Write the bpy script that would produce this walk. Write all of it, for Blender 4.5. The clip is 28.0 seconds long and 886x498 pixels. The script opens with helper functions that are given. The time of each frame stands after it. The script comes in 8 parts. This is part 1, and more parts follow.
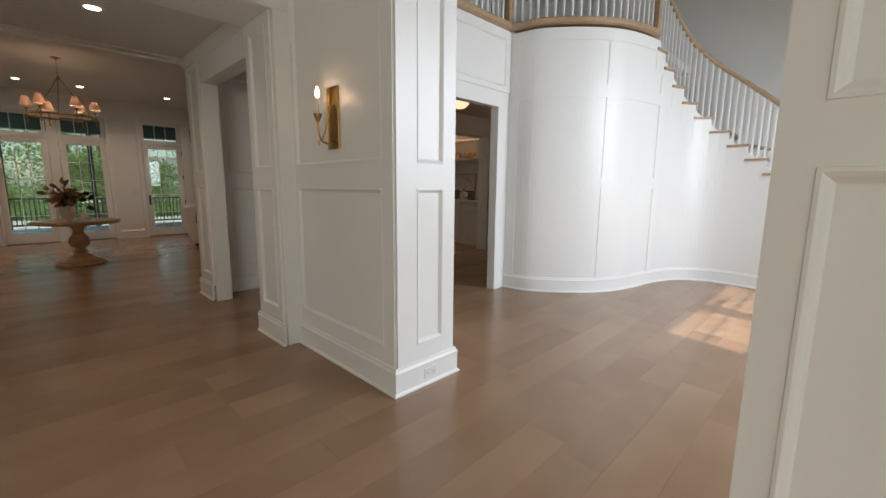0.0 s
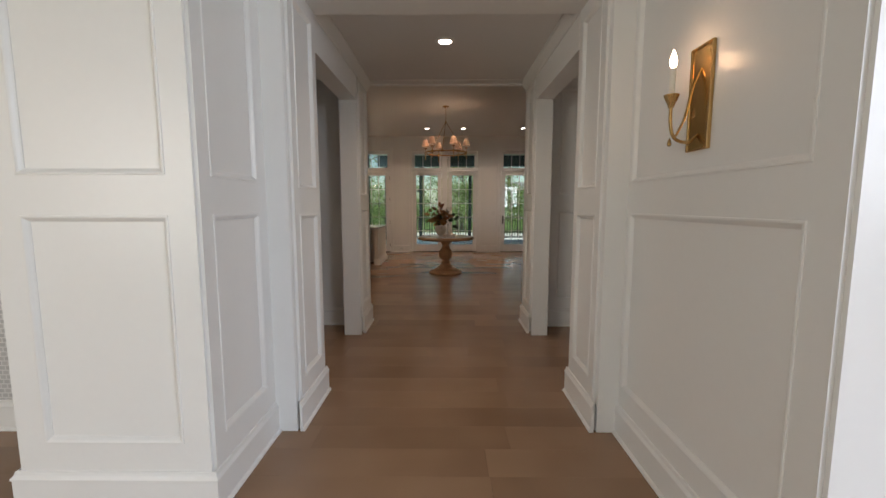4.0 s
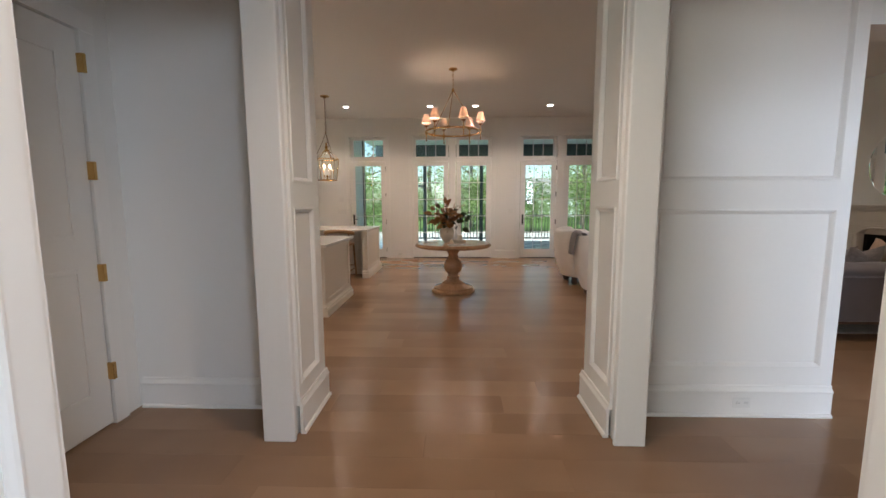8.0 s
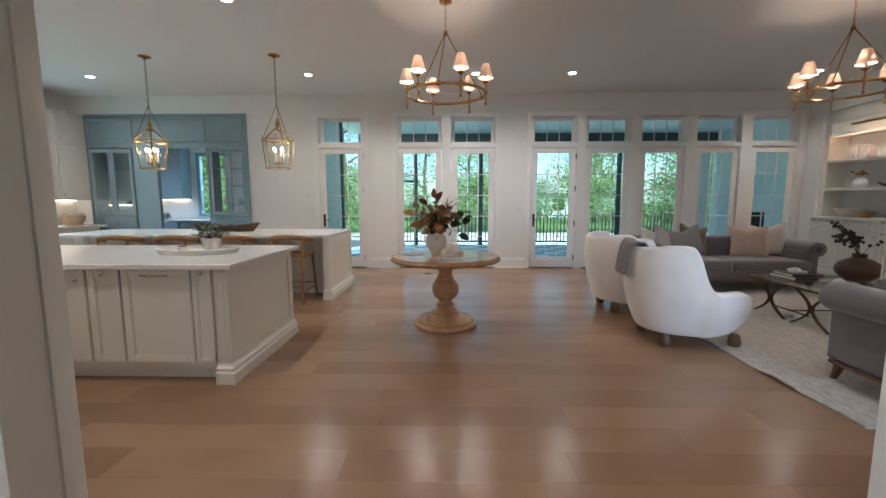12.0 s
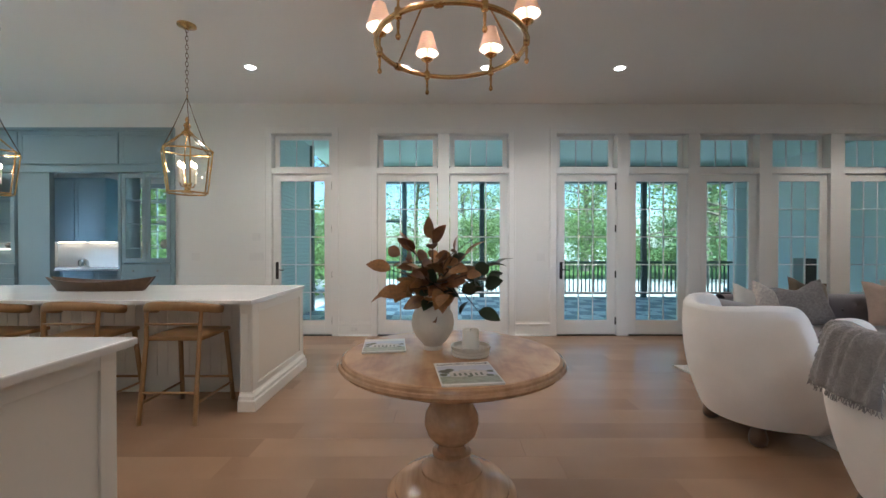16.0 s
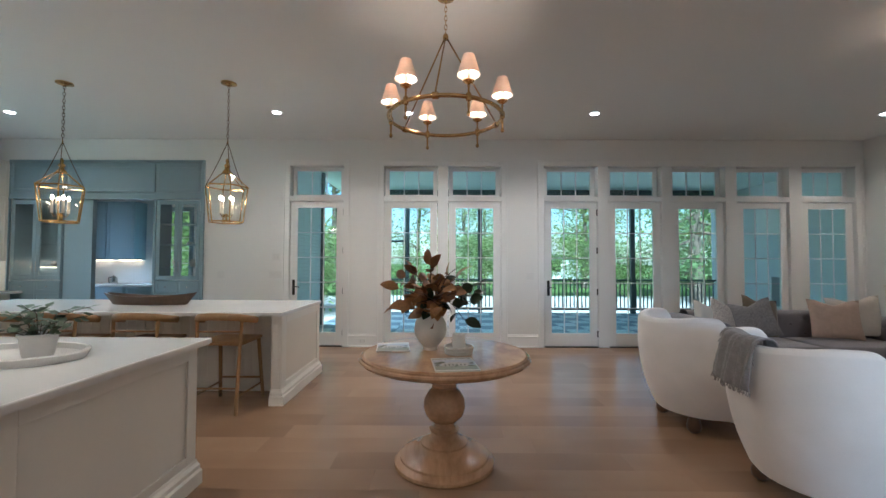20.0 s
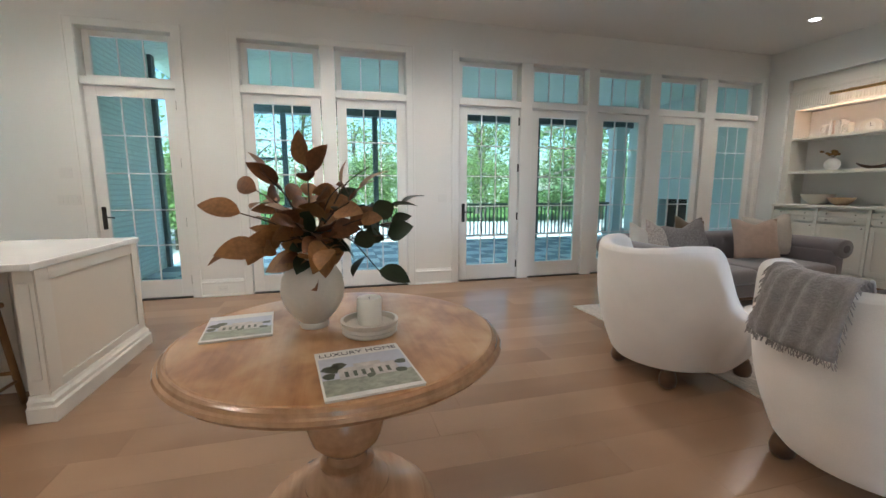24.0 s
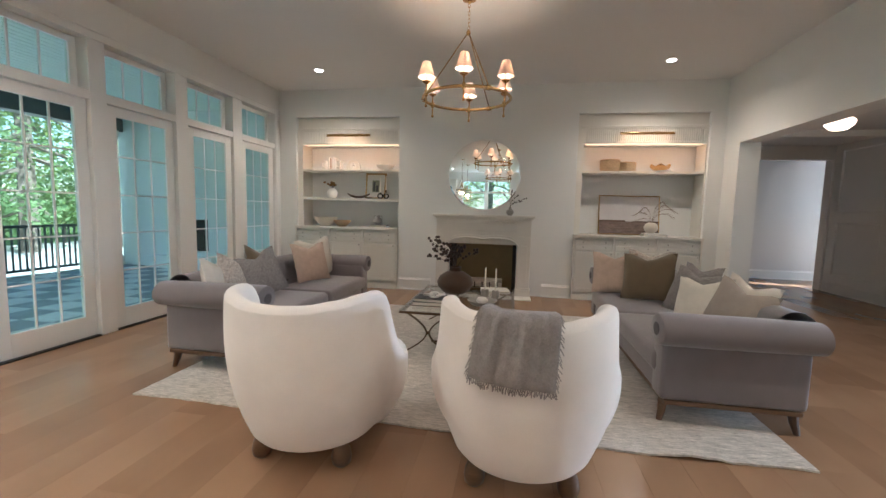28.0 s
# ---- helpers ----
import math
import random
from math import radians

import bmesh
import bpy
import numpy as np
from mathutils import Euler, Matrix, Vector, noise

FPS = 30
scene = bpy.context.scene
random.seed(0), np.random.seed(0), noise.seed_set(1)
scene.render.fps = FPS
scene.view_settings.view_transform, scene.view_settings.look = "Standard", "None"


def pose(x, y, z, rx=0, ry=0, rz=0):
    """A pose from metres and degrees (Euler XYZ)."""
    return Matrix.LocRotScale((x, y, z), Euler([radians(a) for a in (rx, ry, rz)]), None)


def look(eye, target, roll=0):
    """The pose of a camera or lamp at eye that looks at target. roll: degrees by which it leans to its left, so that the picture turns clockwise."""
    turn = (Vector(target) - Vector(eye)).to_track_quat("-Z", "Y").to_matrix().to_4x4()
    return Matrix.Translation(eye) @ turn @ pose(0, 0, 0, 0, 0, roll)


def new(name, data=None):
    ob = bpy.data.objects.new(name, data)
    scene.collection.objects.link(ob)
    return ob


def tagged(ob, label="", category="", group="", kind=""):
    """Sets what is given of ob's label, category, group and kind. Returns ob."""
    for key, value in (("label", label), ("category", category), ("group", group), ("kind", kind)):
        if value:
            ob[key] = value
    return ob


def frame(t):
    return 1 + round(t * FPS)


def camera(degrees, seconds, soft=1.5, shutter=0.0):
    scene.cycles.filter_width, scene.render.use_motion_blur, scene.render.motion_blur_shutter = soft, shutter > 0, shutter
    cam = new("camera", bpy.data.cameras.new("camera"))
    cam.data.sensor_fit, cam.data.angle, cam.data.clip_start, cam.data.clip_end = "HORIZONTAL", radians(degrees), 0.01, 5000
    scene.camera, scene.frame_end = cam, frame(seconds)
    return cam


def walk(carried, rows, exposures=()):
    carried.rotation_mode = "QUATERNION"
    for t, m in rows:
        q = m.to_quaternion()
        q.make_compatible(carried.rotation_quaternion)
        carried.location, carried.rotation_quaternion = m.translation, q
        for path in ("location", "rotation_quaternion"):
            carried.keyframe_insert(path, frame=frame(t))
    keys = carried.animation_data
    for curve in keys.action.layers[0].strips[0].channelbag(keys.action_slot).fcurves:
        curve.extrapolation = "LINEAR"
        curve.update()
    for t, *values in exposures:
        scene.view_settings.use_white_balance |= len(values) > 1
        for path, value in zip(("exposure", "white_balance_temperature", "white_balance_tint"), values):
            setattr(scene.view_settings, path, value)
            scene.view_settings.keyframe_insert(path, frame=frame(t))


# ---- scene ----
cam = camera(94.9, 28.0)
PATH = [
    (0, (-0.337, 0.425, 1.418), (-1.732, 1.826, 1.115), 0.5),
    (0.5, (-0.378, 0.616, 1.441), (-2.092, 1.599, 1.135), 0.6),
    (1, (-0.414, 0.759, 1.425), (-2.332, 1.248, 1.139), 0.8),
    (1.5, (-0.427, 0.926, 1.451), (-2.406, 1.038, 1.185), 0.8),
    (2, (-0.421, 0.984, 1.452), (-2.405, 0.966, 1.203), 0.4),
    (2.5, (-0.444, 0.996, 1.449), (-2.43, 0.97, 1.212), 0.3),
    (3, (-0.647, 0.985, 1.432), (-2.634, 0.972, 1.211), 0.2),
    (3.5, (-0.96, 0.948, 1.456), (-2.949, 0.937, 1.242), 0.1),
    (5.5, (-2.098, 0.991, 1.418), (-4.083, 0.935, 1.18), -0.2),
    (6, (-2.324, 0.988, 1.417), (-4.308, 0.928, 1.173), -0.0),
    (6.5, (-2.634, 0.995, 1.41), (-4.618, 0.933, 1.166), -0.1),
    (7, (-2.892, 1.008, 1.417), (-4.877, 0.945, 1.175), -0.1),
    (7.5, (-3.145, 0.988, 1.409), (-5.131, 0.929, 1.179), -0.1),
    (8, (-3.429, 0.962, 1.433), (-5.415, 0.904, 1.204), -0.2),
    (8.5, (-3.675, 0.976, 1.404), (-5.662, 0.927, 1.181), -0.1),
    (9, (-3.976, 1.016, 1.417), (-5.963, 0.974, 1.192), 0.1),
    (9.5, (-4.184, 1.028, 1.407), (-6.17, 0.995, 1.173), 0.0),
    (10, (-4.49, 1.009, 1.41), (-6.476, 0.981, 1.176), 0.3),
    (10.5, (-4.687, 1.002, 1.41), (-6.673, 0.976, 1.172), 0.3),
    (11, (-4.963, 1.016, 1.399), (-6.948, 0.981, 1.161), 0.2),
    (11.5, (-5.214, 1.007, 1.395), (-7.2, 0.967, 1.162), 0.1),
    (12, (-5.461, 1.0, 1.37), (-7.447, 0.959, 1.14), -0.1),
    (12.5, (-5.758, 0.956, 1.382), (-7.745, 0.916, 1.153), -0.2),
    (14.5, (-6.832, 0.937, 1.356), (-8.819, 0.895, 1.134), -0.1),
    (15, (-7.063, 0.907, 1.349), (-9.049, 0.867, 1.119), -0.2),
    (15.5, (-7.458, 0.885, 1.314), (-9.453, 0.887, 1.171), 0.1),
    (16, (-7.696, 0.885, 1.365), (-9.696, 0.887, 1.35), -0.0),
    (16.5, (-7.824, 0.875, 1.413), (-9.819, 0.884, 1.555), -0.2),
    (17, (-7.859, 0.861, 1.436), (-9.838, 0.879, 1.721), -0.3),
    (17.5, (-7.79, 0.887, 1.453), (-9.753, 0.905, 1.837), -0.2),
    (18, (-7.621, 0.901, 1.458), (-9.577, 0.918, 1.873), 0.0),
    (18.5, (-7.454, 0.914, 1.441), (-9.415, 0.93, 1.837), 0.1),
    (19, (-7.284, 0.9, 1.437), (-9.259, 0.914, 1.748), 0.1),
    (19.5, (-7.156, 0.902, 1.447), (-9.146, 0.909, 1.646), 0.2),
    (20, (-6.977, 0.934, 1.425), (-8.976, 0.925, 1.49), 0.2),
    (20.5, (-6.82, 0.933, 1.39), (-8.819, 0.91, 1.337), 0.2),
    (21, (-6.793, 0.919, 1.356), (-8.787, 0.886, 1.204), 0.2),
    (21.5, (-6.948, 0.911, 1.333), (-8.935, 0.879, 1.111), 0.2),
    (23.5, (-8.029, 0.959, 1.316), (-9.987, 1.22, 1.0), -0.2),
    (24, (-8.363, 0.922, 1.317), (-10.275, 1.431, 1.028), -0.0),
    (24.5, (-8.547, 0.928, 1.327), (-10.372, 1.704, 1.07), -0.1),
    (25, (-8.835, 0.936, 1.372), (-10.493, 2.031, 1.141), 0.2),
    (25.5, (-9.034, 1.019, 1.41), (-10.487, 2.378, 1.205), 0.5),
    (26, (-9.24, 1.054, 1.419), (-10.416, 2.66, 1.227), 0.9),
    (26.5, (-9.496, 1.045, 1.438), (-10.369, 2.835, 1.25), 1.1),
    (27, (-9.535, 1.077, 1.424), (-10.179, 2.961, 1.235), 1.2),
    (27.5, (-9.537, 1.099, 1.423), (-10.003, 3.034, 1.232), 1.4),
    (28, (-9.581, 1.025, 1.414), (-9.913, 2.988, 1.228), 1.4),
]
walk(cam, [(t, look(eye, target, roll)) for t, eye, target, roll in PATH],
     [(0, -0.05, 6950, 17), (2, -0.05, 7100, 20), (3, 0.05, 7000, 20), (6, 0.45, 6550, 18), (7, 0.75, 6750, 21), (9, 1.25, 5850, 13), (11, 1.3, 5600, 12), (12, 1.35, 5350, 10), (16, 1.36, 5250, 8), (20, 1.25, 5150, 7), (22, 1.36, 5200, 7), (24, 1.55, 5350, 6), (26, 1.55, 5350, 5), (27, 1.6, 5350, 5), (28, 1.9, 5550, 9)])

# ---- world, sun, exposure ----
SUN_EL, SUN_WAY = radians(48), (-0.98, 0.20)
world = bpy.data.worlds.new("world")
scene.world = world
world.use_nodes = True
wn = world.node_tree.nodes
sky = wn.new("ShaderNodeTexSky")
sky.sky_type, sky.sun_disc = "NISHITA", False
sky.sun_elevation, sky.sun_rotation = SUN_EL, radians(101)
wn["Background"].inputs[1].default_value = 0.11
world.node_tree.links.new(sky.outputs[0], wn["Background"].inputs[0])
sun_data = bpy.data.lights.new("sun", "SUN")
sun_data.energy, sun_data.angle, sun_data.color = 5.0, radians(0.53), (1.0, 0.97, 0.93)
sun = new("sun", sun_data)
sun.matrix_world = look((0, 0, 30), (SUN_WAY[0] * math.cos(SUN_EL), SUN_WAY[1] * math.cos(SUN_EL), 30 - math.sin(SUN_EL)))


def area_lamp(name, eye, target, w, h, watts, color):
    d = bpy.data.lights.new(name, "AREA")
    d.shape, d.size, d.size_y, d.energy, d.color = "RECTANGLE", w, h, watts, color
    ob = new(name, d)
    ob.matrix_world = look(eye, target)
    return ob


def spot_lamp(name, x, y, z, watts, color, degrees=110):
    d = bpy.data.lights.new(name, "SPOT")
    d.energy, d.color, d.spot_size, d.spot_blend, d.shadow_soft_size = watts, color, radians(degrees), 0.9, 0.05
    ob = new(name, d)
    ob.matrix_world = pose(x, y, z)
    return ob


DAY = (0.86, 0.93, 1.0)
WARM = (1.0, 0.72, 0.46)
# daylight standing in the openings of the front wall, behind the walk
area_lamp("daylight_stair_windows", (1.84, 5.6, 2.45), (-0.4, 4.7, 0.2), 2.9, 3.1, 290, (0.74, 0.88, 1.0))
area_lamp("daylight_front_door", (1.84, 0.41, 1.75), (-0.3, 0.41, 1.55), 1.8, 2.5, 8, DAY)
area_lamp("daylight_dining_windows", (1.84, -3.33, 1.85), (-0.3, -2.24, 0.4), 2.4, 2.2, 102, (1.0, 0.95, 0.86))
# sky light falling through the kitchen window
area_lamp("daylight_kitchen_window", (-11.0, -8.5, 4.5), (-11.0, -4.0, 0.6), 2.6, 1.6, 430, (0.74, 0.87, 1.0))
area_lamp("daylight_scullery_window", (-17.6, -5.3, 4.4), (-14.9, -5.3, 0.6), 1.6, 1.2, 420, (0.74, 0.87, 1.0))

# ---- materials ----
def mat(name, base, rough=0.5, metal=0.0, vary=0.06, scale=2.0, grain=60.0, bump=0.05, sheen=0.0, spec=0.5, stretch=(1, 1, 1), coat=0.0, world_space=False):
    """A painted, woven, cast or metal surface: two scales of variation in colour and roughness, and fine relief."""
    m = bpy.data.materials.new(name)
    m.use_nodes = True
    t = m.node_tree
    n, l = t.nodes, t.links
    b = n["Principled BSDF"]
    b.inputs["Metallic"].default_value = metal
    b.inputs["Specular IOR Level"].default_value = spec
    b.inputs["Sheen Weight"].default_value = sheen
    b.inputs["Coat Weight"].default_value = coat
    if world_space:
        src = n.new("ShaderNodeNewGeometry").outputs["Position"]
    else:
        src = n.new("ShaderNodeTexCoord").outputs["Object"]
    mp = n.new("ShaderNodeMapping")
    mp.inputs["Scale"].default_value = stretch
    l.new(src, mp.inputs[0])
    big, fine = n.new("ShaderNodeTexNoise"), n.new("ShaderNodeTexNoise")
    big.inputs["Scale"].default_value, big.inputs["Detail"].default_value = scale, 3
    fine.inputs["Scale"].default_value, fine.inputs["Detail"].default_value = grain, 2
    l.new(mp.outputs[0], big.inputs[0])
    l.new(mp.outputs[0], fine.inputs[0])
    mix = n.new("ShaderNodeMath")
    mix.operation = "MULTIPLY_ADD"
    mix.inputs[1].default_value = 0.6
    l.new(big.outputs[0], mix.inputs[0])
    half = n.new("ShaderNodeMath")
    half.operation = "MULTIPLY"
    half.inputs[1].default_value = 0.4
    l.new(fine.outputs[0], half.inputs[0])
    l.new(half.outputs[0], mix.inputs[2])
    ramp = n.new("ShaderNodeValToRGB")
    e = ramp.color_ramp.elements
    e[0].position, e[1].position = 0.3, 0.7
    e[0].color = (*[max(0, c * (1 - vary)) for c in base], 1)
    e[1].color = (*[min(1, c * (1 + vary)) for c in base], 1)
    l.new(mix.outputs[0], ramp.inputs[0])
    l.new(ramp.outputs[0], b.inputs["Base Color"])
    rr = n.new("ShaderNodeMapRange")
    rr.inputs["To Min"].default_value, rr.inputs["To Max"].default_value = rough * 0.85, min(1, rough * 1.15)
    l.new(big.outputs[0], rr.inputs[0])
    l.new(rr.outputs[0], b.inputs["Roughness"])
    if bump:
        bp = n.new("ShaderNodeBump")
        bp.inputs["Strength"].default_value, bp.inputs["Distance"].default_value = bump, 0.01
        l.new(fine.outputs[0], bp.inputs["Height"])
        l.new(bp.outputs[0], b.inputs["Normal"])
    return m


def wood(name, dark, light, rough=0.4, along="y", random_by="object", tone=0.25, grain=1.0, coat=0.0, bump=0.08, streak=1.0):
    """Wood with long grain along one local axis and a tone of its own for every board."""
    m = bpy.data.materials.new(name)
    m.use_nodes = True
    t = m.node_tree
    n, l = t.nodes, t.links
    b = n["Principled BSDF"]
    if random_by == "island":
        geo = n.new("ShaderNodeNewGeometry")
        src, rnd = geo.outputs["Position"], geo.outputs["Random Per Island"]
    else:
        src, rnd = n.new("ShaderNodeTexCoord").outputs["Object"], n.new("ShaderNodeObjectInfo").outputs["Random"]
    off = n.new("ShaderNodeVectorMath")
    off.operation = "MULTIPLY_ADD"
    off.inputs[1].default_value = (37.0, 53.0, 29.0)
    cmb = n.new("ShaderNodeCombineXYZ")
    for k in range(3):
        l.new(rnd, cmb.inputs[k])
    l.new(cmb.outputs[0], off.inputs[0])
    l.new(src, off.inputs[2])
    mp = n.new("ShaderNodeMapping")
    s = {"x": (0.9, 14, 14), "y": (14, 0.9, 14), "z": (14, 14, 0.9)}[along]
    mp.inputs["Scale"].default_value = [v * grain for v in s]
    l.new(off.outputs[0], mp.inputs[0])
    a, f, w = n.new("ShaderNodeTexNoise"), n.new("ShaderNodeTexNoise"), n.new("ShaderNodeTexNoise")
    a.inputs["Scale"].default_value, a.inputs["Detail"].default_value, a.inputs["Distortion"].default_value = 1.0, 5 if streak == 1 else 2.0, 0.8 if streak == 1 else 0.0
    f.inputs["Scale"].default_value, f.inputs["Detail"].default_value = 6.0, 3
    w.inputs["Scale"].default_value, w.inputs["Detail"].default_value = 1.3, 2
    l.new(mp.outputs[0], a.inputs[0])
    l.new(mp.outputs[0], f.inputs[0])
    l.new(off.outputs[0], w.inputs[0])
    def madd(x, k, y):
        q = n.new("ShaderNodeMath")
        q.operation = "MULTIPLY_ADD"
        l.new(x, q.inputs[0])
        q.inputs[1].default_value = k
        if isinstance(y, float):
            q.inputs[2].default_value = y
        else:
            l.new(y, q.inputs[2])
        return q.outputs[0]
    v = madd(f.outputs[0], 0.22 * streak ** 4, madd(a.outputs[0], 0.42 * streak ** 2, madd(w.outputs[0], 0.35, madd(rnd, tone, 0.32 * (1 - streak) - 0.0 - tone / 2))))
    ramp = n.new("ShaderNodeValToRGB")
    e = ramp.color_ramp.elements
    e[0].position, e[1].position = 0.22, 0.68
    e[0].color, e[1].color = (*dark, 1), (*light, 1)
    l.new(v, ramp.inputs[0])
    l.new(ramp.outputs[0], b.inputs["Base Color"])
    rr = n.new("ShaderNodeMapRange")
    rr.inputs["To Min"].default_value, rr.inputs["To Max"].default_value = rough * 0.8, min(1, rough * 1.25)
    l.new(a.outputs[0], rr.inputs[0])
    b.inputs["Roughness"].default_value = rough
    if streak == 1:
        l.new(rr.outputs[0], b.inputs["Roughness"])
    b.inputs["Coat Weight"].default_value = coat
    if bump:
        bp = n.new("ShaderNodeBump")
        bp.inputs["Strength"].default_value, bp.inputs["Distance"].default_value = bump, 0.004
        l.new(f.outputs[0], bp.inputs["Height"])
        l.new(bp.outputs[0], b.inputs["Normal"])
    return m


def glow(name, color, strength):
    m = bpy.data.materials.new(name)
    m.use_nodes = True
    n, l = m.node_tree.nodes, m.node_tree.links
    n.remove(n["Principled BSDF"])
    e = n.new("ShaderNodeEmission")
    e.inputs[0].default_value, e.inputs[1].default_value = (*color, 1), strength
    l.new(e.outputs[0], n["Material Output"].inputs[0])
    return m


def pane_glass(name, tint=(0.90, 0.98, 0.96)):
    m = bpy.data.materials.new(name)
    m.use_nodes = True
    n, l = m.node_tree.nodes, m.node_tree.links
    n.remove(n["Principled BSDF"])
    tr, gl, fr, mx = n.new("ShaderNodeBsdfTransparent"), n.new("ShaderNodeBsdfGlossy"), n.new("ShaderNodeLayerWeight"), n.new("ShaderNodeMixShader")
    tr.inputs[0].default_value = (*tint, 1)
    gl.inputs["Roughness"].default_value = 0.02
    pw, ml = n.new("ShaderNodeMath"), n.new("ShaderNodeMath")
    pw.operation, ml.operation = "POWER", "MULTIPLY_ADD"
    pw.inputs[1].default_value, ml.inputs[1].default_value, ml.inputs[2].default_value = 4.0, 0.55, 0.04
    fr.inputs[0].default_value = 0.5
    l.new(fr.outputs["Facing"], pw.inputs[0])
    l.new(pw.outputs[0], ml.inputs[0])
    l.new(ml.outputs[0], mx.inputs[0])
    l.new(tr.outputs[0], mx.inputs[1])
    l.new(gl.outputs[0], mx.inputs[2])
    l.new(mx.outputs[0], n["Material Output"].inputs[0])
    return m


def shade_cloth(name, color):
    m = bpy.data.materials.new(name)
    m.use_nodes = True
    n, l = m.node_tree.nodes, m.node_tree.links
    n.remove(n["Principled BSDF"])
    d, t, mx = n.new("ShaderNodeBsdfDiffuse"), n.new("ShaderNodeBsdfTranslucent"), n.new("ShaderNodeMixShader")
    d.inputs[0].default_value = t.inputs[0].default_value = (*color, 1)
    mx.inputs[0].default_value = 0.3
    l.new(d.outputs[0], mx.inputs[1])
    l.new(t.outputs[0], mx.inputs[2])
    l.new(mx.outputs[0], n["Material Output"].inputs[0])
    return m


def wallpaper_mat():
    """Pale paper with a small staggered fan print."""
    m = mat("wallpaper", (0.55, 0.55, 0.54), 0.7, bump=0.02, world_space=True)
    n, l = m.node_tree.nodes, m.node_tree.links
    geo = n.new("ShaderNodeNewGeometry")
    mp = n.new("ShaderNodeMapping")
    mp.inputs["Rotation"].default_value = (0, radians(90), 0)
    mp.inputs["Scale"].default_value = (22, 22, 22)
    sep, cmb = n.new("ShaderNodeSeparateXYZ"), n.new("ShaderNodeCombineXYZ")
    l.new(geo.outputs["Position"], sep.inputs[0])
    l.new(sep.outputs[1], cmb.inputs[0])
    l.new(sep.outputs[2], cmb.inputs[1])
    sc = n.new("ShaderNodeVectorMath")
    sc.operation = "SCALE"
    sc.inputs["Scale"].default_value = 1.0
    l.new(cmb.outputs[0], sc.inputs[0])
    br = n.new("ShaderNodeTexBrick")
    br.inputs["Scale"].default_value = 18.0
    br.inputs["Mortar Size"].default_value = 0.09
    br.inputs["Mortar Smooth"].default_value = 0.6
    br.inputs["Brick Width"].default_value, br.inputs["Row Height"].default_value = 0.75, 0.55
    br.inputs["Color1"].default_value = (0.46, 0.46, 0.46, 1)
    br.inputs["Color2"].default_value = (0.52, 0.52, 0.51, 1)
    br.inputs["Mortar"].default_value = (0.66, 0.66, 0.65, 1)
    l.new(sc.outputs[0], br.inputs[0])
    l.new(br.outputs[0], n["Principled BSDF"].inputs["Base Color"])
    return m


def brick_paint():
    m = mat("painted_brick", (0.62, 0.66, 0.64), 0.6, world_space=True)
    n, l = m.node_tree.nodes, m.node_tree.links
    geo, sep, cmb = n.new("ShaderNodeNewGeometry"), n.new("ShaderNodeSeparateXYZ"), n.new("ShaderNodeCombineXYZ")
    l.new(geo.outputs["Position"], sep.inputs[0])
    l.new(sep.outputs[0], cmb.inputs[0])
    l.new(sep.outputs[2], cmb.inputs[1])
    br = n.new("ShaderNodeTexBrick")
    br.inputs["Scale"].default_value = 1.0
    br.inputs["Brick Width"].default_value, br.inputs["Row Height"].default_value = 0.21, 0.073
    br.inputs["Mortar Size"].default_value = 0.008
    br.inputs["Color1"].default_value, br.inputs["Color2"].default_value = (0.79, 0.84, 0.82, 1), (0.84, 0.88, 0.86, 1)
    br.inputs["Mortar"].default_value = (0.64, 0.68, 0.67, 1)
    l.new(cmb.outputs[0], br.inputs[0])
    l.new(br.outputs[0], n["Principled BSDF"].inputs["Base Color"])
    bp = n.new("ShaderNodeBump")
    bp.inputs["Strength"].default_value, bp.inputs["Distance"].default_value = 0.6, 0.008
    bp.invert = True
    l.new(br.outputs["Fac"], bp.inputs["Height"])
    l.new(bp.outputs[0], n["Principled BSDF"].inputs["Normal"])
    return m


PAINT = mat("wall_paint", (0.78, 0.78, 0.76), 0.55, vary=0.015, scale=0.7, grain=220, bump=0.03, world_space=True)
TRIM = mat("trim_enamel", (0.80, 0.80, 0.78), 0.33, vary=0.012, scale=1.2, grain=30, bump=0.015, world_space=True)
CEIL = mat("ceiling_paint", (0.74, 0.74, 0.73), 0.8, vary=0.015, scale=0.6, grain=180, bump=0.03, world_space=True)
GREYWALL = mat("grey_wall_paint", (0.70, 0.70, 0.69), 0.6, vary=0.02, scale=0.8, grain=200, bump=0.03, world_space=True)
PAPER = wallpaper_mat()


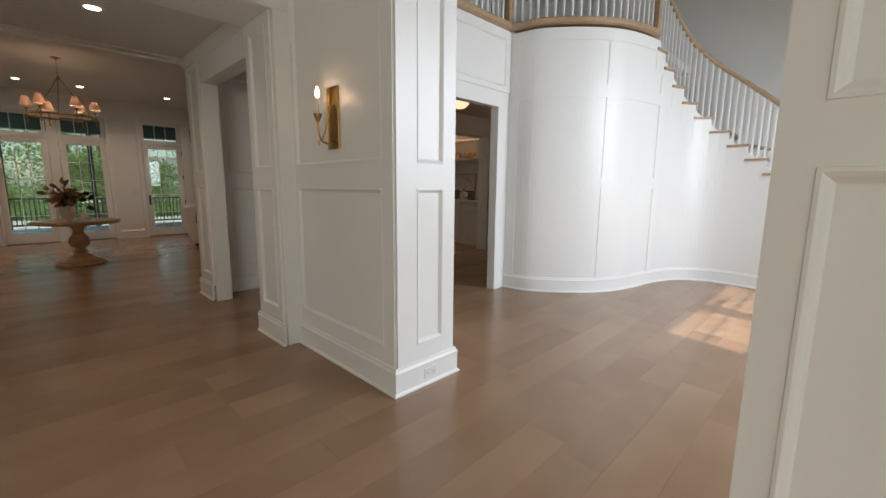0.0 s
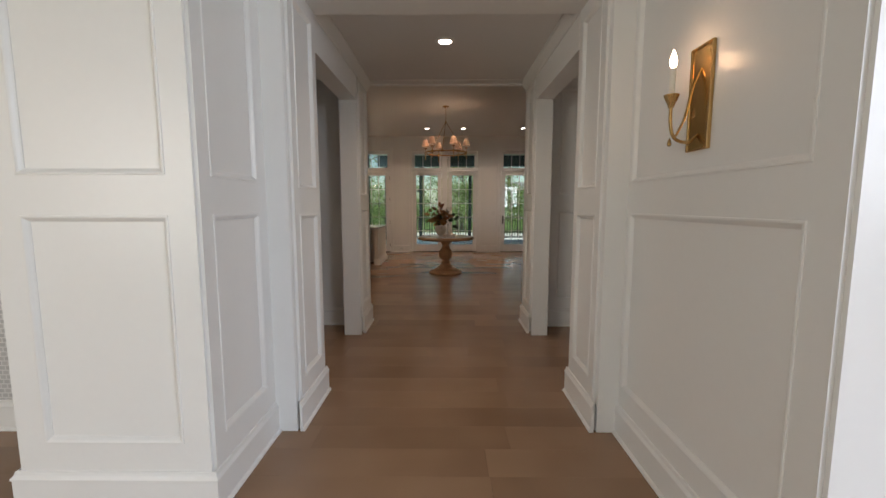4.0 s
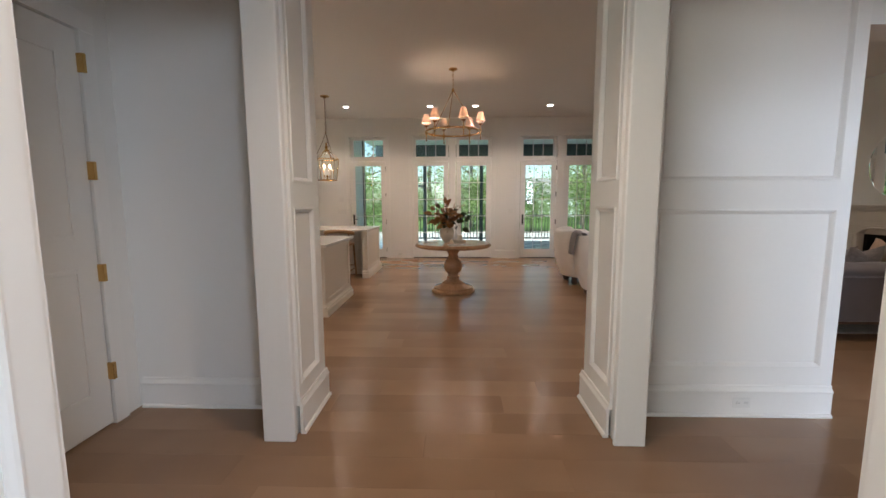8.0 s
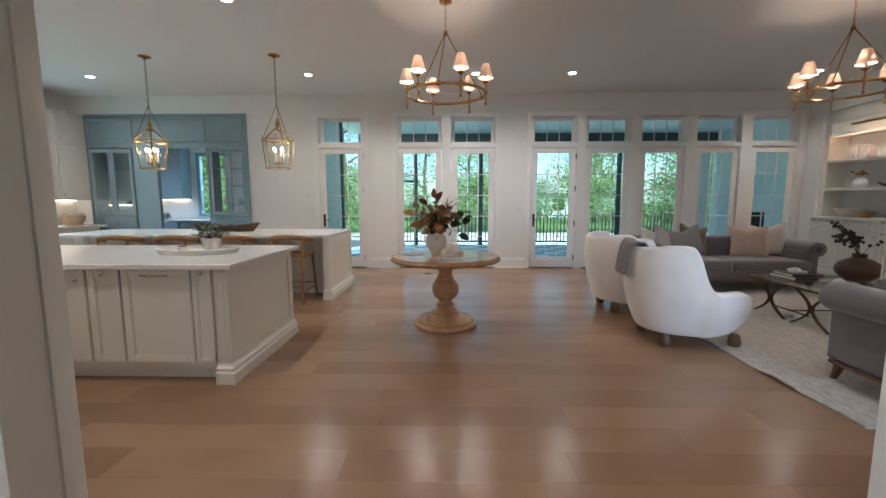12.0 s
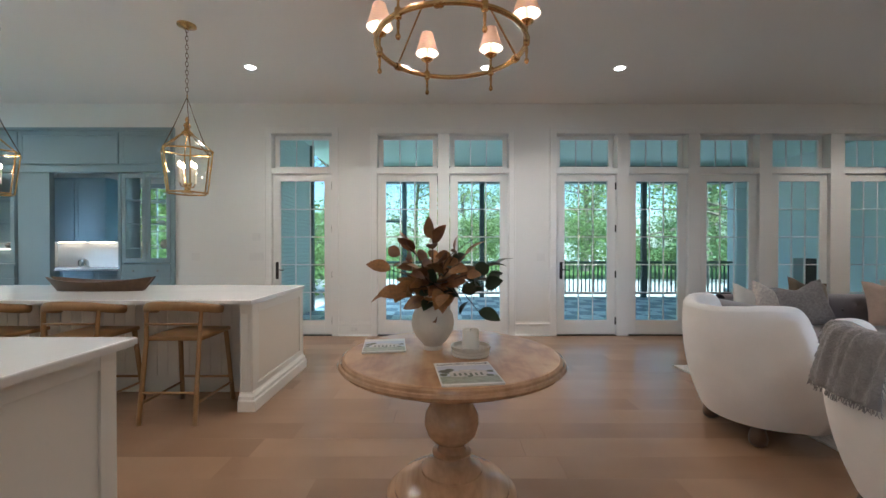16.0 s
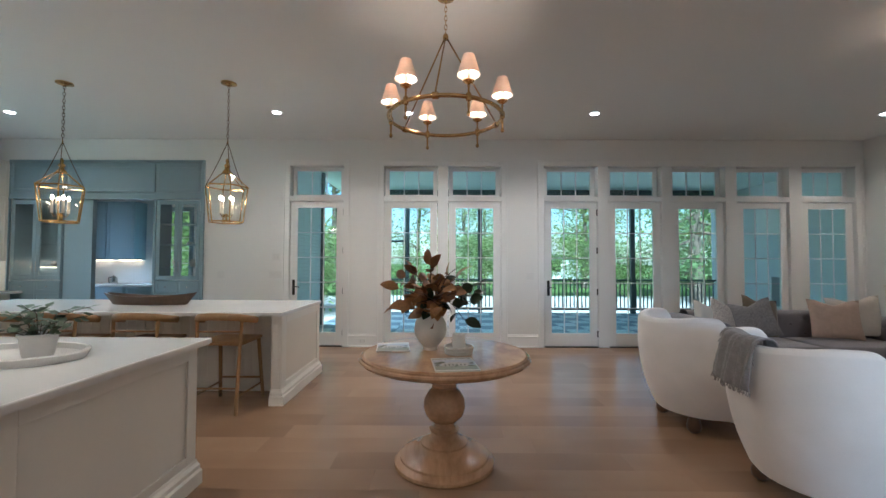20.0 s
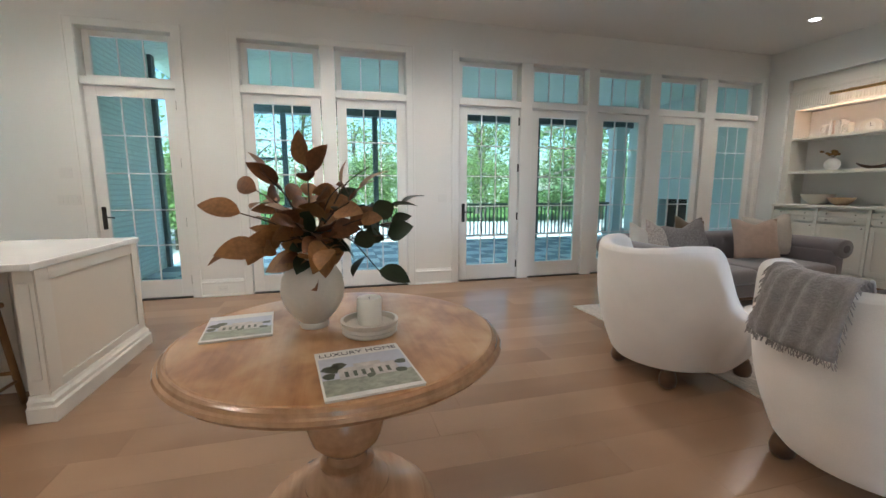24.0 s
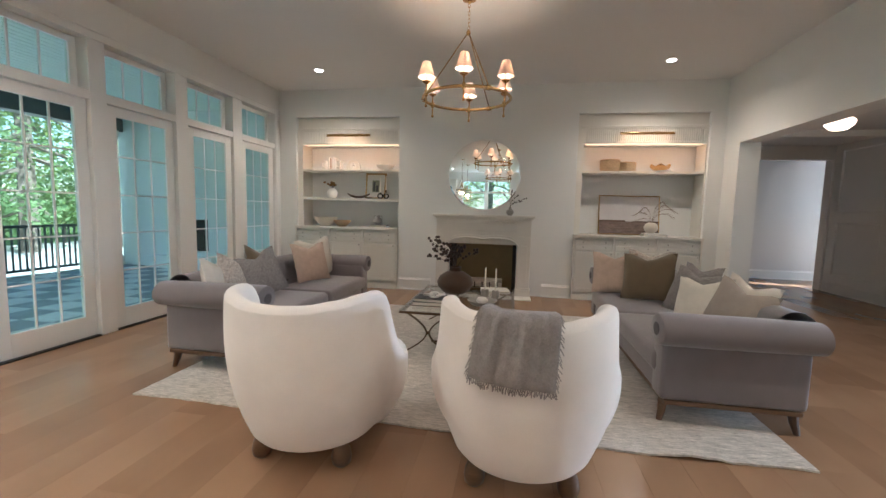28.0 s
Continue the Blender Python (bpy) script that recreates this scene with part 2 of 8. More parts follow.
def honey_wood():
    """Glossy honey-stained planks with cloudy darker patches."""
    m = bpy.data.materials.new("honey_tabletop")
    m.use_nodes = True
    n, l = m.node_tree.nodes, m.node_tree.links
    b = n["Principled BSDF"]
    src = n.new("ShaderNodeTexCoord").outputs["Object"]
    total = None
    for scale, detail, weight, stretch in ((4.2, 3, 0.95, (1.0, 1.25, 1)), (11.0, 3, 0.30, (0.7, 1.6, 1)), (26.0, 4, 0.14, (0.12, 3.0, 1))):
        mp, q, k = n.new("ShaderNodeMapping"), n.new("ShaderNodeTexNoise"), n.new("ShaderNodeMath")
        mp.inputs["Scale"].default_value = stretch
        q.inputs["Scale"].default_value, q.inputs["Detail"].default_value, q.inputs["Distortion"].default_value = scale, detail, 0.4
        k.operation = "MULTIPLY_ADD"
        k.inputs[1].default_value = weight
        l.new(src, mp.inputs[0])
        l.new(mp.outputs[0], q.inputs[0])
        l.new(q.outputs[0], k.inputs[0])
        if total:
            l.new(total, k.inputs[2])
        else:
            k.inputs[2].default_value = -0.19
        total = k.outputs[0]
    ramp = n.new("ShaderNodeValToRGB")
    e = ramp.color_ramp.elements
    e[0].position, e[1].position = 0.30, 0.70
    e[0].color, e[1].color = (0.27, 0.105, 0.034, 1), (0.62, 0.38, 0.19, 1)
    mid = e.new(0.48)
    mid.color = (0.46, 0.235, 0.095, 1)
    l.new(total, ramp.inputs[0])
    l.new(ramp.outputs[0], b.inputs["Base Color"])
    b.inputs["Roughness"].default_value, b.inputs["Coat Weight"].default_value, b.inputs["Coat Roughness"].default_value = 0.28, 0.4, 0.12
    return m


OAK = wood("oak_floor", (0.215, 0.124, 0.070), (0.405, 0.256, 0.156), 0.24, "y", "object", 0.16, 0.6, bump=0.0, streak=0.4)
OAKREST = wood("oak_floor_far", (0.215, 0.124, 0.070), (0.405, 0.256, 0.156), 0.24, "y", "island", 0.16, 0.6, bump=0.0, streak=0.4)
GAP = mat("plank_joint", (0.12, 0.085, 0.06), 0.9)
OAKRAIL = wood("oak_rail", (0.30, 0.19, 0.11), (0.50, 0.35, 0.22), 0.4, "x", tone=0.05)
TABLETOP = honey_wood()
TABLEWOOD = wood("table_wood", (0.15, 0.062, 0.025), (0.62, 0.37, 0.20), 0.22, "x", tone=0.06, grain=0.42, coat=0.3)
STOOLWOOD = wood("stool_oak", (0.17, 0.088, 0.030), (0.35, 0.20, 0.082), 0.42, "z", tone=0.06)
DARKWOOD = wood("dark_wood", (0.045, 0.024, 0.013), (0.15, 0.085, 0.045), 0.45, "x", tone=0.05)
CABINET = mat("cabinet_enamel", (0.72, 0.69, 0.63), 0.35, vary=0.015, scale=1.5, grain=40, bump=0.02)
# end field of the large island, a little more tan than the cabinet enamel
PANELTAN = mat("island_panel_tan", (0.70, 0.65, 0.57), 0.4, vary=0.02, scale=1.5, grain=40, bump=0.02)
BLUE = mat("blue_cabinet_enamel", (0.26, 0.345, 0.39), 0.35, vary=0.03, scale=1.5, grain=40, bump=0.02)
QUARTZ = mat("white_quartz", (0.80, 0.79, 0.77), 0.16, vary=0.025, scale=1.4, grain=9, bump=0.0)
STONE = mat("carved_limestone", (0.68, 0.65, 0.60), 0.7, vary=0.05, scale=4, grain=90, bump=0.12)
BRASS = mat("aged_brass", (0.60, 0.38, 0.14), 0.26, 1.0, vary=0.10, scale=9, grain=80, bump=0.02)
BRASSDARK = mat("antique_brass", (0.53, 0.34, 0.14), 0.24, 1.0, vary=0.12, scale=9, grain=80, bump=0.03)
BRONZE = mat("dark_bronze", (0.13, 0.085, 0.05), 0.35, 0.9, vary=0.15, scale=9, grain=80, bump=0.03)
NICKEL = mat("satin_nickel", (0.55, 0.53, 0.50), 0.25, 1.0, vary=0.05)
BLACKIRON = mat("black_iron", (0.02, 0.018, 0.017), 0.45, 0.6, vary=0.2)
BOUCLE = mat("shearling", (0.88, 0.84, 0.81), 0.95, vary=0.05, scale=5, grain=240, bump=0.3, sheen=0.35)
VELVET = mat("grey_velvet", (0.175, 0.155, 0.165), 0.85, vary=0.12, scale=5, grain=260, bump=0.15, sheen=0.5)
VELVETDK = mat("grey_velvet_seam", (0.11, 0.10, 0.105), 0.9, vary=0.1)
THROW = mat("grey_knit", (0.30, 0.28, 0.28), 0.95, vary=0.16, scale=30, grain=120, bump=0.6, sheen=0.2)
PILLOWBLUSH = mat("blush_linen", (0.55, 0.42, 0.34), 0.9, vary=0.10, scale=20, grain=300, bump=0.3)
PILLOWIVORY = mat("ivory_linen", (0.68, 0.63, 0.56), 0.9, vary=0.06, scale=20, grain=300, bump=0.3)
PILLOWTAUPE = mat("taupe_linen", (0.36, 0.31, 0.27), 0.9, vary=0.08, scale=20, grain=300, bump=0.3)
PILLOWOLIVE = mat("olive_brown_velvet", (0.15, 0.108, 0.062), 0.85, vary=0.15, scale=8, grain=200, bump=0.15, sheen=0.4)
PILLOWGREY = mat("woven_grey_cloth", (0.24, 0.22, 0.215), 0.95, vary=0.35, scale=60, grain=220, bump=0.4)
PILLOWDOT = mat("dotted_cloth", (0.48, 0.42, 0.37), 0.95, vary=0.5, scale=55, grain=160, bump=0.2)
RUG = mat("wool_rug", (0.60, 0.56, 0.51), 1.0, vary=0.42, scale=34, grain=110, bump=0.9, stretch=(0.45, 2.4, 1))
CERAMIC = mat("cream_ceramic", (0.66, 0.61, 0.53), 0.5, vary=0.06, scale=8, grain=60, bump=0.08)
WHITECER = mat("white_ceramic", (0.78, 0.76, 0.73), 0.35, vary=0.03, scale=8, grain=60, bump=0.04)
WAX = mat("candle_wax", (0.86, 0.82, 0.74), 0.5, vary=0.02, bump=0.0)
BROWNPOT = mat("brown_clay", (0.075, 0.040, 0.022), 0.45, vary=0.2, scale=7, grain=60, bump=0.1)
GREYPOT = mat("grey_clay", (0.30, 0.28, 0.26), 0.6, vary=0.15, scale=9, grain=60, bump=0.15)
LEAFRUST = mat("magnolia_leaf_rust", (0.20, 0.080, 0.028), 0.45, vary=0.5, scale=7, grain=70, bump=0.15)
LEAFAMBER = mat("magnolia_leaf_amber", (0.30, 0.14, 0.045), 0.45, vary=0.45, scale=7, grain=70, bump=0.15)
LEAFDARK = mat("magnolia_leaf_green", (0.022, 0.04, 0.018), 0.38, vary=0.35, scale=9, grain=70, bump=0.1)
TWIG = mat("twig_bark", (0.07, 0.045, 0.03), 0.8, vary=0.2)
BERRY = mat("dark_berry", (0.028, 0.014, 0.012), 0.45, vary=0.3)
EUCA = mat("grey_green_leaf", (0.10, 0.14, 0.09), 0.6, vary=0.3, scale=12)
GRASSY = mat("dried_grass", (0.16, 0.11, 0.07), 0.9, vary=0.3)
MUSTARD = mat("dried_flower", (0.20, 0.11, 0.03), 0.9, vary=0.4, scale=30)
RATTAN = mat("woven_basket", (0.50, 0.36, 0.22), 0.8, vary=0.3, scale=40, grain=150, bump=0.8, stretch=(1, 1, 3))
BOOKWHITE = mat("book_cover_white", (0.74, 0.72, 0.69), 0.6, vary=0.04)
BOOKDARK = mat("book_cover_dark", (0.04, 0.038, 0.04), 0.5, vary=0.2)
PAGES = mat("book_pages", (0.70, 0.66, 0.58), 0.9, vary=0.1, stretch=(1, 1, 30))
FIREBRICK = mat("firebox_panel", (0.26, 0.19, 0.095), 0.8, vary=0.15, scale=6, grain=60, bump=0.2)
FIREBLACK = mat("firebox_soot", (0.02, 0.018, 0.016), 0.9, vary=0.3)
BIRCH = mat("birch_bark", (0.60, 0.53, 0.46), 0.8, vary=0.3, scale=14, stretch=(1, 3, 3))
PLASTIC = mat("white_plastic", (0.74, 0.74, 0.72), 0.35, vary=0.01)
CANRIM = mat("downlight_trim", (0.80, 0.80, 0.79), 0.5, vary=0.01)
INK = mat("print_ink", (0.10, 0.10, 0.11), 0.6, vary=0.1)
GLASS = pane_glass("window_glass", (0.87, 0.97, 0.945))
CLEAR = pane_glass("clear_glass", (0.96, 0.98, 0.98))
SHADE = shade_cloth("linen_shade", (0.86, 0.74, 0.66))
BULB = glow("candle_bulb", (1.0, 0.66, 0.38), 38)
BULBSOFT = glow("shade_bulb", (1.0, 0.70, 0.46), 185)
CANLIGHT = glow("downlight_lens", (1.0, 0.92, 0.80), 14)
GLOBE = glow("opal_globe", (1.0, 0.68, 0.42), 1.4)
STRIP = glow("strip_light", (1.0, 0.62, 0.34), 0.8)
UNDERCAB = glow("cupboard_strip_light", (1.0, 0.72, 0.45), 3.2)
MIRROR = mat("mirror_silver", (0.92, 0.93, 0.93), 0.01, 1.0, vary=0.0, bump=0.0)
PORCHTILE_A = mat("porch_tile_dark", (0.24, 0.28, 0.32), 0.45, vary=0.15, scale=4)
PORCHTILE_B = mat("porch_tile_light", (0.60, 0.64, 0.67), 0.45, vary=0.10, scale=4)
PORCHCEIL = mat("porch_ceiling_paint", (0.80, 0.87, 0.81), 0.6, vary=0.03, world_space=True)
PORCHTRIM = mat("porch_dark_trim", (0.075, 0.10, 0.10), 0.5, vary=0.1)
PORCHWALL = mat("porch_wall_paint", (0.82, 0.85, 0.85), 0.6, vary=0.03, world_space=True)
PAINTBRICK = brick_paint()
GRASS = mat("lawn", (0.085, 0.15, 0.028), 0.9, vary=0.3, scale=0.5, grain=12, bump=0.3, world_space=True)
PAVING = mat("pale_paving", (0.52, 0.50, 0.47), 0.8, vary=0.1, scale=0.8, grain=20, world_space=True)
BARK = mat("tree_bark", (0.15, 0.12, 0.095), 0.9, vary=0.3, scale=5, grain=40, bump=0.5)


def leafmat(name, c, trans=0.35):
    m = bpy.data.materials.new(name)
    m.use_nodes = True
    n, l = m.node_tree.nodes, m.node_tree.links
    n.remove(n["Principled BSDF"])
    geo, ramp = n.new("ShaderNodeNewGeometry"), n.new("ShaderNodeValToRGB")
    e = ramp.color_ramp.elements
    e[0].color, e[1].color = (*[v * 0.78 for v in c], 1), (*[min(1, v * 1.25) for v in c], 1)
    l.new(geo.outputs["Random Per Island"], ramp.inputs[0])
    d, t, mx = n.new("ShaderNodeBsdfDiffuse"), n.new("ShaderNodeBsdfTranslucent"), n.new("ShaderNodeMixShader")
    l.new(ramp.outputs[0], d.inputs[0])
    l.new(ramp.outputs[0], t.inputs[0])
    mx.inputs[0].default_value = trans
    l.new(d.outputs[0], mx.inputs[1])
    l.new(t.outputs[0], mx.inputs[2])
    l.new(mx.outputs[0], n["Material Output"].inputs[0])
    return m


LEAF_A = leafmat("tree_leaf_bright", (0.27, 0.345, 0.115), 0.6)
LEAF_B = leafmat("tree_leaf_mid", (0.22, 0.31, 0.115), 0.6)
LEAF_C = leafmat("tree_leaf_conifer", (0.19, 0.28, 0.13), 0.6)

# ---- mesh helpers ----
def finish(bm, name, material, smooth=False):
    me = bpy.data.meshes.new(name)
    bmesh.ops.recalc_face_normals(bm, faces=bm.faces)
    if smooth:
        for e in bm.edges:
            if len(e.link_faces) == 2 and e.calc_face_angle(0.0) > 0.75:
                e.smooth = False
    bm.to_mesh(me)
    bm.free()
    for k in material if isinstance(material, (list, tuple)) else [material]:
        me.materials.append(k)
    if smooth:
        for p in me.polygons:
            p.use_smooth = True
    return me


def thing(name, label, category, at=(0, 0, 0), rz=0, group="", kind="", scale=1.0):
    ob = new(name)
    ob.empty_display_size = 0.1
    ob.matrix_world = pose(*at, 0, 0, rz) @ Matrix.Scale(scale, 4)
    return tagged(ob, label, category, group, kind)


def part(name, bm, material, parent, label="", smooth=False, at=None, me=None):
    ob = new(name, me or finish(bm, name, material, smooth))
    ob.parent = parent
    if at is not None:
        ob.matrix_basis = at
    if label:
        ob["label"] = label
    return ob


def solid(name, bm, material, label, category, smooth=False, kind="structure", group=""):
    return tagged(new(name, finish(bm, name, material, smooth)), label, category, group, kind)


def box(bm, x0, x1, y0, y1, z0, z1, bevel=0.0, m=None):
    r = bmesh.ops.create_cube(bm, size=1)
    vs = r["verts"]
    bmesh.ops.scale(bm, vec=(abs(x1 - x0), abs(y1 - y0), abs(z1 - z0)), verts=vs)
    bmesh.ops.translate(bm, vec=((x0 + x1) / 2, (y0 + y1) / 2, (z0 + z1) / 2), verts=vs)
    if bevel:
        es = list({e for v in vs for e in v.link_edges})
        vs = [v for v in bmesh.ops.bevel(bm, geom=es, offset=bevel, segments=2, affect="EDGES", profile=0.5)["verts"]]
    if m is not None:
        bmesh.ops.transform(bm, matrix=m, verts=vs)
    return bm


def B(*a, **k):
    return box(bmesh.new(), *a, **k)


def boxes(rows, bevel=0.0):
    bm = bmesh.new()
    for r in rows:
        box(bm, *r, bevel=bevel)
    return bm


def lathe(profile, seg=32, bm=None, at=(0, 0, 0)):
    """A turned shape from (radius, height) pairs."""
    bm = bm or bmesh.new()
    rings = []
    for r, z in profile:
        if r < 1e-5:
            rings.append([bm.verts.new((at[0], at[1], at[2] + z))])
        else:
            rings.append([bm.verts.new((at[0] + r * math.cos(2 * math.pi * k / seg), at[1] + r * math.sin(2 * math.pi * k / seg), at[2] + z)) for k in range(seg)])
    for a, b in zip(rings, rings[1:]):
        if len(a) == 1 and len(b) == 1:
            continue
        for k in range(seg):
            j = (k + 1) % seg
            if len(a) == 1:
                bm.faces.new((a[0], b[k], b[j]))
            elif len(b) == 1:
                bm.faces.new((a[k], a[j], b[0]))
            else:
                bm.faces.new((a[k], a[j], b[j], b[k]))
    return bm


def spline(pts, n=8):
    """Catmull-Rom through the points, n steps a span."""
    p = [Vector(q) for q in pts]
    p = [2 * p[0] - p[1]] + p + [2 * p[-1] - p[-2]]
    out = []
    for a, b, c, d in zip(p, p[1:], p[2:], p[3:]):
        for k in range(n):
            t = k / n
            out.append(0.5 * (2 * b + (c - a) * t + (2 * a - 5 * b + 4 * c - d) * t * t + (3 * b - a - 3 * c + d) * t ** 3))
    return out + [p[-2]]


def tube(pts, r, seg=8, bm=None, closed=False, taper=None, flat=1.0):
    """A rod of radius r along the points."""
    bm = bm or bmesh.new()
    p = [Vector(q) for q in pts]
    rings, side = [], None
    for i, q in enumerate(p):
        a, b = (p[i - 1], p[(i + 1) % len(p)]) if closed else (p[max(i - 1, 0)], p[min(i + 1, len(p) - 1)])
        d = (b - a).normalized()
        if side is None:
            side = d.cross(Vector((0, 0, 1)) if abs(d.z) < 0.95 else Vector((1, 0, 0)))
        side = (side - d * side.dot(d)).normalized()
        up = d.cross(side)
        rr = r * (1 + (taper - 1) * i / max(1, len(p) - 1)) if taper is not None else r
        rings.append([bm.verts.new(q + side * rr * math.cos(2 * math.pi * k / seg) + up * rr * flat * math.sin(2 * math.pi * k / seg)) for k in range(seg)])
    pairs = list(zip(rings, rings[1:] + ([rings[0]] if closed else [])))
    if closed:
        pairs = list(zip(rings, rings[1:])) + [(rings[-1], rings[0])]
    for a, b in pairs:
        for k in range(seg):
            j = (k + 1) % seg
            bm.faces.new((a[k], a[j], b[j], b[k]))
    if not closed:
        bm.faces.new(rings[0][::-1])
        bm.faces.new(rings[-1])
    return bm


def sweep(path, profile, closed=False, bm=None):
    """A moulding: profile of (out, up) carried along a plan path, out to its left, mitred at the corners. Path points are (x, y, z)."""
    bm = bm or bmesh.new()
    p = [Vector(q) for q in path]
    n = len(p)
    rings = []
    for i in range(n):
        a = (p[i] - p[i - 1]).to_2d() if i or closed else None
        b = (p[(i + 1) % n] - p[i]).to_2d() if i < n - 1 or closed else None
        na = Vector((-a.y, a.x)).normalized() if a is not None else None
        nb = Vector((-b.y, b.x)).normalized() if b is not None else None
        if na is None:
            m = nb
        elif nb is None:
            m = na
        else:
            m = (na + nb).normalized()
            m = m / max(0.3, m.dot(na))
        rings.append([bm.verts.new((p[i].x + m.x * o, p[i].y + m.y * o, p[i].z + u)) for o, u in profile])
    for a, b in list(zip(rings, rings[1:])) + ([(rings[-1], rings[0])] if closed else []):
        for k in range(len(profile) - 1):
            bm.faces.new((a[k], a[k + 1], b[k + 1], b[k]))
    if not closed:
        for r in (rings[0], rings[-1][::-1]):
            if len(r) > 2:
                bm.faces.new(r)
    return bm


BASE = [(0, -0.01), (0.034, -0.01), (0.034, 0.012), (0.026, 0.022), (0.019, 0.024), (0.019, 0.165), (0.024, 0.170), (0.024, 0.178), (0.012, 0.195), (0.008, 0.212), (0, 0.214)]
CAP = [(0, -0.02), (0.008, -0.02), (0.018, -0.006), (0.022, 0.0), (0.022, 0.012), (0, 0.014)]
CROWN = [(0, -0.10), (0.012, -0.10), (0.016, -0.085), (0.05, -0.05), (0.075, -0.022), (0.085, -0.018), (0.085, 0), (0, 0)]


def baseboard(path, label="tall white painted baseboard with a moulded top"):
    return solid("baseboard", sweep([(x, y, 0) for x, y in path], BASE), TRIM, label, "baseboard")


def panelled(parent, at, u, width, z1, panels, z0=0.0, proud=0.018, moulding=0.03, material=None):
    """Stiles and rails over a flat wall, and a moulding round each sunk panel (u0, u1, z0, z1). u: plan direction with the open side to its left."""
    material = material or TRIM
    o, uu = Vector((*at, 0)), Vector((*u, 0)).normalized()
    nn = Vector((-uu.y, uu.x, 0))
    m = Matrix((uu, nn, Vector((0, 0, 1)))).transposed().to_4x4()
    m.translation = o
    us = sorted({0, width, *[p[0] for p in panels], *[p[1] for p in panels]})
    bm = bmesh.new()
    for a, b in zip(us, us[1:]):
        mid = (a + b) / 2
        holes = sorted((p[2], p[3]) for p in panels if p[0] <= mid <= p[1])
        z = z0
        for h0, h1 in holes + [(z1, z1)]:
            if h0 > z + 1e-4:
                box(bm, a, b, 0, proud, z, h0)
            z = h1
    bmesh.ops.transform(bm, matrix=m, verts=bm.verts)
    part("panel_frame", bm, material, parent)
    for a, b, c, d in panels:
        bm = bmesh.new()
        rings = []
        for inset, depth in ((-0.002, proud - 0.001), (0, proud + 0.005), (0.008, proud + 0.006), (0.016, proud + 0.001), (moulding * 0.8, 0.009), (moulding, 0.004), (moulding, 0.0)):
            rings.append([bm.verts.new(m @ Vector((x, depth, z))) for x, z in ((a + inset, c + inset), (b - inset, c + inset), (b - inset, d - inset), (a + inset, d - inset))])
        for r, s in zip(rings, rings[1:]):
            for k in range(4):
                j = (k + 1) % 4
                bm.faces.new((r[k], r[j], s[j], s[k]))
        part("panel_moulding", bm, material, parent)


def tubebox(w, d, h, r, seg=3):
    """A soft box, w by d by h with rounded edges, standing on z = 0."""
    bm = bmesh.new()
    bmesh.ops.create_cube(bm, size=1)
    bmesh.ops.scale(bm, vec=(w, d, h), verts=bm.verts)
    bmesh.ops.translate(bm, vec=(0, 0, h / 2), verts=bm.verts)
    bmesh.ops.bevel(bm, geom=bm.edges[:], offset=r, segments=seg, affect="EDGES", profile=0.5)
    return bm


def moved(bm, m):
    bmesh.ops.transform(bm, matrix=m, verts=bm.verts)
    return bm


def ball(r, at=(0, 0, 0), squash=1.0, bm=None, u=12, v=8):
    bm = bm or bmesh.new()
    vs = bmesh.ops.create_uvsphere(bm, u_segments=u, v_segments=v, radius=r)["verts"]
    bmesh.ops.scale(bm, vec=(1, 1, squash), verts=vs)
    bmesh.ops.translate(bm, vec=at, verts=vs)
    return bm

# ---- the large structure ----
XF, XB, YF, YK, ZC = -13.87, -6.40, 8.05, -6.85, 3.52   # garden wall, back wall, fireplace wall, kitchen wall, ceiling
DOORTOP, HEAD = 2.46, 3.07
UNIT1, UNIT2, UNIT3 = (-1.72, -0.78), (-0.12, 1.90), (2.60, 7.90)
PANTRY = (-6.49, -3.20)

# garden wall with its openings
w = boxes([(XF - 0.2, XF, a, b, -0.02, ZC) for a, b in ((YK - 0.2, PANTRY[0]), (PANTRY[1], UNIT1[0]), (UNIT1[1], UNIT2[0]), (UNIT2[1], UNIT3[0]), (UNIT3[1], 8.55))]
          + [(XF - 0.2, XF, *u, HEAD, ZC) for u in (UNIT1, UNIT2, UNIT3)] + [(XF - 0.2, XF, *PANTRY, 3.12, ZC)])
solid("wall_garden", w, PAINT, "white painted wall with tall glazed garden doors", "wall")

# fireplace wall with two niches and the firebox
NL, NR, NTOP = (-13.54, -11.59), (-8.58, -6.62), 3.14
FZ = 0.968   # the fireplace wall is laid out on a grid of this height
FBX, FBW, FBZ = -10.07, 0.57, 1.04   # firebox: centre, half width, height
NT_ = NTOP * FZ
w = boxes([(XF, NL[0], YF, 8.55, -0.02, ZC), (NL[1], FBX - FBW, YF, 8.55, -0.02, ZC), (FBX + FBW, NR[0], YF, 8.55, -0.02, ZC), (NR[1], XB, YF, 8.55, -0.02, ZC),
           (NL[0], NL[1], YF, 8.55, NT_, ZC), (NR[0], NR[1], YF, 8.55, NT_, ZC), (NL[0], NL[1], 8.48, 8.55, -0.02, NT_), (NR[0], NR[1], 8.48, 8.55, -0.02, NT_),
           (FBX - FBW, FBX + FBW, YF, 8.55, FBZ, ZC)])
solid("wall_fireplace", w, PAINT, "white painted wall with two lit niches and a fireplace", "wall")
w = boxes([(FBX - FBW, FBX + FBW, 8.45, 8.55, 0.0, FBZ)])
solid("wall_firebox", w, FIREBRICK, "tan panel at the back of the firebox", "wall")
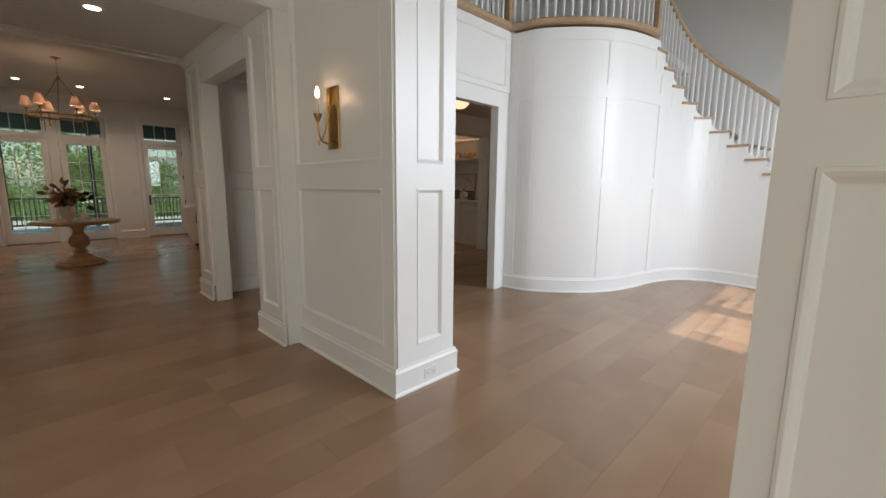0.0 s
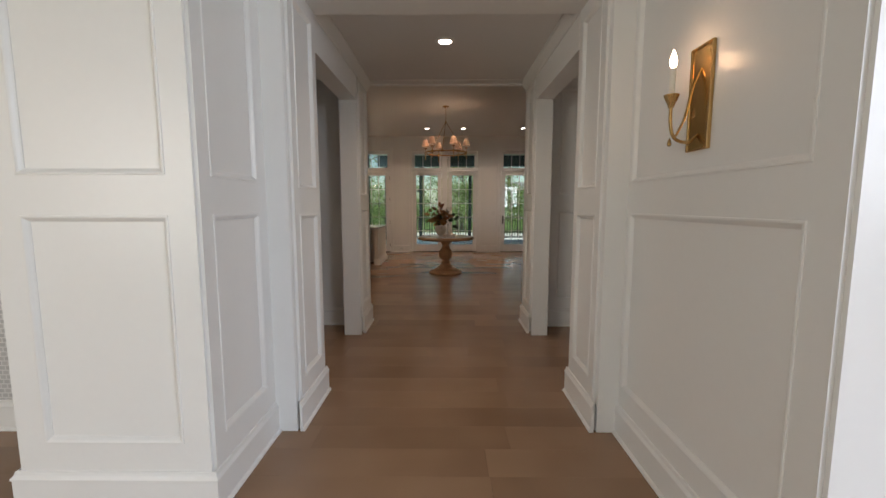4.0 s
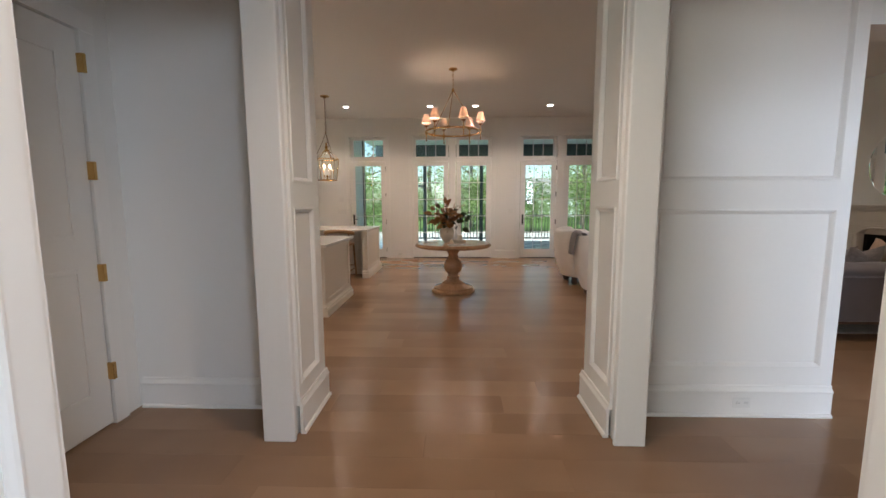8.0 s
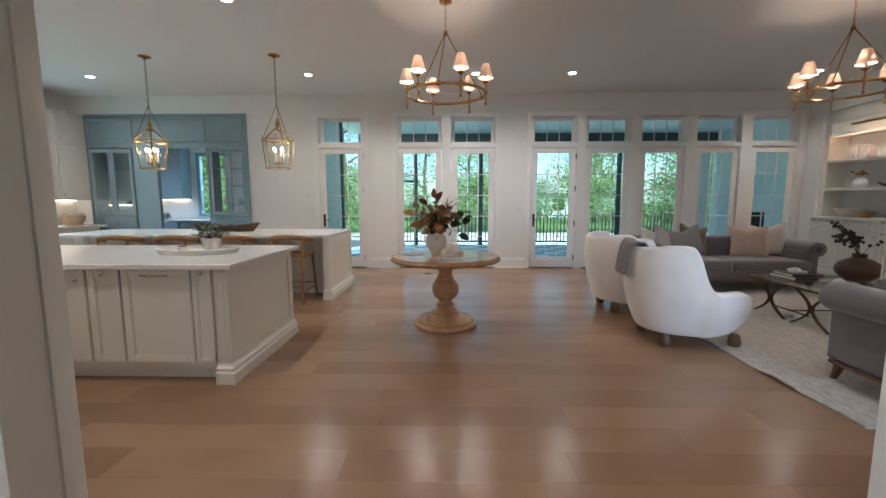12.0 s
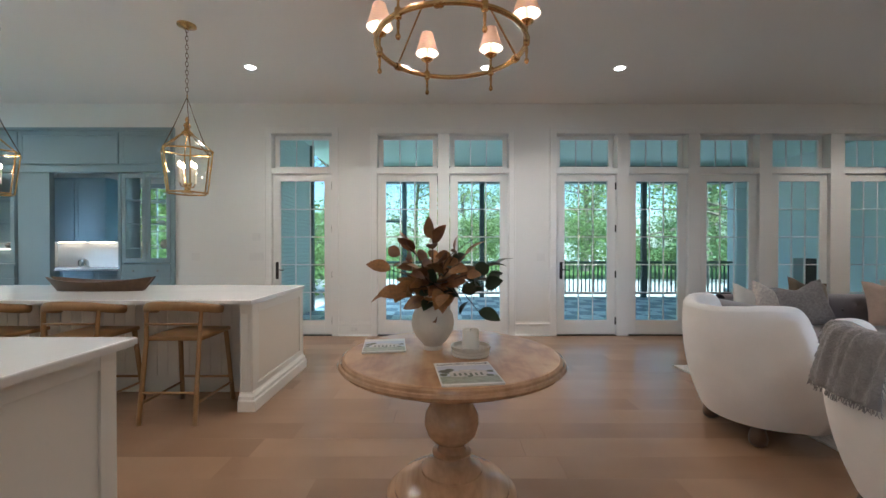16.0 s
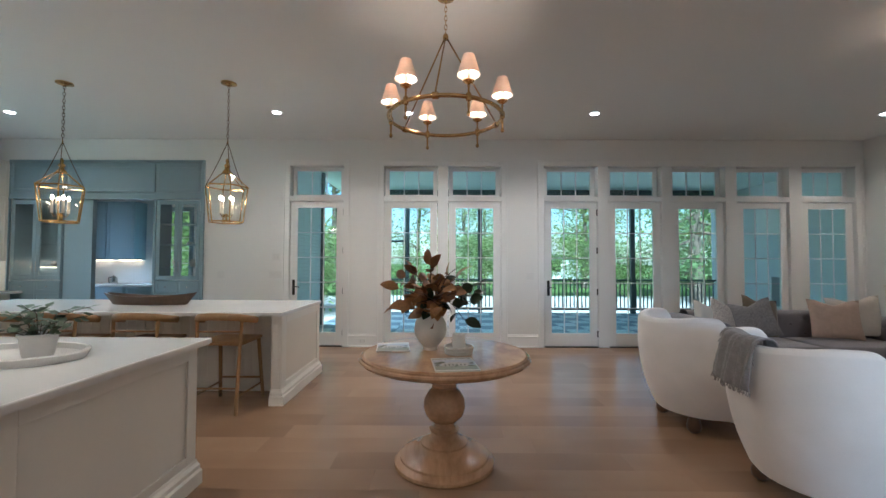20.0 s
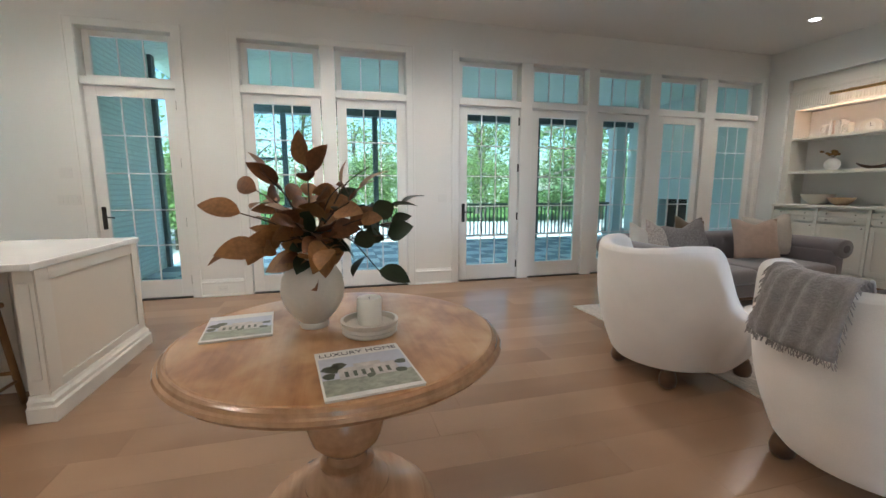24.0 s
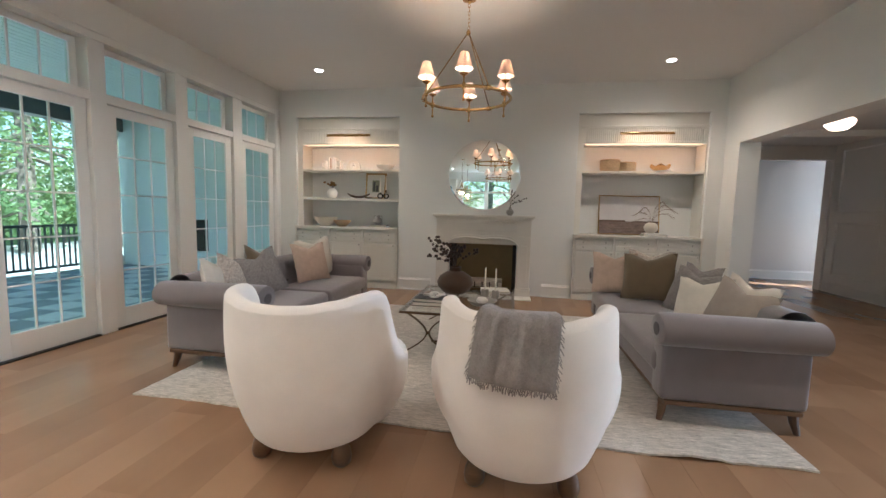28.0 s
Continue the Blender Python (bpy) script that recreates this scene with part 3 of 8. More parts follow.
solid("wall_firebox_side", boxes([(FBX - FBW, FBX - FBW + 0.06, YF + 0.02, 8.45, 0.0, FBZ), (FBX + FBW - 0.06, FBX + FBW, YF + 0.02, 8.45, 0.0, FBZ), (FBX - FBW + 0.06, FBX + FBW - 0.06, YF + 0.02, 8.45, -0.02, 0.03)]), FIREBLACK,
      "soot-black sides and floor of the firebox", "wall")

# back wall of the great room; the hall comes through it, and a wide opening leads to the side hall
JL, JR, XH = -0.015, 1.916, -6.295   # XH: face of the back wall beside the hall
OPY0, OPY1, OPZ = 3.46, 7.63, 2.50
HC = 2.88   # ceiling of the hall
w = boxes([(XB, -6.12, YK - 0.2, -0.42, -0.02, ZC), (XH, -6.12, -0.42, JL - 0.001, -0.02, ZC), (XH, -6.12, JR + 0.001, OPY0, -0.02, ZC), (XB, -6.12, OPY0, OPY1, OPZ, ZC), (XB, -6.12, OPY1, 8.55, -0.02, ZC), (XH, -6.12, JL - 0.001, JR + 0.001, HC - 0.01, ZC)])
solid("wall_back", w, PAINT, "white painted wall between the great room and the hall", "wall")
solid("wall_kitchen", boxes([(XF, -12.35, YK - 0.2, YK, -0.02, ZC), (-9.7, XB, YK - 0.2, YK, -0.02, ZC), (-12.35, -9.7, YK - 0.2, YK, -0.02, 1.05), (-12.35, -9.7, YK - 0.2, YK, 3.1, ZC)]),
      PAINT, "white painted kitchen wall with a wide window", "wall")
solid("ceiling_great_room", B(XF - 0.2, -6.12, YK - 0.2, 8.55, ZC, ZC + 0.15), CEIL, "flat pale grey painted ceiling with downlights", "ceiling")

# piers of the second opening
for nm, y0, y1 in (("wall_pier_west", -0.185, JL), ("wall_pier_east", JR, 2.075)):
    p = tagged(new(nm, finish(B(-6.12, -5.725, y0, y1, -0.02, HC), nm, TRIM)), "white panelled pier between hall and great room", "wall", kind="structure")
    if y1 < 1:
        panelled(p, (-6.29, JL), (1, 0), 0.495, HC - 0.01, [(0.12, 0.455, 0.31, 1.40), (0.12, 0.455, 1.56, 2.76)], 0.18)
    else:
        panelled(p, (-5.795, JR), (-1, 0), 0.495, HC - 0.01, [(0.04, 0.375, 0.31, 1.40), (0.04, 0.375, 1.56, 2.76)], 0.18)
solid("trim", boxes([(-5.73, -5.70, -0.19, 0.004, 0, 2.56), (-5.73, -5.70, 1.897, 2.08, 0, 2.56)], 0.008), TRIM, "white casing on the faces of the hall piers", "trim")
baseboard([(-6.315, JL + 0.018), (-5.79, JL + 0.018)])
baseboard([(-5.79, JR - 0.018), (-6.315, JR - 0.018)])

# first wall of the hall, between foyer and hall; foyer and hall are laid out on a grid of their own
FOYER, GRID, GRIDZ = (-0.3045, 0.135), 0.912, 0.925   # offset and scale of that grid
before = set(bpy.data.objects)
AF, AB, AL, AR = -3.80, -4.43, -0.152, 1.951
w = boxes([(AB, AF, -6.2, AL, -0.02, 5.8), (AB, AF, AR, 2.70, -0.02, 5.8), (AB, AF, AL, AR, 3.03, 5.8)])
wa = solid("wall_foyer", w, TRIM, "white panelled wall between foyer and hall", "wall")
panelled(wa, (AB + 0.03, AL), (1, 0), 0.56, 3.03, [(0.09, 0.47, 0.34, 1.50), (0.09, 0.47, 1.69, 2.93)], 0.2)
panelled(wa, (AF - 0.04, AR), (-1, 0), 0.56, 3.03, [(0.09, 0.47, 0.34, 1.50), (0.09, 0.47, 1.69, 2.93)], 0.2)
solid("trim", boxes([(AF, AF + 0.02, AL - 0.205, AL, 0.0, 3.03), (AF, AF + 0.02, AR, AR + 0.2, 0.0, 3.03), (AF, AF + 0.02, AL - 0.19, AR + 0.19, 3.03, 3.22)], 0.004), TRIM, "flat white casing round the hall opening", "trim")
solid("trim", sweep([(AF, AR + 0.19, 3.22), (AF, AL - 0.19, 3.22)], [(0, 0), (0.03, 0), (0.045, 0.02), (0.045, 0.035), (0, 0.04)]), TRIM, "small white cornice over the hall opening", "trim")
baseboard([(AB - 0.005, AL + 0.018), (AF + 0.02, AL + 0.018)])
baseboard([(AF + 0.02, AR - 0.018), (AB - 0.005, AR - 0.018)])

# piers in the foyer
p = tagged(new("wall_foyer_pier_west", finish(B(AF, -3.05, -1.315, -0.317, -0.02, 5.8), "pier", TRIM)), "broad white panelled pier in the foyer", "wall", kind="structure")
panelled(p, (-3.05, -0.317), (0, -1), 0.998, 5.8, [(0.134, 0.855, 0.363, 1.518), (0.134, 0.855, 1.712, 3.30)], 0.2)
panelled(p, (AF + 0.02, -0.317), (1, 0), 0.73, 5.8, [(0.12, 0.63, 0.363, 1.518), (0.12, 0.63, 1.712, 3.30)], 0.2)
panelled(p, (-3.05, -1.315), (-1, 0), 0.75, 5.8, [(0.12, 0.67, 0.363, 1.518), (0.12, 0.67, 1.712, 3.30)], 0.2)
p = tagged(new("wall_foyer_pier_east", finish(B(AF, -2.30, 2.112, 2.70, -0.02, 5.8), "pier", TRIM)), "white panelled pier that carries a brass sconce", "wall", kind="structure")
panelled(p, (-2.30, 2.70), (0, -1), 0.588, 5.8, [(0.129, 0.397, 0.345, 1.517), (0.129, 0.397, 1.70, 3.30)], 0.2)
panelled(p, (-2.30, 2.112), (-1, 0), 1.48, 5.8, [(0.13, 1.44, 0.345, 1.515), (0.13, 1.44, 1.708, 3.30)], 0.2)
panelled(p, (-3.49, 2.70), (1, 0), 1.19, 5.8, [(0.12, 1.07, 0.345, 1.515), (0.12, 1.07, 1.708, 3.30)], 0.2)
baseboard([(AF, -1.333), (-3.032, -1.333), (-3.032, -0.299), (AF + 0.02, -0.299)][::-1])
baseboard([(AF + 0.02, 2.094), (-2.282, 2.094), (-2.282, 2.718), (-3.49, 2.718)][::-1])
solid("wall_stair_hall_block", B(-4.05, -3.52, 2.70, 3.87, -0.02, 5.8), TRIM, "white wall beside the side doorway", "wall")
baseboard([(-3.52, 2.718), (-3.52, 3.87), (-4.05, 3.87)][::-1])
# wallpaper on the dining side
solid("wallpaper", B(AF, AF + 0.004, -6.2, -1.38, 0.0, 4.2), PAPER, "pale grey wallpaper with a small fan print", "wallpaper")
baseboard([(AF + 0.004, -1.40), (AF + 0.004, -6.2)])

# side doorway of the foyer and the gallery above it
DY0, DY1, DZ = 3.87, 5.18, 2.66
w = boxes([(-3.91, AF, DY1, 5.46, -0.02, 3.70), (-3.91, AF, DY0, DY1, DZ, 3.70)])
wd = solid("wall_side_doorway", w, TRIM, "white panelled wall with a cased doorway under the gallery", "wall")
panelled(wd, (AF, 5.46), (0, -1), 1.56, 3.70, [(0.10, 1.46, 2.95, 3.60)], 2.88)
solid("trim", boxes([(AF, AF + 0.025, DY1, DY1 + 0.16, 0, DZ), (AF, AF + 0.025, DY0, DY1 + 0.16, DZ, DZ + 0.20)], 0.004), TRIM, "white casing round the side doorway", "trim")
solid("floor_gallery", B(-6.1, AF, 2.70, 5.47, 3.70, 3.80), TRIM, "white edge of the upstairs gallery floor", "floor")
solid("wall_gallery", boxes([(-6.12, -6.0, 2.70, 9.6, 3.8, 5.8), (-6.0, -4.05, 2.62, 2.70, 3.8, 5.8)]), GREYWALL, "grey wall at the back of the gallery", "wall")

# curved wall under the stair
CURVE = spline([(-3.80, 5.46, 0), (-3.37, 5.53, 0), (-2.89, 5.89, 0), (-2.55, 6.33, 0), (-2.38, 6.85, 0), (-2.27, 7.50, 0), (-2.04, 8.05, 0), (-1.60, 8.32, 0), (-0.90, 8.25, 0), (-0.20, 8.0, 0), (0.5, 7.7, 0)], 10)
ARC = [0.0]
for a, b in zip(CURVE, CURVE[1:]):
    ARC.append(ARC[-1] + (b - a).length)


def on_curve(s):
    s = min(max(s, 0), ARC[-1] - 1e-4)
    i = max(k for k in range(len(ARC)) if ARC[k] <= s)
    i = min(i, len(CURVE) - 2)
    q = CURVE[i].lerp(CURVE[i + 1], (s - ARC[i]) / (ARC[i + 1] - ARC[i]))
    d = (CURVE[i + 1] - CURVE[i]).normalized()
    return q, d


S_TOP, RUN, RISE, GALLERY = 2.42, 0.262, 0.225, 3.80
def stair_top(s):
    return GALLERY if s < S_TOP else max(0.2, GALLERY - RISE * (s - S_TOP) / RUN)


bm = bmesh.new()
cols = []
for k in range(97):
    s = ARC[-1] * k / 96
    q, d = on_curve(s)
    nrm = Vector((-d.y, d.x, 0))
    zt = stair_top(s) - 0.12
    cols.append([bm.verts.new(q + Vector((0, 0, -0.02))), bm.verts.new(q + Vector((0, 0, zt))), bm.verts.new(q + nrm * 0.12 + Vector((0, 0, zt))), bm.verts.new(q + nrm * 0.12 + Vector((0, 0, -0.02)))])
for a, b in zip(cols, cols[1:]):
    for k in range(4):
        bm.faces.new((a[k], b[k], b[(k + 1) % 4], a[(k + 1) % 4]))
wc = solid("wall_stair_curve", bm, TRIM, "white curved panelled wall under the staircase", "wall")


def curve_strip(s0, s1, z0, z1, proud=0.011, n=24):
    bm = bmesh.new()
    rows = []
    for k in range(n + 1):
        q, d = on_curve(s0 + (s1 - s0) * k / n)
        nrm = Vector((d.y, -d.x, 0))
        o = q + nrm * proud
        rows.append([bm.verts.new((*q.xy, z0)), bm.verts.new((*o.xy, z0)), bm.verts.new((*o.xy, z1)), bm.verts.new((*q.xy, z1))])
    for a, b in zip(rows, rows[1:]):
        for k in range(4):
            bm.faces.new((a[k], b[k], b[(k + 1) % 4], a[(k + 1) % 4]))
    bm.faces.new(rows[0])
    bm.faces.new(rows[-1][::-1])
    return bm


for z0, z1, s1 in ((1.53, 1.70, 4.2), (2.78, 2.95, 2.7), (3.52, 3.68, 2.5)):
    part("rail_band", curve_strip(0.03, s1, z0, z1, n=36), TRIM, wc, smooth=False)
for sa in (0.03, 1.42, 2.62):
    part("stile", curve_strip(sa, sa + 0.13, 0.2, min(stair_top(sa + 0.13) - 0.3, 3.68), 0.009, 3), TRIM, wc)
solid("baseboard", sweep([(q.x, q.y, 0) for q in CURVE][::-1], BASE), TRIM, "tall white baseboard bent round the curved wall", "baseboard")

# shell of the foyer and stair hall
XFR = 2.40
w = boxes([(XFR, XFR + 0.2, -6.2, -5.2, 0, 5.8), (XFR, XFR + 0.2, -2.4, -0.8, 0, 5.8), (XFR, XFR + 0.2, 1.4, 4.26, 0, 5.8), (XFR, XFR + 0.2, 7.5, 9.6, 0, 5.8), (XFR, XFR + 0.2, -5.2, -2.4, 0, 0.7),
           (XFR, XFR + 0.2, -5.2, -2.4, 3.3, 5.8), (XFR, XFR + 0.2, -0.8, 1.4, 3.3, 5.8), (XFR, XFR + 0.2, 4.26, 7.5, 0, 0.9), (XFR, XFR + 0.2, 4.26, 7.5, 4.36, 5.8)])
solid("wall_front", w, PAINT, "white front wall with tall windows", "wall")
solid("wall_dining", B(AF, XFR + 0.2, -6.4, -6.2, -0.02, 5.8), PAINT, "white wall of the dining side", "wall")
solid("wall_stair_outer", B(-6.12, XFR + 0.2, 9.45, 9.6, 3.0, 5.8), PAINT, "white outer wall of the stair hall", "wall")
solid("wall_stair_outer_low", B(-3.4, XFR + 0.2, 9.45, 9.6, -0.02, 3.0), PAINT, "white outer wall of the stair hall", "wall")
st = tagged(new("wall_entry_stub", finish(B(-0.16, XFR, 1.418, 1.56, -0.02, 5.8), "wall_entry_stub", TRIM)), "white panelled wall beside the front entry", "wall", kind="structure")
panelled(st, (XFR, 1.418), (-1, 0), 2.56, 5.8, [(1.30, 2.49, 0.38, 1.575), (1.30, 2.49, 1.70, 3.3)], 0.0)
solid("ceiling_foyer", B(-6.2, XFR + 0.2, -6.4, 9.6, 5.8, 5.95), CEIL, "high white foyer ceiling", "ceiling")

GRID_SET = [ob for ob in bpy.data.objects if ob not in before and ob.parent is None]
GRID_M = Matrix.Translation((*FOYER, 0)) @ Matrix.Diagonal((GRID, GRID, GRIDZ, 1))


def on_grid(obs):
    for ob in obs:
        ob.matrix_world = GRID_M @ ob.matrix_world


on_grid(GRID_SET)

# hall between the two openings, and the side hall
HB, HF = -4.34, -3.79   # back and front of the first wall
solid("ceiling_hall", B(-6.12, HB, -1.45, 2.60, HC, HC + 0.12), CEIL, "white hall ceiling", "ceiling")
solid("ceiling_side_hall", boxes([(-6.12, -3.78, 2.60, 5.40, HC, HC + 0.12), (-6.12, -3.26, 5.40, 11.9, HC, HC + 0.12)]), CEIL, "white ceiling of the side hall", "ceiling")
for y0, y1 in ((-0.17, 0.0), (1.90, 2.07)):
    solid("trim", B(-5.73, HB, y0, y1, 2.555, HC), TRIM, "white boxed header over a side opening of the hall", "trim")
SMALLCROWN = [(o * 0.8, u * 0.8) for o, u in CROWN]
solid("trim", sweep([(-6.29, 0.0, HC), (HB, 0.0, HC)], SMALLCROWN), TRIM, "white crown moulding in the hall", "trim")
solid("trim", sweep([(HB, 1.90, HC), (-6.29, 1.90, HC)], SMALLCROWN), TRIM, "white crown moulding in the hall", "trim")
solid("trim", B(-6.31, -6.25, 0.0, 1.90, HC - 0.03, HC + 0.005, bevel=0.006), TRIM, "white moulding across the end of the hall ceiling", "trim")
ws = solid("wall_side_hall", B(-6.12, -6.10, 2.08, OPY0, -0.02, HC), TRIM, "white panelled wall of the side hall", "wall")
panelled(ws, (-6.10, OPY0), (0, -1), 1.38, HC, [(0.08, 1.20, 0.335, 1.38), (0.08, 1.20, 1.56, 2.76)], 0.18)
baseboard([(-6.082, OPY0), (-6.082, 2.08)])
HE = -1.27   # end wall of the hall with the closet
baseboard([(-6.12, -0.19), (-6.12, HE + 0.03)])
solid("wall_hall_end", boxes([(-6.12, -5.89, HE - 0.12, HE, -0.02, HC), (-4.95, HB, HE - 0.12, HE, -0.02, HC), (-5.89, -4.95, HE - 0.12, HE, 2.45, HC)]), PAINT, "white end wall of the hall with a closet door", "wall")
solid("trim", boxes([(-5.99, -5.885, HE, HE + 0.022, 0, 2.45), (-4.955, -4.85, HE, HE + 0.022, 0, 2.45), (-5.99, -4.85, HE, HE + 0.022, 2.45, 2.56)], 0.004), TRIM, "white casing round the closet door", "trim")
solid("wall_side_hall_south", boxes([(-3.36, -3.26, 5.45, 10.6, -0.02, HC)]), TRIM, "white panelled wall of the side hall", "wall")
wss = bpy.data.objects["wall_side_hall_south"]
panelled(wss, (-3.36, 5.45), (0, 1), 4.85, HC, [(0.15 + 1.18 * k, 1.15 + 1.18 * k, z0, z1) for k in range(4) for z0, z1 in ((0.335, 1.38), (1.56, 2.76))], 0.18)
baseboard([(-3.378, 5.45), (-3.378, 10.3)])
solid("wall_side_hall_far", boxes([(-4.74, -3.40, 10.35, 10.5, 2.60, HC), (-3.40, -3.36, 10.35, 10.5, -0.02, HC), (-6.12, -4.74, 10.35, 10.5, -0.02, HC)]), TRIM, "white cased opening at the end of the side hall", "wall")
solid("wall_far_room", boxes([(-7.0, -1.2, 11.75, 11.9, -0.02, HC), (-1.3, -1.2, 10.5, 11.75, -0.02, HC)]), GREYWALL, "plain grey wall seen beyond the side hall", "wall")
baseboard([(-1.2, 11.75), (-7.0, 11.75)])
solid("ceiling_far_room", B(-7.0, -1.2, 10.5, 11.9, HC, HC + 0.1), CEIL, "white ceiling of the far room", "ceiling")
solid("wall_side_hall_north", B(-6.40, -6.12, 8.55, 11.9, -0.02, HC), PAINT, "white wall of the side hall", "wall")

# baseboards of the great room
for y0, y1 in ((PANTRY[1] + 0.02, UNIT1[0] - 0.09), (UNIT1[1] + 0.09, UNIT2[0] - 0.09), (UNIT2[1] + 0.09, UNIT3[0] - 0.09)):
    baseboard([(XF, y1), (XF, y0)])
baseboard([(-10.98, YF), (NL[1] + 0.03, YF)])
baseboard([(NR[0] - 0.03, YF), (-9.06, YF)])
baseboard([(XH, OPY0 - 0.02), (XH, JR + 0.1)][::-1])
baseboard([(XB, YF - 0.02), (XB, OPY1 + 0.02)][::-1])

# ---- glazed garden doors ----
def lites(parent, x, y0, y1, z0, z1, cols, rows, depth=0.022, bar=0.016):
    """Panes and glazing bars between y0..y1 and z0..z1 at plane x."""
    pw, ph = (y1 - y0) / cols, (z1 - z0) / rows
    key = ("pane", round(pw, 3), round(ph, 3))
    if key not in SHARED:
        SHARED[key] = finish(B(-0.003, 0.003, -pw / 2, pw / 2, -ph / 2, ph / 2), "pane", GLASS)
    for c in range(cols):
        for r in range(rows):
            part("pane", None, None, parent, at=pose(x, y0 + pw * (c + 0.5), z0 + ph * (r + 0.5)), me=SHARED[key])
    for c in range(1, cols):
        part("glazing_bar", B(x - depth / 2, x + depth / 2, y0 + pw * c - bar / 2, y0 + pw * c + bar / 2, z0, z1, bevel=0.003), TRIM, parent)
    for r in range(1, rows):
        part("glazing_bar", B(x - depth / 2 + 0.001, x + depth / 2 - 0.001, y0, y1, z0 + ph * r - bar / 2, z0 + ph * r + bar / 2, bevel=0.003), TRIM, parent)


SHARED = {}
DOORS = [(-1.70, -0.80, True), (-0.10, 0.80, False), (1.00, 1.88, False), (2.63, 3.52, True), (3.72, 4.60, False), (4.80, 5.68, False), (5.90, 6.76, False), (7.00, 7.87, False)]
for k, (y0, y1, opens) in enumerate(DOORS):
    d = thing("door_%d" % (k + 1), "white glazed garden door with fifteen small panes" + (" and a dark bronze handle" if opens else ", fixed shut"), "door", (0, 0, 0), kind="structure")
    x1, x0 = XF - 0.035, XF - 0.08
    st, bot, top = 0.118, 0.23, 0.11
    part("stile", B(x0, x1, y0, y0 + st, 0.015, DOORTOP - 0.005, bevel=0.003), TRIM, d)
    part("stile", B(x0, x1, y1 - st, y1, 0.015, DOORTOP - 0.005, bevel=0.003), TRIM, d)
    part("bottom_rail", B(x0, x1, y0 + st, y1 - st, 0.015, bot, bevel=0.003), TRIM, d)
    part("top_rail", B(x0, x1, y0 + st, y1 - st, DOORTOP - top, DOORTOP - 0.005, bevel=0.003), TRIM, d)
    lites(d, (x0 + x1) / 2, y0 + st, y1 - st, bot, DOORTOP - top, 3, 5)
    if opens:
        h = part("handle_plate", B(x1, x1 + 0.012, y0 + 0.04, y0 + 0.085, 0.86, 1.12, bevel=0.004), BLACKIRON, d, "dark bronze handle plate")
        part("lever", tube(spline([(x1 + 0.01, y0 + 0.062, 1.0), (x1 + 0.055, y0 + 0.062, 1.0), (x1 + 0.06, y0 + 0.10, 1.005), (x1 + 0.058, y0 + 0.18, 0.995)], 4), 0.008), BLACKIRON, h, "dark bronze lever")
        for z in (0.22, 0.93, 1.63, 2.28):
            part("hinge", B(x1 - 0.01, x1 + 0.014, y1 - 0.006, y1 + 0.016, z - 0.055, z + 0.055, bevel=0.003), BLACKIRON, d, "black hinge")
    part("threshold", B(x0 - 0.06, XF + 0.01, y0, y1, 0.0, 0.014), BLACKIRON, d, "dark threshold")
    t = thing("window_%d" % (k + 1), "white transom window of three panes above a garden door", "window", (0, 0, 0), kind="structure")
    part("window_frame", boxes([(XF - 0.17, XF - 0.12, y0, y0 + 0.07, DOORTOP + 0.09, HEAD - 0.005), (XF - 0.17, XF - 0.12, y1 - 0.07, y1, DOORTOP + 0.09, HEAD - 0.005),
                                (XF - 0.17, XF - 0.12, y0 + 0.07, y1 - 0.07, DOORTOP + 0.09, DOORTOP + 0.13), (XF - 0.17, XF - 0.12, y0 + 0.07, y1 - 0.07, HEAD - 0.07, HEAD - 0.005)], 0.003), TRIM, t)
    lites(t, XF - 0.145, y0 + 0.07, y1 - 0.07, DOORTOP + 0.13, HEAD - 0.07, 3, 1)
    solid("trim", B(XF - 0.2, XF + 0.004, y0 - 0.012, y1 + 0.012, DOORTOP + 0.002, DOORTOP + 0.088, bevel=0.004), TRIM, "white bar between door and transom", "trim")
# posts between the lights of one unit
for a, b in ((0.812, 0.988), (3.532, 3.708), (4.612, 4.788), (5.692, 5.888), (6.772, 6.988)):
    solid("trim", boxes([(XF - 0.2, XF + 0.006, a, b, 0, HEAD)], 0.004), TRIM, "white post between two garden doors", "trim")
for a, b in (UNIT1, UNIT2, UNIT3):
    solid("trim", boxes([(XF - 0.19, XF - 0.001, a, a + 0.012, 0, HEAD), (XF - 0.19, XF - 0.001, b - 0.012, b, 0, HEAD)]), TRIM, "white jamb of a garden door unit", "trim")
    solid("trim", boxes([(XF, XF + 0.02, a - 0.09, a + 0.01, 0, HEAD + 0.09), (XF, XF + 0.02, b - 0.01, b + 0.09, 0, HEAD + 0.09), (XF, XF + 0.02, a + 0.01, b - 0.01, HEAD - 0.005, HEAD + 0.09)], 0.003), TRIM, "white casing round a garden door unit", "trim")
    solid("trim", boxes([(XF + 0.02, XF + 0.03, a - 0.09, a - 0.07, 0, HEAD + 0.09), (XF + 0.02, XF + 0.03, b + 0.07, b + 0.09, 0, HEAD + 0.09), (XF + 0.02, XF + 0.03, a - 0.07, b + 0.07, HEAD + 0.07, HEAD + 0.09)], 0.003), TRIM, "raised back band of the casing", "trim")

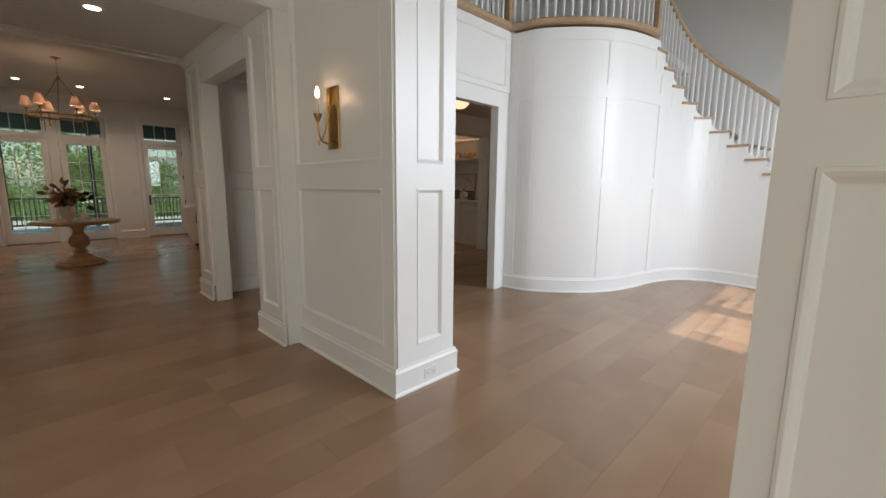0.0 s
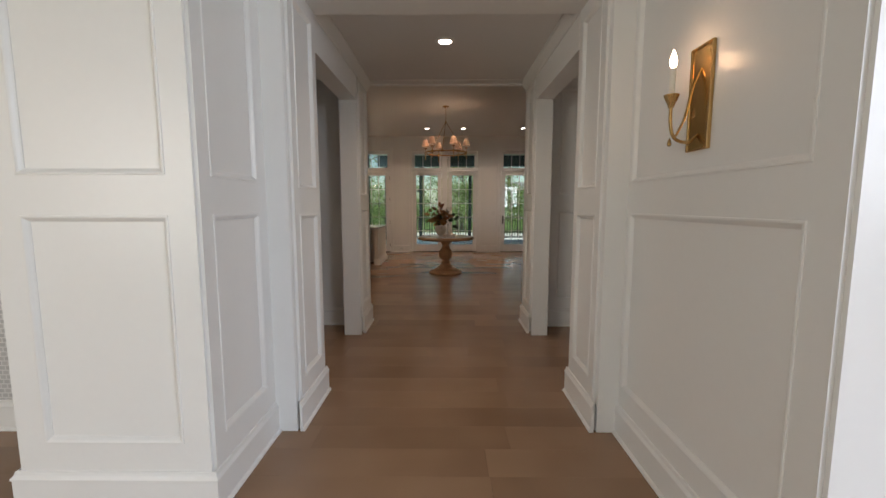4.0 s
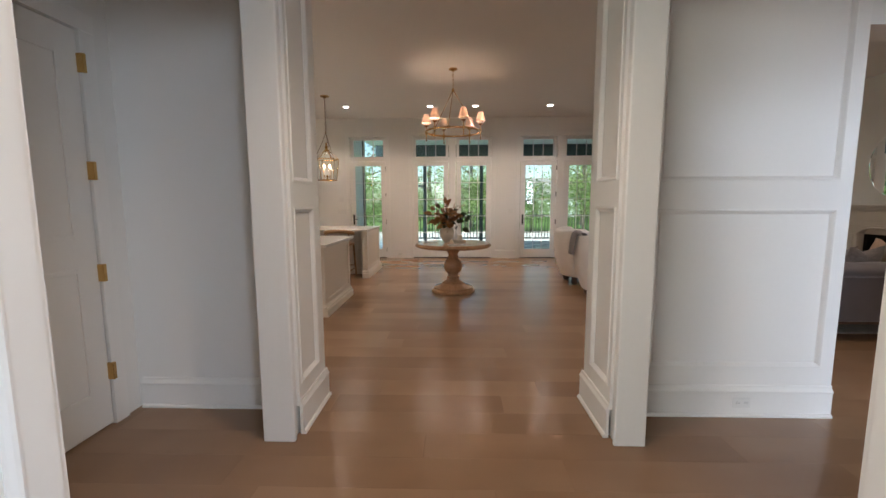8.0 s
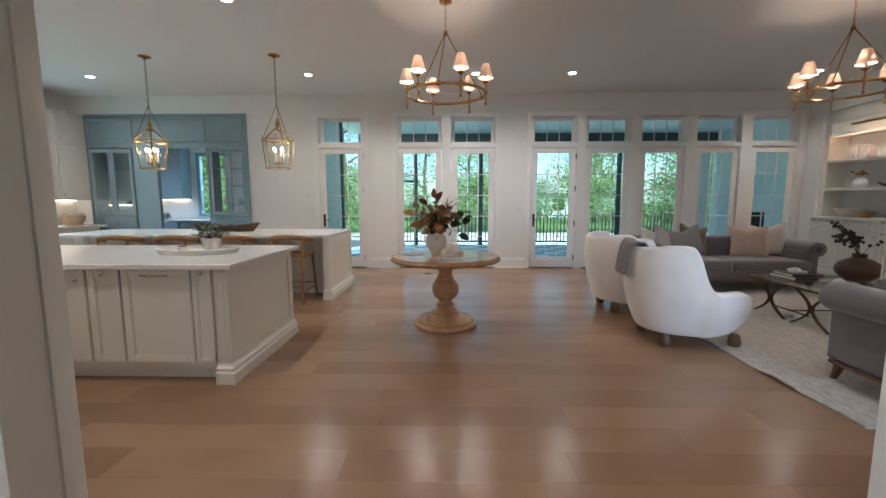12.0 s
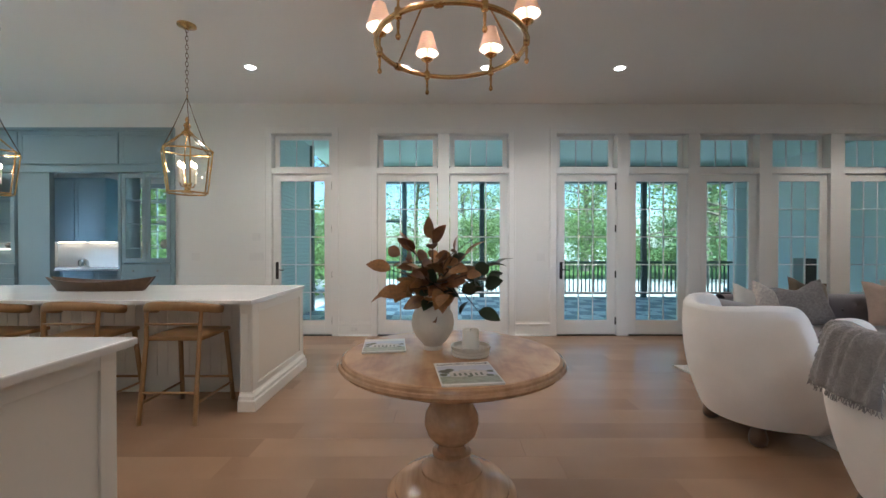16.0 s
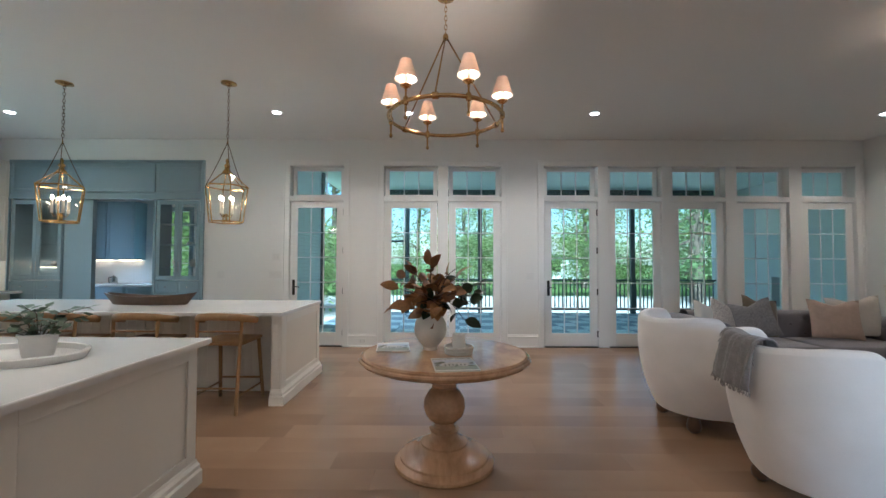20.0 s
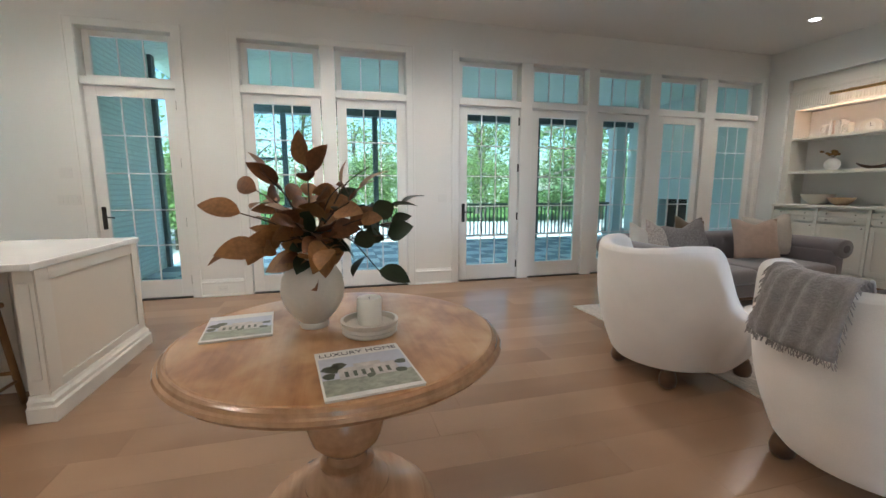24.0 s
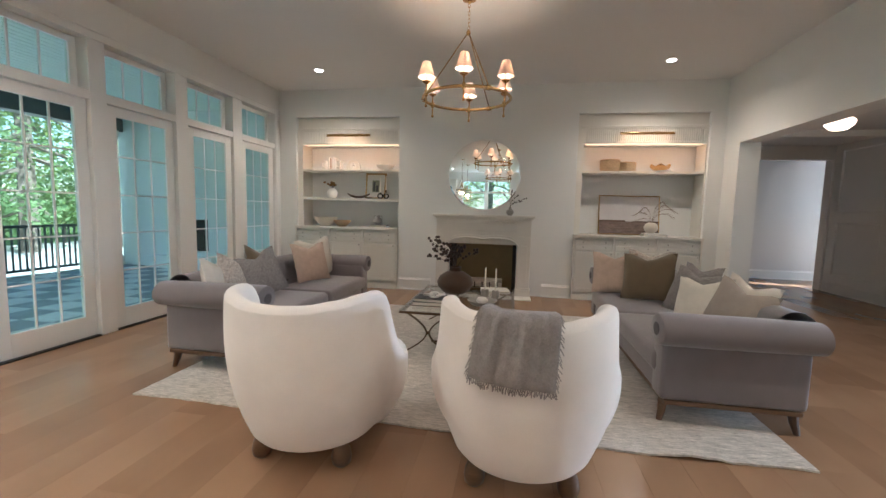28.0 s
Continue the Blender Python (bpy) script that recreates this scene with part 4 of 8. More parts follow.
# kitchen window, seen in the mirror
kw = thing("window_kitchen", "wide white kitchen window of two lights with transoms", "window", kind="structure")
part("window_frame", boxes([(-12.35, -12.25, YK - 0.15, YK - 0.05, 1.05, 3.1), (-9.8, -9.7, YK - 0.15, YK - 0.05, 1.05, 3.1), (-11.12, -10.92, YK - 0.15, YK - 0.05, 1.05, 3.1), (-12.25, -9.8, YK - 0.149, YK - 0.051, 1.05, 1.13), (-12.25, -9.8, YK - 0.149, YK - 0.051, 3.02, 3.1), (-12.25, -9.8, YK - 0.148, YK - 0.052, 2.4, 2.5)]), TRIM, kw)
for a, b in ((-12.25, -11.12), (-10.92, -9.8)):
    part("pane", B(a, b, YK - 0.105, YK - 0.1, 1.13, 3.02), GLASS, kw)
part("window_sill", B(-12.4, -9.65, YK, YK + 0.05, 1.0, 1.05, bevel=0.005), TRIM, kw)

# front windows and door, behind the walk; their bars throw the pattern on the foyer floor
before = set(bpy.data.objects)
fw = thing("window_front", "tall white front window with small panes and an iron scroll", "window", kind="structure")
for a, b in ((4.26, 5.62), (5.85, 7.5)):
    part("window_frame", boxes([(XFR + 0.05, XFR + 0.15, a, a + 0.06, 0.9, 4.36), (XFR + 0.05, XFR + 0.15, b - 0.06, b, 0.9, 4.36), (XFR + 0.051, XFR + 0.149, a, b, 4.28, 4.36), (XFR + 0.051, XFR + 0.149, a, b, 0.9, 0.98)]), TRIM, fw)
    n = round((b - a) / 0.33)
    for k in range(1, n):
        y = a + (b - a) * k / n
        part("glazing_bar", B(XFR + 0.09, XFR + 0.11, y - 0.012, y + 0.012, 0.98, 4.28), TRIM, fw)
    for k in range(1, 8):
        part("glazing_bar", B(XFR + 0.091, XFR + 0.109, a, b, 4.28 - 0.42 * k - 0.012, 4.28 - 0.42 * k + 0.012), TRIM, fw)
part("mullion", B(XFR + 0.03, XFR + 0.17, 5.62, 5.85, 0.9, 4.36), TRIM, fw)
part("scroll", tube(spline([(XFR + 0.1, 6.1 + 0.42 * (1 - 0.04 * k) * math.cos(0.5 * k), 3.75 + 0.42 * (1 - 0.04 * k) * math.sin(0.5 * k)) for k in range(11)], 4), 0.03), BLACKIRON, fw, "black iron scroll")
fd = thing("door_front", "white glazed double front door with iron bars", "door", kind="structure")
for a, b in ((-0.8, 0.28), (0.32, 1.4)):
    part("stile", boxes([(XFR + 0.06, XFR + 0.12, a, a + 0.14, 0, 3.3), (XFR + 0.06, XFR + 0.12, b - 0.14, b, 0, 3.3), (XFR + 0.061, XFR + 0.119, a, b, 0, 0.5), (XFR + 0.061, XFR + 0.119, a, b, 3.15, 3.3)]), TRIM, fd)
    part("pane", B(XFR + 0.085, XFR + 0.09, a + 0.14, b - 0.14, 0.5, 3.15), GLASS, fd)
dw = thing("window_dining", "wide white dining room window", "window", kind="structure")
part("window_frame", boxes([(XFR + 0.05, XFR + 0.15, -5.2 + 1.36 * k, -5.12 + 1.36 * k, 0.7, 3.3) for k in range(3)] + [(XFR + 0.051, XFR + 0.149, -5.2, -2.4, 0.7, 0.78), (XFR + 0.051, XFR + 0.149, -5.2, -2.4, 3.22, 3.3)]), TRIM, dw)
part("pane", B(XFR + 0.095, XFR + 0.1, -5.12, -2.48, 0.78, 3.22), GLASS, dw)
on_grid([ob for ob in bpy.data.objects if ob not in before and ob.parent is None])
# closet door at the end of the hall
cd = thing("door_closet", "white panelled closet door, closed, with brass hinges", "door", kind="structure")
part("leaf", B(-5.884, -4.956, HE - 0.045, HE, 0.012, 2.444, bevel=0.003), TRIM, cd)
for z0, z1 in ((0.24, 1.05), (1.22, 2.30)):
    bm = bmesh.new()
    for xa, xb, za, zb in ((-5.76, -5.73, z0, z1), (-5.11, -5.08, z0, z1), (-5.73, -5.11, z0, z0 + 0.03), (-5.73, -5.11, z1 - 0.03, z1)):
        box(bm, xa, xb, HE, HE + 0.01, za, zb, bevel=0.003)
    part("panel_moulding", bm, TRIM, cd)
for z in (0.36, 1.0, 1.63, 2.26):
    part("hinge", B(-5.90, -5.875, HE - 0.005, HE + 0.04, z - 0.055, z + 0.055, bevel=0.003), BRASS, cd, "brass hinge")

# ---- lamps ----
def tapered_shade(parent, at):
    sh = part("shade", lathe([(0.080, 0.0), (0.039, 0.140), (0.037, 0.140), (0.078, 0.0)], 24), SHADE, parent, "small pleated cream shade", True, at)
    return sh


def chandelier(x, y, turn, rods):
    c = thing("chandelier", "brass ring chandelier with six cream candle shades, lit", "chandelier", (x, y, 2.55), 0, "ring chandeliers")
    R = 0.44
    part("ring", tube([(R * math.cos(2 * math.pi * k / 64), R * math.sin(2 * math.pi * k / 64), 0) for k in range(64)], 0.0155, 10, closed=True), BRASSDARK, c, "", True)
    part("canopy", lathe([(0, 0.97), (0.068, 0.97), (0.068, 0.955), (0.05, 0.947), (0.015, 0.938), (0.01, 0.92), (0, 0.92)], 24), BRASSDARK, c, "", True)
    n = 7
    for k in range(n):
        z = 0.67 + 0.25 * (k + 0.5) / n
        ln = [(0.010 * math.cos(a), 0, 0.024 * math.sin(a)) for a in [2 * math.pi * j / 12 for j in range(12)]]
        part("chain_link", tube(ln, 0.0028, 5, closed=True), BRASSDARK, c, "", True, pose(0, 0, z, 0, 0, 90 * (k % 2)))
    part("hub", lathe([(0, 0.68), (0.012, 0.67), (0.022, 0.65), (0.022, 0.635), (0.012, 0.62), (0, 0.615)], 16), BRASSDARK, c, "", True)
    for k in range(3):
        a = radians(turn + rods + 120 * k)
        part("rod", tube([(0.012 * math.cos(a), 0.012 * math.sin(a), 0.635), ((R - 0.005) * math.cos(a), (R - 0.005) * math.sin(a), 0.03)], 0.0062, 6), BRASSDARK, c, "", True)
        part("collar", lathe([(0.0225, -0.022), (0.025, -0.015), (0.025, 0.015), (0.0225, 0.022)], 12), BRASSDARK, c, "", True, pose(R * math.cos(a), R * math.sin(a), 0, 90, 0, math.degrees(a)))
    for k in range(6):
        a = radians(turn + 60 * k)
        px, py = R * math.cos(a), R * math.sin(a)
        arm = part("arm", lathe([(0, -0.135), (0.007, -0.133), (0.0135, -0.124), (0.0145, -0.115), (0.010, -0.104), (0.006, -0.098), (0.0075, -0.085), (0.0095, -0.05), (0.007, -0.032), (0.0175, -0.026), (0.0195, -0.018), (0.0195, 0.018), (0.0175, 0.026), (0.008, 0.032), (0.0065, 0.06), (0.010, 0.074), (0.0065, 0.084), (0.020, 0.092), (0.036, 0.102), (0.042, 0.108), (0.041, 0.112), (0.014, 0.112), (0, 0.112)], 16), BRASSDARK, c, "", True, pose(px, py, 0))
        part("candle", lathe([(0.0105, 0.11), (0.0105, 0.20), (0, 0.20)], 10), WAX, arm, "cream candle sleeve")
        part("bulb", lathe([(0, 0.20), (0.010, 0.207), (0.014, 0.225), (0.009, 0.25), (0, 0.265)], 10), BULBSOFT, arm, "glowing bulb", True)
        tapered_shade(arm, pose(0, 0, 0.150))
    return c


chandelier(-10.12, 0.935, 21, 90)
chandelier(-10.09, 5.25, 33, 30)


def lantern(x, y):
    c = thing("pendant_lantern", "six-sided brass and glass lantern on a chain, four candle bulbs lit", "pendant lamp", (x, y, 0), 38, "kitchen lanterns")
    part("canopy", lathe([(0, 3.52), (0.085, 3.52), (0.085, 3.507), (0.03, 3.49), (0.012, 3.475), (0, 3.475)], 24), BRASSDARK, c, "", True)
    n = 16
    for k in range(n):
        z = 2.83 + 0.66 * (k + 0.5) / n
        ln = [(0.012 * math.cos(a), 0, 0.027 * math.sin(a)) for a in [2 * math.pi * j / 12 for j in range(12)]]
        part("chain_link", tube(ln, 0.003, 5, closed=True), BRONZE, c, "", True, pose(0, 0, z, 0, 0, 90 * (k % 2)))
    part("finial", lathe([(0, 2.63), (0.012, 2.615), (0.02, 2.595), (0.012, 2.57), (0.03, 2.55), (0.034, 2.535), (0.022, 2.515), (0.03, 2.49), (0.05, 2.47), (0.045, 2.455), (0, 2.455)], 16), BRASS, c, "", True)
    part("chain_ring", tube([(0.03 * math.cos(a), 0, 2.82 + 0.022 * math.sin(a)) for a in [2 * math.pi * j / 14 for j in range(14)]], 0.004, 5, closed=True), BRASSDARK, c, "", True)
    RT, RM, RB = 0.05, 0.235, 0.185
    ZT, ZM, ZB = 2.455, 2.29, 1.88
    cor = lambda r, z, k: Vector((r * math.cos(math.pi / 3 * k), r * math.sin(math.pi / 3 * k), z))
    for r, z in ((RT, ZT), (RM, ZM), (RB, ZB)):
        part("hoop", tube([cor(r, z, k) for k in range(6)], 0.009, 6, closed=True), BRASS, c)
    for k in range(6):
        part("corner_bar", tube([cor(RM, ZM, k), cor(RB, ZB, k)], 0.007, 6), BRASS, c)
        part("roof_bar", tube([cor(RT, ZT, k), cor(RM, ZM, k)], 0.006, 6), BRASS, c)
        for (ra, za), (rb, zb) in (((RM, ZM), (RB, ZB)), ((RT, ZT), (RM, ZM))):
            bm = bmesh.new()
            bm.faces.new([bm.verts.new(v) for v in (cor(ra, za, k), cor(ra, za, k + 1), cor(rb, zb, k + 1), cor(rb, zb, k))])
            part("pane", bm, CLEAR, c)
        if k % 2 == 0:
            a, b = Vector((0, 0, 2.82)), cor(RM, ZM + 0.01, k)
            part("side_chain", tube([a.lerp(b, t / 6) + Vector((0, 0, -0.02 * math.sin(math.pi * t / 6))) for t in range(7)], 0.0045, 5), BRONZE, c)
    part("base_plate", lathe([(0, ZB), (0.05, ZB), (0.05, ZB + 0.012), (0.012, ZB + 0.03), (0.012, ZB + 0.10), (0, ZB + 0.10)], 16), BRASS, c, "", True)
    for k in range(4):
        a = math.pi / 2 * k + 0.4
        arm = part("candle_arm", tube(spline([(0.01 * math.cos(a), 0.01 * math.sin(a), ZB + 0.09), (0.05 * math.cos(a), 0.05 * math.sin(a), ZB + 0.06), (0.075 * math.cos(a), 0.075 * math.sin(a), ZB + 0.10)], 4), 0.005, 6), BRASS, c, "", True)
        part("candle", lathe([(0.014, 0), (0.014, 0.15), (0, 0.15)], 10), WAX, arm, "cream candle sleeve", False, pose(0.075 * math.cos(a), 0.075 * math.sin(a), ZB + 0.10))
        part("bulb", lathe([(0, 0), (0.011, 0.008), (0.016, 0.025), (0.009, 0.045), (0, 0.058)], 10), BULB, arm, "glowing candle bulb", True, pose(0.075 * math.cos(a), 0.075 * math.sin(a), ZB + 0.25))


lantern(-11.68, -1.61)
lantern(-11.68, -3.55)


def downlight(x, y, z, watts=0):
    d = thing("downlight", "round white recessed ceiling downlight, lit", "downlight", (x, y, z), 0, "ceiling downlights")
    part("trim_ring", lathe([(0.058, -0.001), (0.082, -0.001), (0.082, -0.006), (0.062, -0.010), (0.058, -0.008)], 28), CANRIM, d, "", True)
    part("lens", lathe([(0, -0.003), (0.058, -0.003), (0.058, -0.006), (0, -0.0075)], 24), CANLIGHT, d, "glowing lens", True)
    if watts:
        spot_lamp("downlight_beam", x, y, z - 0.02, watts, (1.0, 0.81, 0.61), 146)


CAN_W = 40
for x, y in ((-12.61, -1.43), (-12.62, 0.42), (-12.62, 1.41), (-12.63, 3.03), (-12.61, 7.08), (-10.02, -1.40), (-7.55, 7.16), (-7.62, -1.4), (-7.62, 3.03), (-10.02, -5.2), (-12.61, -5.2), (-7.62, -4.2)):
    downlight(x, y, ZC, CAN_W)
downlight(-5.02, 0.94, HC, 42)

# globe in the side hall
for gx, gy in ((-5.37, 7.34), (-4.75, 5.18)):
    g = thing("ceiling_globe", "opal glass schoolhouse globe on a brass ceiling fitting, lit", "ceiling lamp", (gx, gy, 0), group="side hall globes")
    part("fitting", lathe([(0, HC), (0.075, HC), (0.075, HC - 0.02), (0.045, HC - 0.05), (0.045, HC - 0.09), (0, HC - 0.09)], 24), BRASSDARK, g, "", True)
    part("globe", lathe([(0.05, HC - 0.085), (0.07, HC - 0.105), (0.145, HC - 0.135), (0.165, HC - 0.165), (0.148, HC - 0.215), (0.09, HC - 0.268), (0, HC - 0.285)], 32), GLOBE, g, "glowing opal globe", True)

# wall sconce on the pier
s = thing("wall_sconce", "tall brass wall sconce with one candle bulb, lit", "wall lamp", (-3.11, 2.077, 0), scale=GRIDZ)
part("back_plate", B(-0.075, 0.075, -0.03, -0.018, 1.83, 2.30, bevel=0.004), BRASS, s)
part("plate_bead", boxes([(-0.083, -0.069, -0.036, -0.017, 1.825, 2.305), (0.069, 0.083, -0.036, -0.017, 1.825, 2.305), (-0.069, 0.069, -0.036, -0.017, 1.825, 1.838), (-0.069, 0.069, -0.036, -0.017, 2.292, 2.305)], 0.004), BRASSDARK, s, "beaded brass edge")
part("arm", tube(spline([(0, -0.03, 1.90), (-0.01, -0.07, 1.865), (-0.02, -0.125, 1.885), (-0.02, -0.148, 1.95), (-0.02, -0.15, 2.04)], 6), 0.008, 8), BRASSDARK, s, "", True)
part("arm_brace", tube(spline([(0, -0.03, 2.20), (-0.005, -0.06, 2.12), (-0.015, -0.085, 1.98), (-0.02, -0.12, 1.895)], 6), 0.006, 8), BRASSDARK, s, "", True)
part("drop", lathe([(0, 1.845), (0.008, 1.85), (0.01, 1.86), (0.006, 1.875), (0, 1.89)], 10), BRASSDARK, s, "", True, pose(-0.02, -0.148, 0))
part("cup", lathe([(0, 2.02), (0.012, 2.025), (0.016, 2.04), (0.030, 2.07), (0.034, 2.085), (0.012, 2.088), (0, 2.088)], 16), BRASSDARK, s, "", True, pose(-0.02, -0.15, 0))
part("candle", lathe([(0.013, 2.08), (0.013, 2.205), (0, 2.205)], 12), WAX, s, "cream candle sleeve", False, pose(-0.02, -0.15, 0))
part("bulb", lathe([(0, 2.205), (0.012, 2.213), (0.017, 2.237), (0.009, 2.268), (0, 2.292)], 12), BULB, s, "glowing candle bulb", True, pose(-0.02, -0.15, 0))


def wall_plate(x, y, z, normal, label, switches=0, kind=""):
    rz = {"+x": 0, "-y": -90, "+y": 90, "-x": 180}[normal]
    w = 0.075 + 0.046 * max(0, switches - 1) if switches else 0.115
    h = 0.115 if switches else 0.072
    t = thing("light_switch" if switches else "power_outlet", label, "switch" if switches else "outlet", (x, y, z), rz)
    part("plate", B(0, 0.006, -w / 2, w / 2, -h / 2, h / 2, bevel=0.002), PLASTIC, t)
    if switches:
        for k in range(switches):
            yy = (k - (switches - 1) / 2) * 0.046
            part("rocker", B(0.006, 0.010, yy - 0.016, yy + 0.016, -0.033, 0.033, bevel=0.001), PLASTIC, t)
    else:
        for yy in (-0.026, 0.026):
            sck = part("socket", B(0.006, 0.008, yy - 0.017, yy + 0.017, -0.018, 0.018, bevel=0.001), PLASTIC, t)
            part("slot", boxes([(0.008, 0.0085, yy - 0.008, yy - 0.006, -0.008, 0.008), (0.008, 0.0085, yy + 0.006, yy + 0.008, -0.008, 0.008)]), INK, sck)


wall_plate(FOYER[0] - 2.262 * GRID, FOYER[1] + 2.42 * GRID, 0.088, "+x", "white double power outlet in a baseboard")
wall_plate(-6.062, 2.87, 0.10, "+x", "white double power outlet in a baseboard")
wall_plate(XF + 0.019, -0.45, 0.10, "+x", "white double power outlet in a baseboard")
wall_plate(XF, -1.94, 1.20, "+x", "white four-gang light switch on the wall", 4)
wall_plate(XF, -1.94, 1.50, "+x", "white single light switch on the wall", 2)
wall_plate(XF, -2.86, 1.20, "+x", "white single light switch on the wall", 2)
wall_plate(XF, 2.38, 1.20, "+x", "white double light switch on the wall", 2)

# ---- kitchen ----
def shaker(parent, name, x, y0, y1, z0, z1, material, knob=None, normal=1, rail=0.055, label=""):
    """A framed cabinet front on a plane of constant x."""
    a, b = (x, x + 0.02 * normal) if normal > 0 else (x - 0.02, x)
    d = part(name, B(a, b, y0, y1, z0, z1, bevel=0.002), material, parent, label)
    r = rail
    if z1 - z0 > 0.2 and y1 - y0 > 0.13:
        c = b if normal > 0 else a
        e = 0.010 * normal
        bm = bmesh.new()
        for ya, yb, za, zb in ((y0, y0 + r, z0, z1), (y1 - r, y1, z0, z1), (y0 + r, y1 - r, z0, z0 + r), (y0 + r, y1 - r, z1 - r, z1)):
            box(bm, min(c, c + e), max(c, c + e), ya + 0.001, yb - 0.001, za + 0.001, zb - 0.001, bevel=0.002)
        part("door_frame", bm, material, d)
        bm = bmesh.new()
        q = 0.008
        for ya, yb, za, zb in ((y0 + r, y0 + r + q, z0 + r, z1 - r), (y1 - r - q, y1 - r, z0 + r, z1 - r), (y0 + r + q, y1 - r - q, z0 + r, z0 + r + q), (y0 + r + q, y1 - r - q, z1 - r - q, z1 - r)):
            box(bm, min(c, c + e * 0.6), max(c, c + e * 0.6), ya, yb, za, zb)
        part("bead", bm, material, d)
    if knob:
        for ky, kz in knob:
            c = (b if normal > 0 else a) + 0.006 * normal
            part("knob", ball(0.013, (c + 0.014 * normal, ky, kz), u=10, v=8), NICKEL, d, "nickel knob", True)
    return d


PLINTH = [(0, 0), (0.045, 0), (0.045, 0.085), (0.03, 0.095), (0.03, 0.118), (0.012, 0.135), (0.006, 0.15), (0, 0.15)]


def countertop(name, x0, x1, y0, y1, label, z=0.92):
    bm = B(x0, x1, y0, y1, z - 0.042, z)
    bmesh.ops.bevel(bm, geom=[e for e in bm.edges if all(v.co.z > z - 0.01 for v in e.verts)], offset=0.012, segments=4, affect="EDGES", profile=0.6)
    bmesh.ops.bevel(bm, geom=[e for e in bm.edges if all(v.co.z < z - 0.035 for v in e.verts)], offset=0.008, segments=2, affect="EDGES")
    return tagged(new(name, finish(bm, name, QUARTZ)), label, "countertop")


# small island
ia = thing("kitchen_island", "cream painted kitchen island with panelled end and a built-in dishwasher front", "kitchen island")
part("body", B(-9.62, -8.42, -3.30, -0.70, 0.10, 0.878), CABINET, ia)
part("toe_kick", B(-9.52, -8.50, -3.26, -0.80, 0.0, 0.10), CABINET, ia, "recessed cream toe kick")
for y0, y1, kn in ((-0.925, -0.785, [(-0.855, 0.845)]), (-1.46, -0.945, None), (-1.72, -1.48, [(-1.60, 0.845)]), (-2.25, -1.74, [(-1.80, 0.80)]), (-2.78, -2.27, [(-2.72, 0.80)]), (-3.28, -2.80, [(-2.85, 0.80)])):
    d = shaker(ia, "cabinet_door" if y1 - y0 < 0.5 else "dishwasher_panel", -8.42, y0, y1, 0.16, 0.872, CABINET, kn, rail=0.03 if y1 - y0 < 0.2 else 0.055)
    if kn is None:
        part("bar_handle", tube(spline([(-8.39, -1.30, 0.835), (-8.362, -1.29, 0.835), (-8.358, -1.20, 0.835), (-8.362, -1.11, 0.835), (-8.39, -1.10, 0.835)], 4), 0.006, 8), NICKEL, d, "nickel bar handle", True)
part("pilaster", B(-8.53, -8.405, -0.775, -0.675, 0.15, 0.876, bevel=0.004), CABINET, ia)
part("pilaster_inset", boxes([(-8.407, -8.399, -0.752, -0.698, 0.24, 0.80)], 0.003), CABINET, ia)
part("end_panel", B(-9.63, -8.41, -0.70, -0.682, 0.15, 0.876), CABINET, ia)
bm = bmesh.new()
for xa, xb, za, zb in ((-9.63, -9.54, 0.15, 0.876), (-8.52, -8.41, 0.15, 0.876), (-9.54, -8.52, 0.15, 0.20), (-9.54, -8.52, 0.80, 0.876)):
    box(bm, xa, xb, -0.683, -0.668, za, zb, bevel=0.002)
part("end_frame", bm, CABINET, ia)
part("end_field", B(-9.54, -8.52, -0.684, -0.681, 0.20, 0.80), CABINET, ia, "sunk panel of the island end")
part("plinth", sweep([(-9.64, -0.672, 0), (-8.405, -0.672, 0), (-8.405, -0.775, 0)], PLINTH), CABINET, ia, "stepped cream plinth")
countertop("countertop", -9.69, -8.35, -3.36, -0.612, "white quartz worktop of the small kitchen island")

# large island with seats
ib = thing("kitchen_island", "large cream island with panelled end and beadboard under a deep overhang", "kitchen island")
part("body", B(-12.28, -11.50, -4.62, -0.72, 0.0, 0.878), CABINET, ib)
for k in range(39):
    y = -4.58 + 0.1 * k
    if y < -0.85:
        part("bead_board", B(-11.50, -11.491, y + 0.004, y + 0.096, 0.15, 0.876, bevel=0.003), CABINET, ib)
part("end_panel", B(-12.30, -11.08, -0.75, -0.712, 0.0, 0.876), CABINET, ib)
bm = bmesh.new()
for xa, xb, za, zb in ((-12.30, -12.20, 0.15, 0.876), (-11.19, -11.08, 0.15, 0.876), (-12.20, -11.19, 0.15, 0.20), (-12.20, -11.19, 0.80, 0.876)):
    box(bm, xa, xb, -0.713, -0.698, za, zb, bevel=0.002)
part("end_frame", bm, CABINET, ib)
part("end_field", B(-12.20, -11.19, -0.714, -0.709, 0.20, 0.80), PANELTAN, ib, "sunk tan panel of the island end")
part("pilaster", B(-11.21, -11.072, -0.80, -0.702, 0.15, 0.876, bevel=0.004), CABINET, ib)
part("pilaster_inset", boxes([(-11.074, -11.066, -0.778, -0.724, 0.24, 0.80)], 0.003), CABINET, ib)
part("plinth", sweep([(-12.30, -0.702, 0), (-11.072, -0.702, 0), (-11.072, -0.80, 0)], PLINTH), CABINET, ib, "stepped cream plinth")
countertop("countertop", -12.33, -11.03, -4.70, -0.685, "white quartz worktop of the large kitchen island")


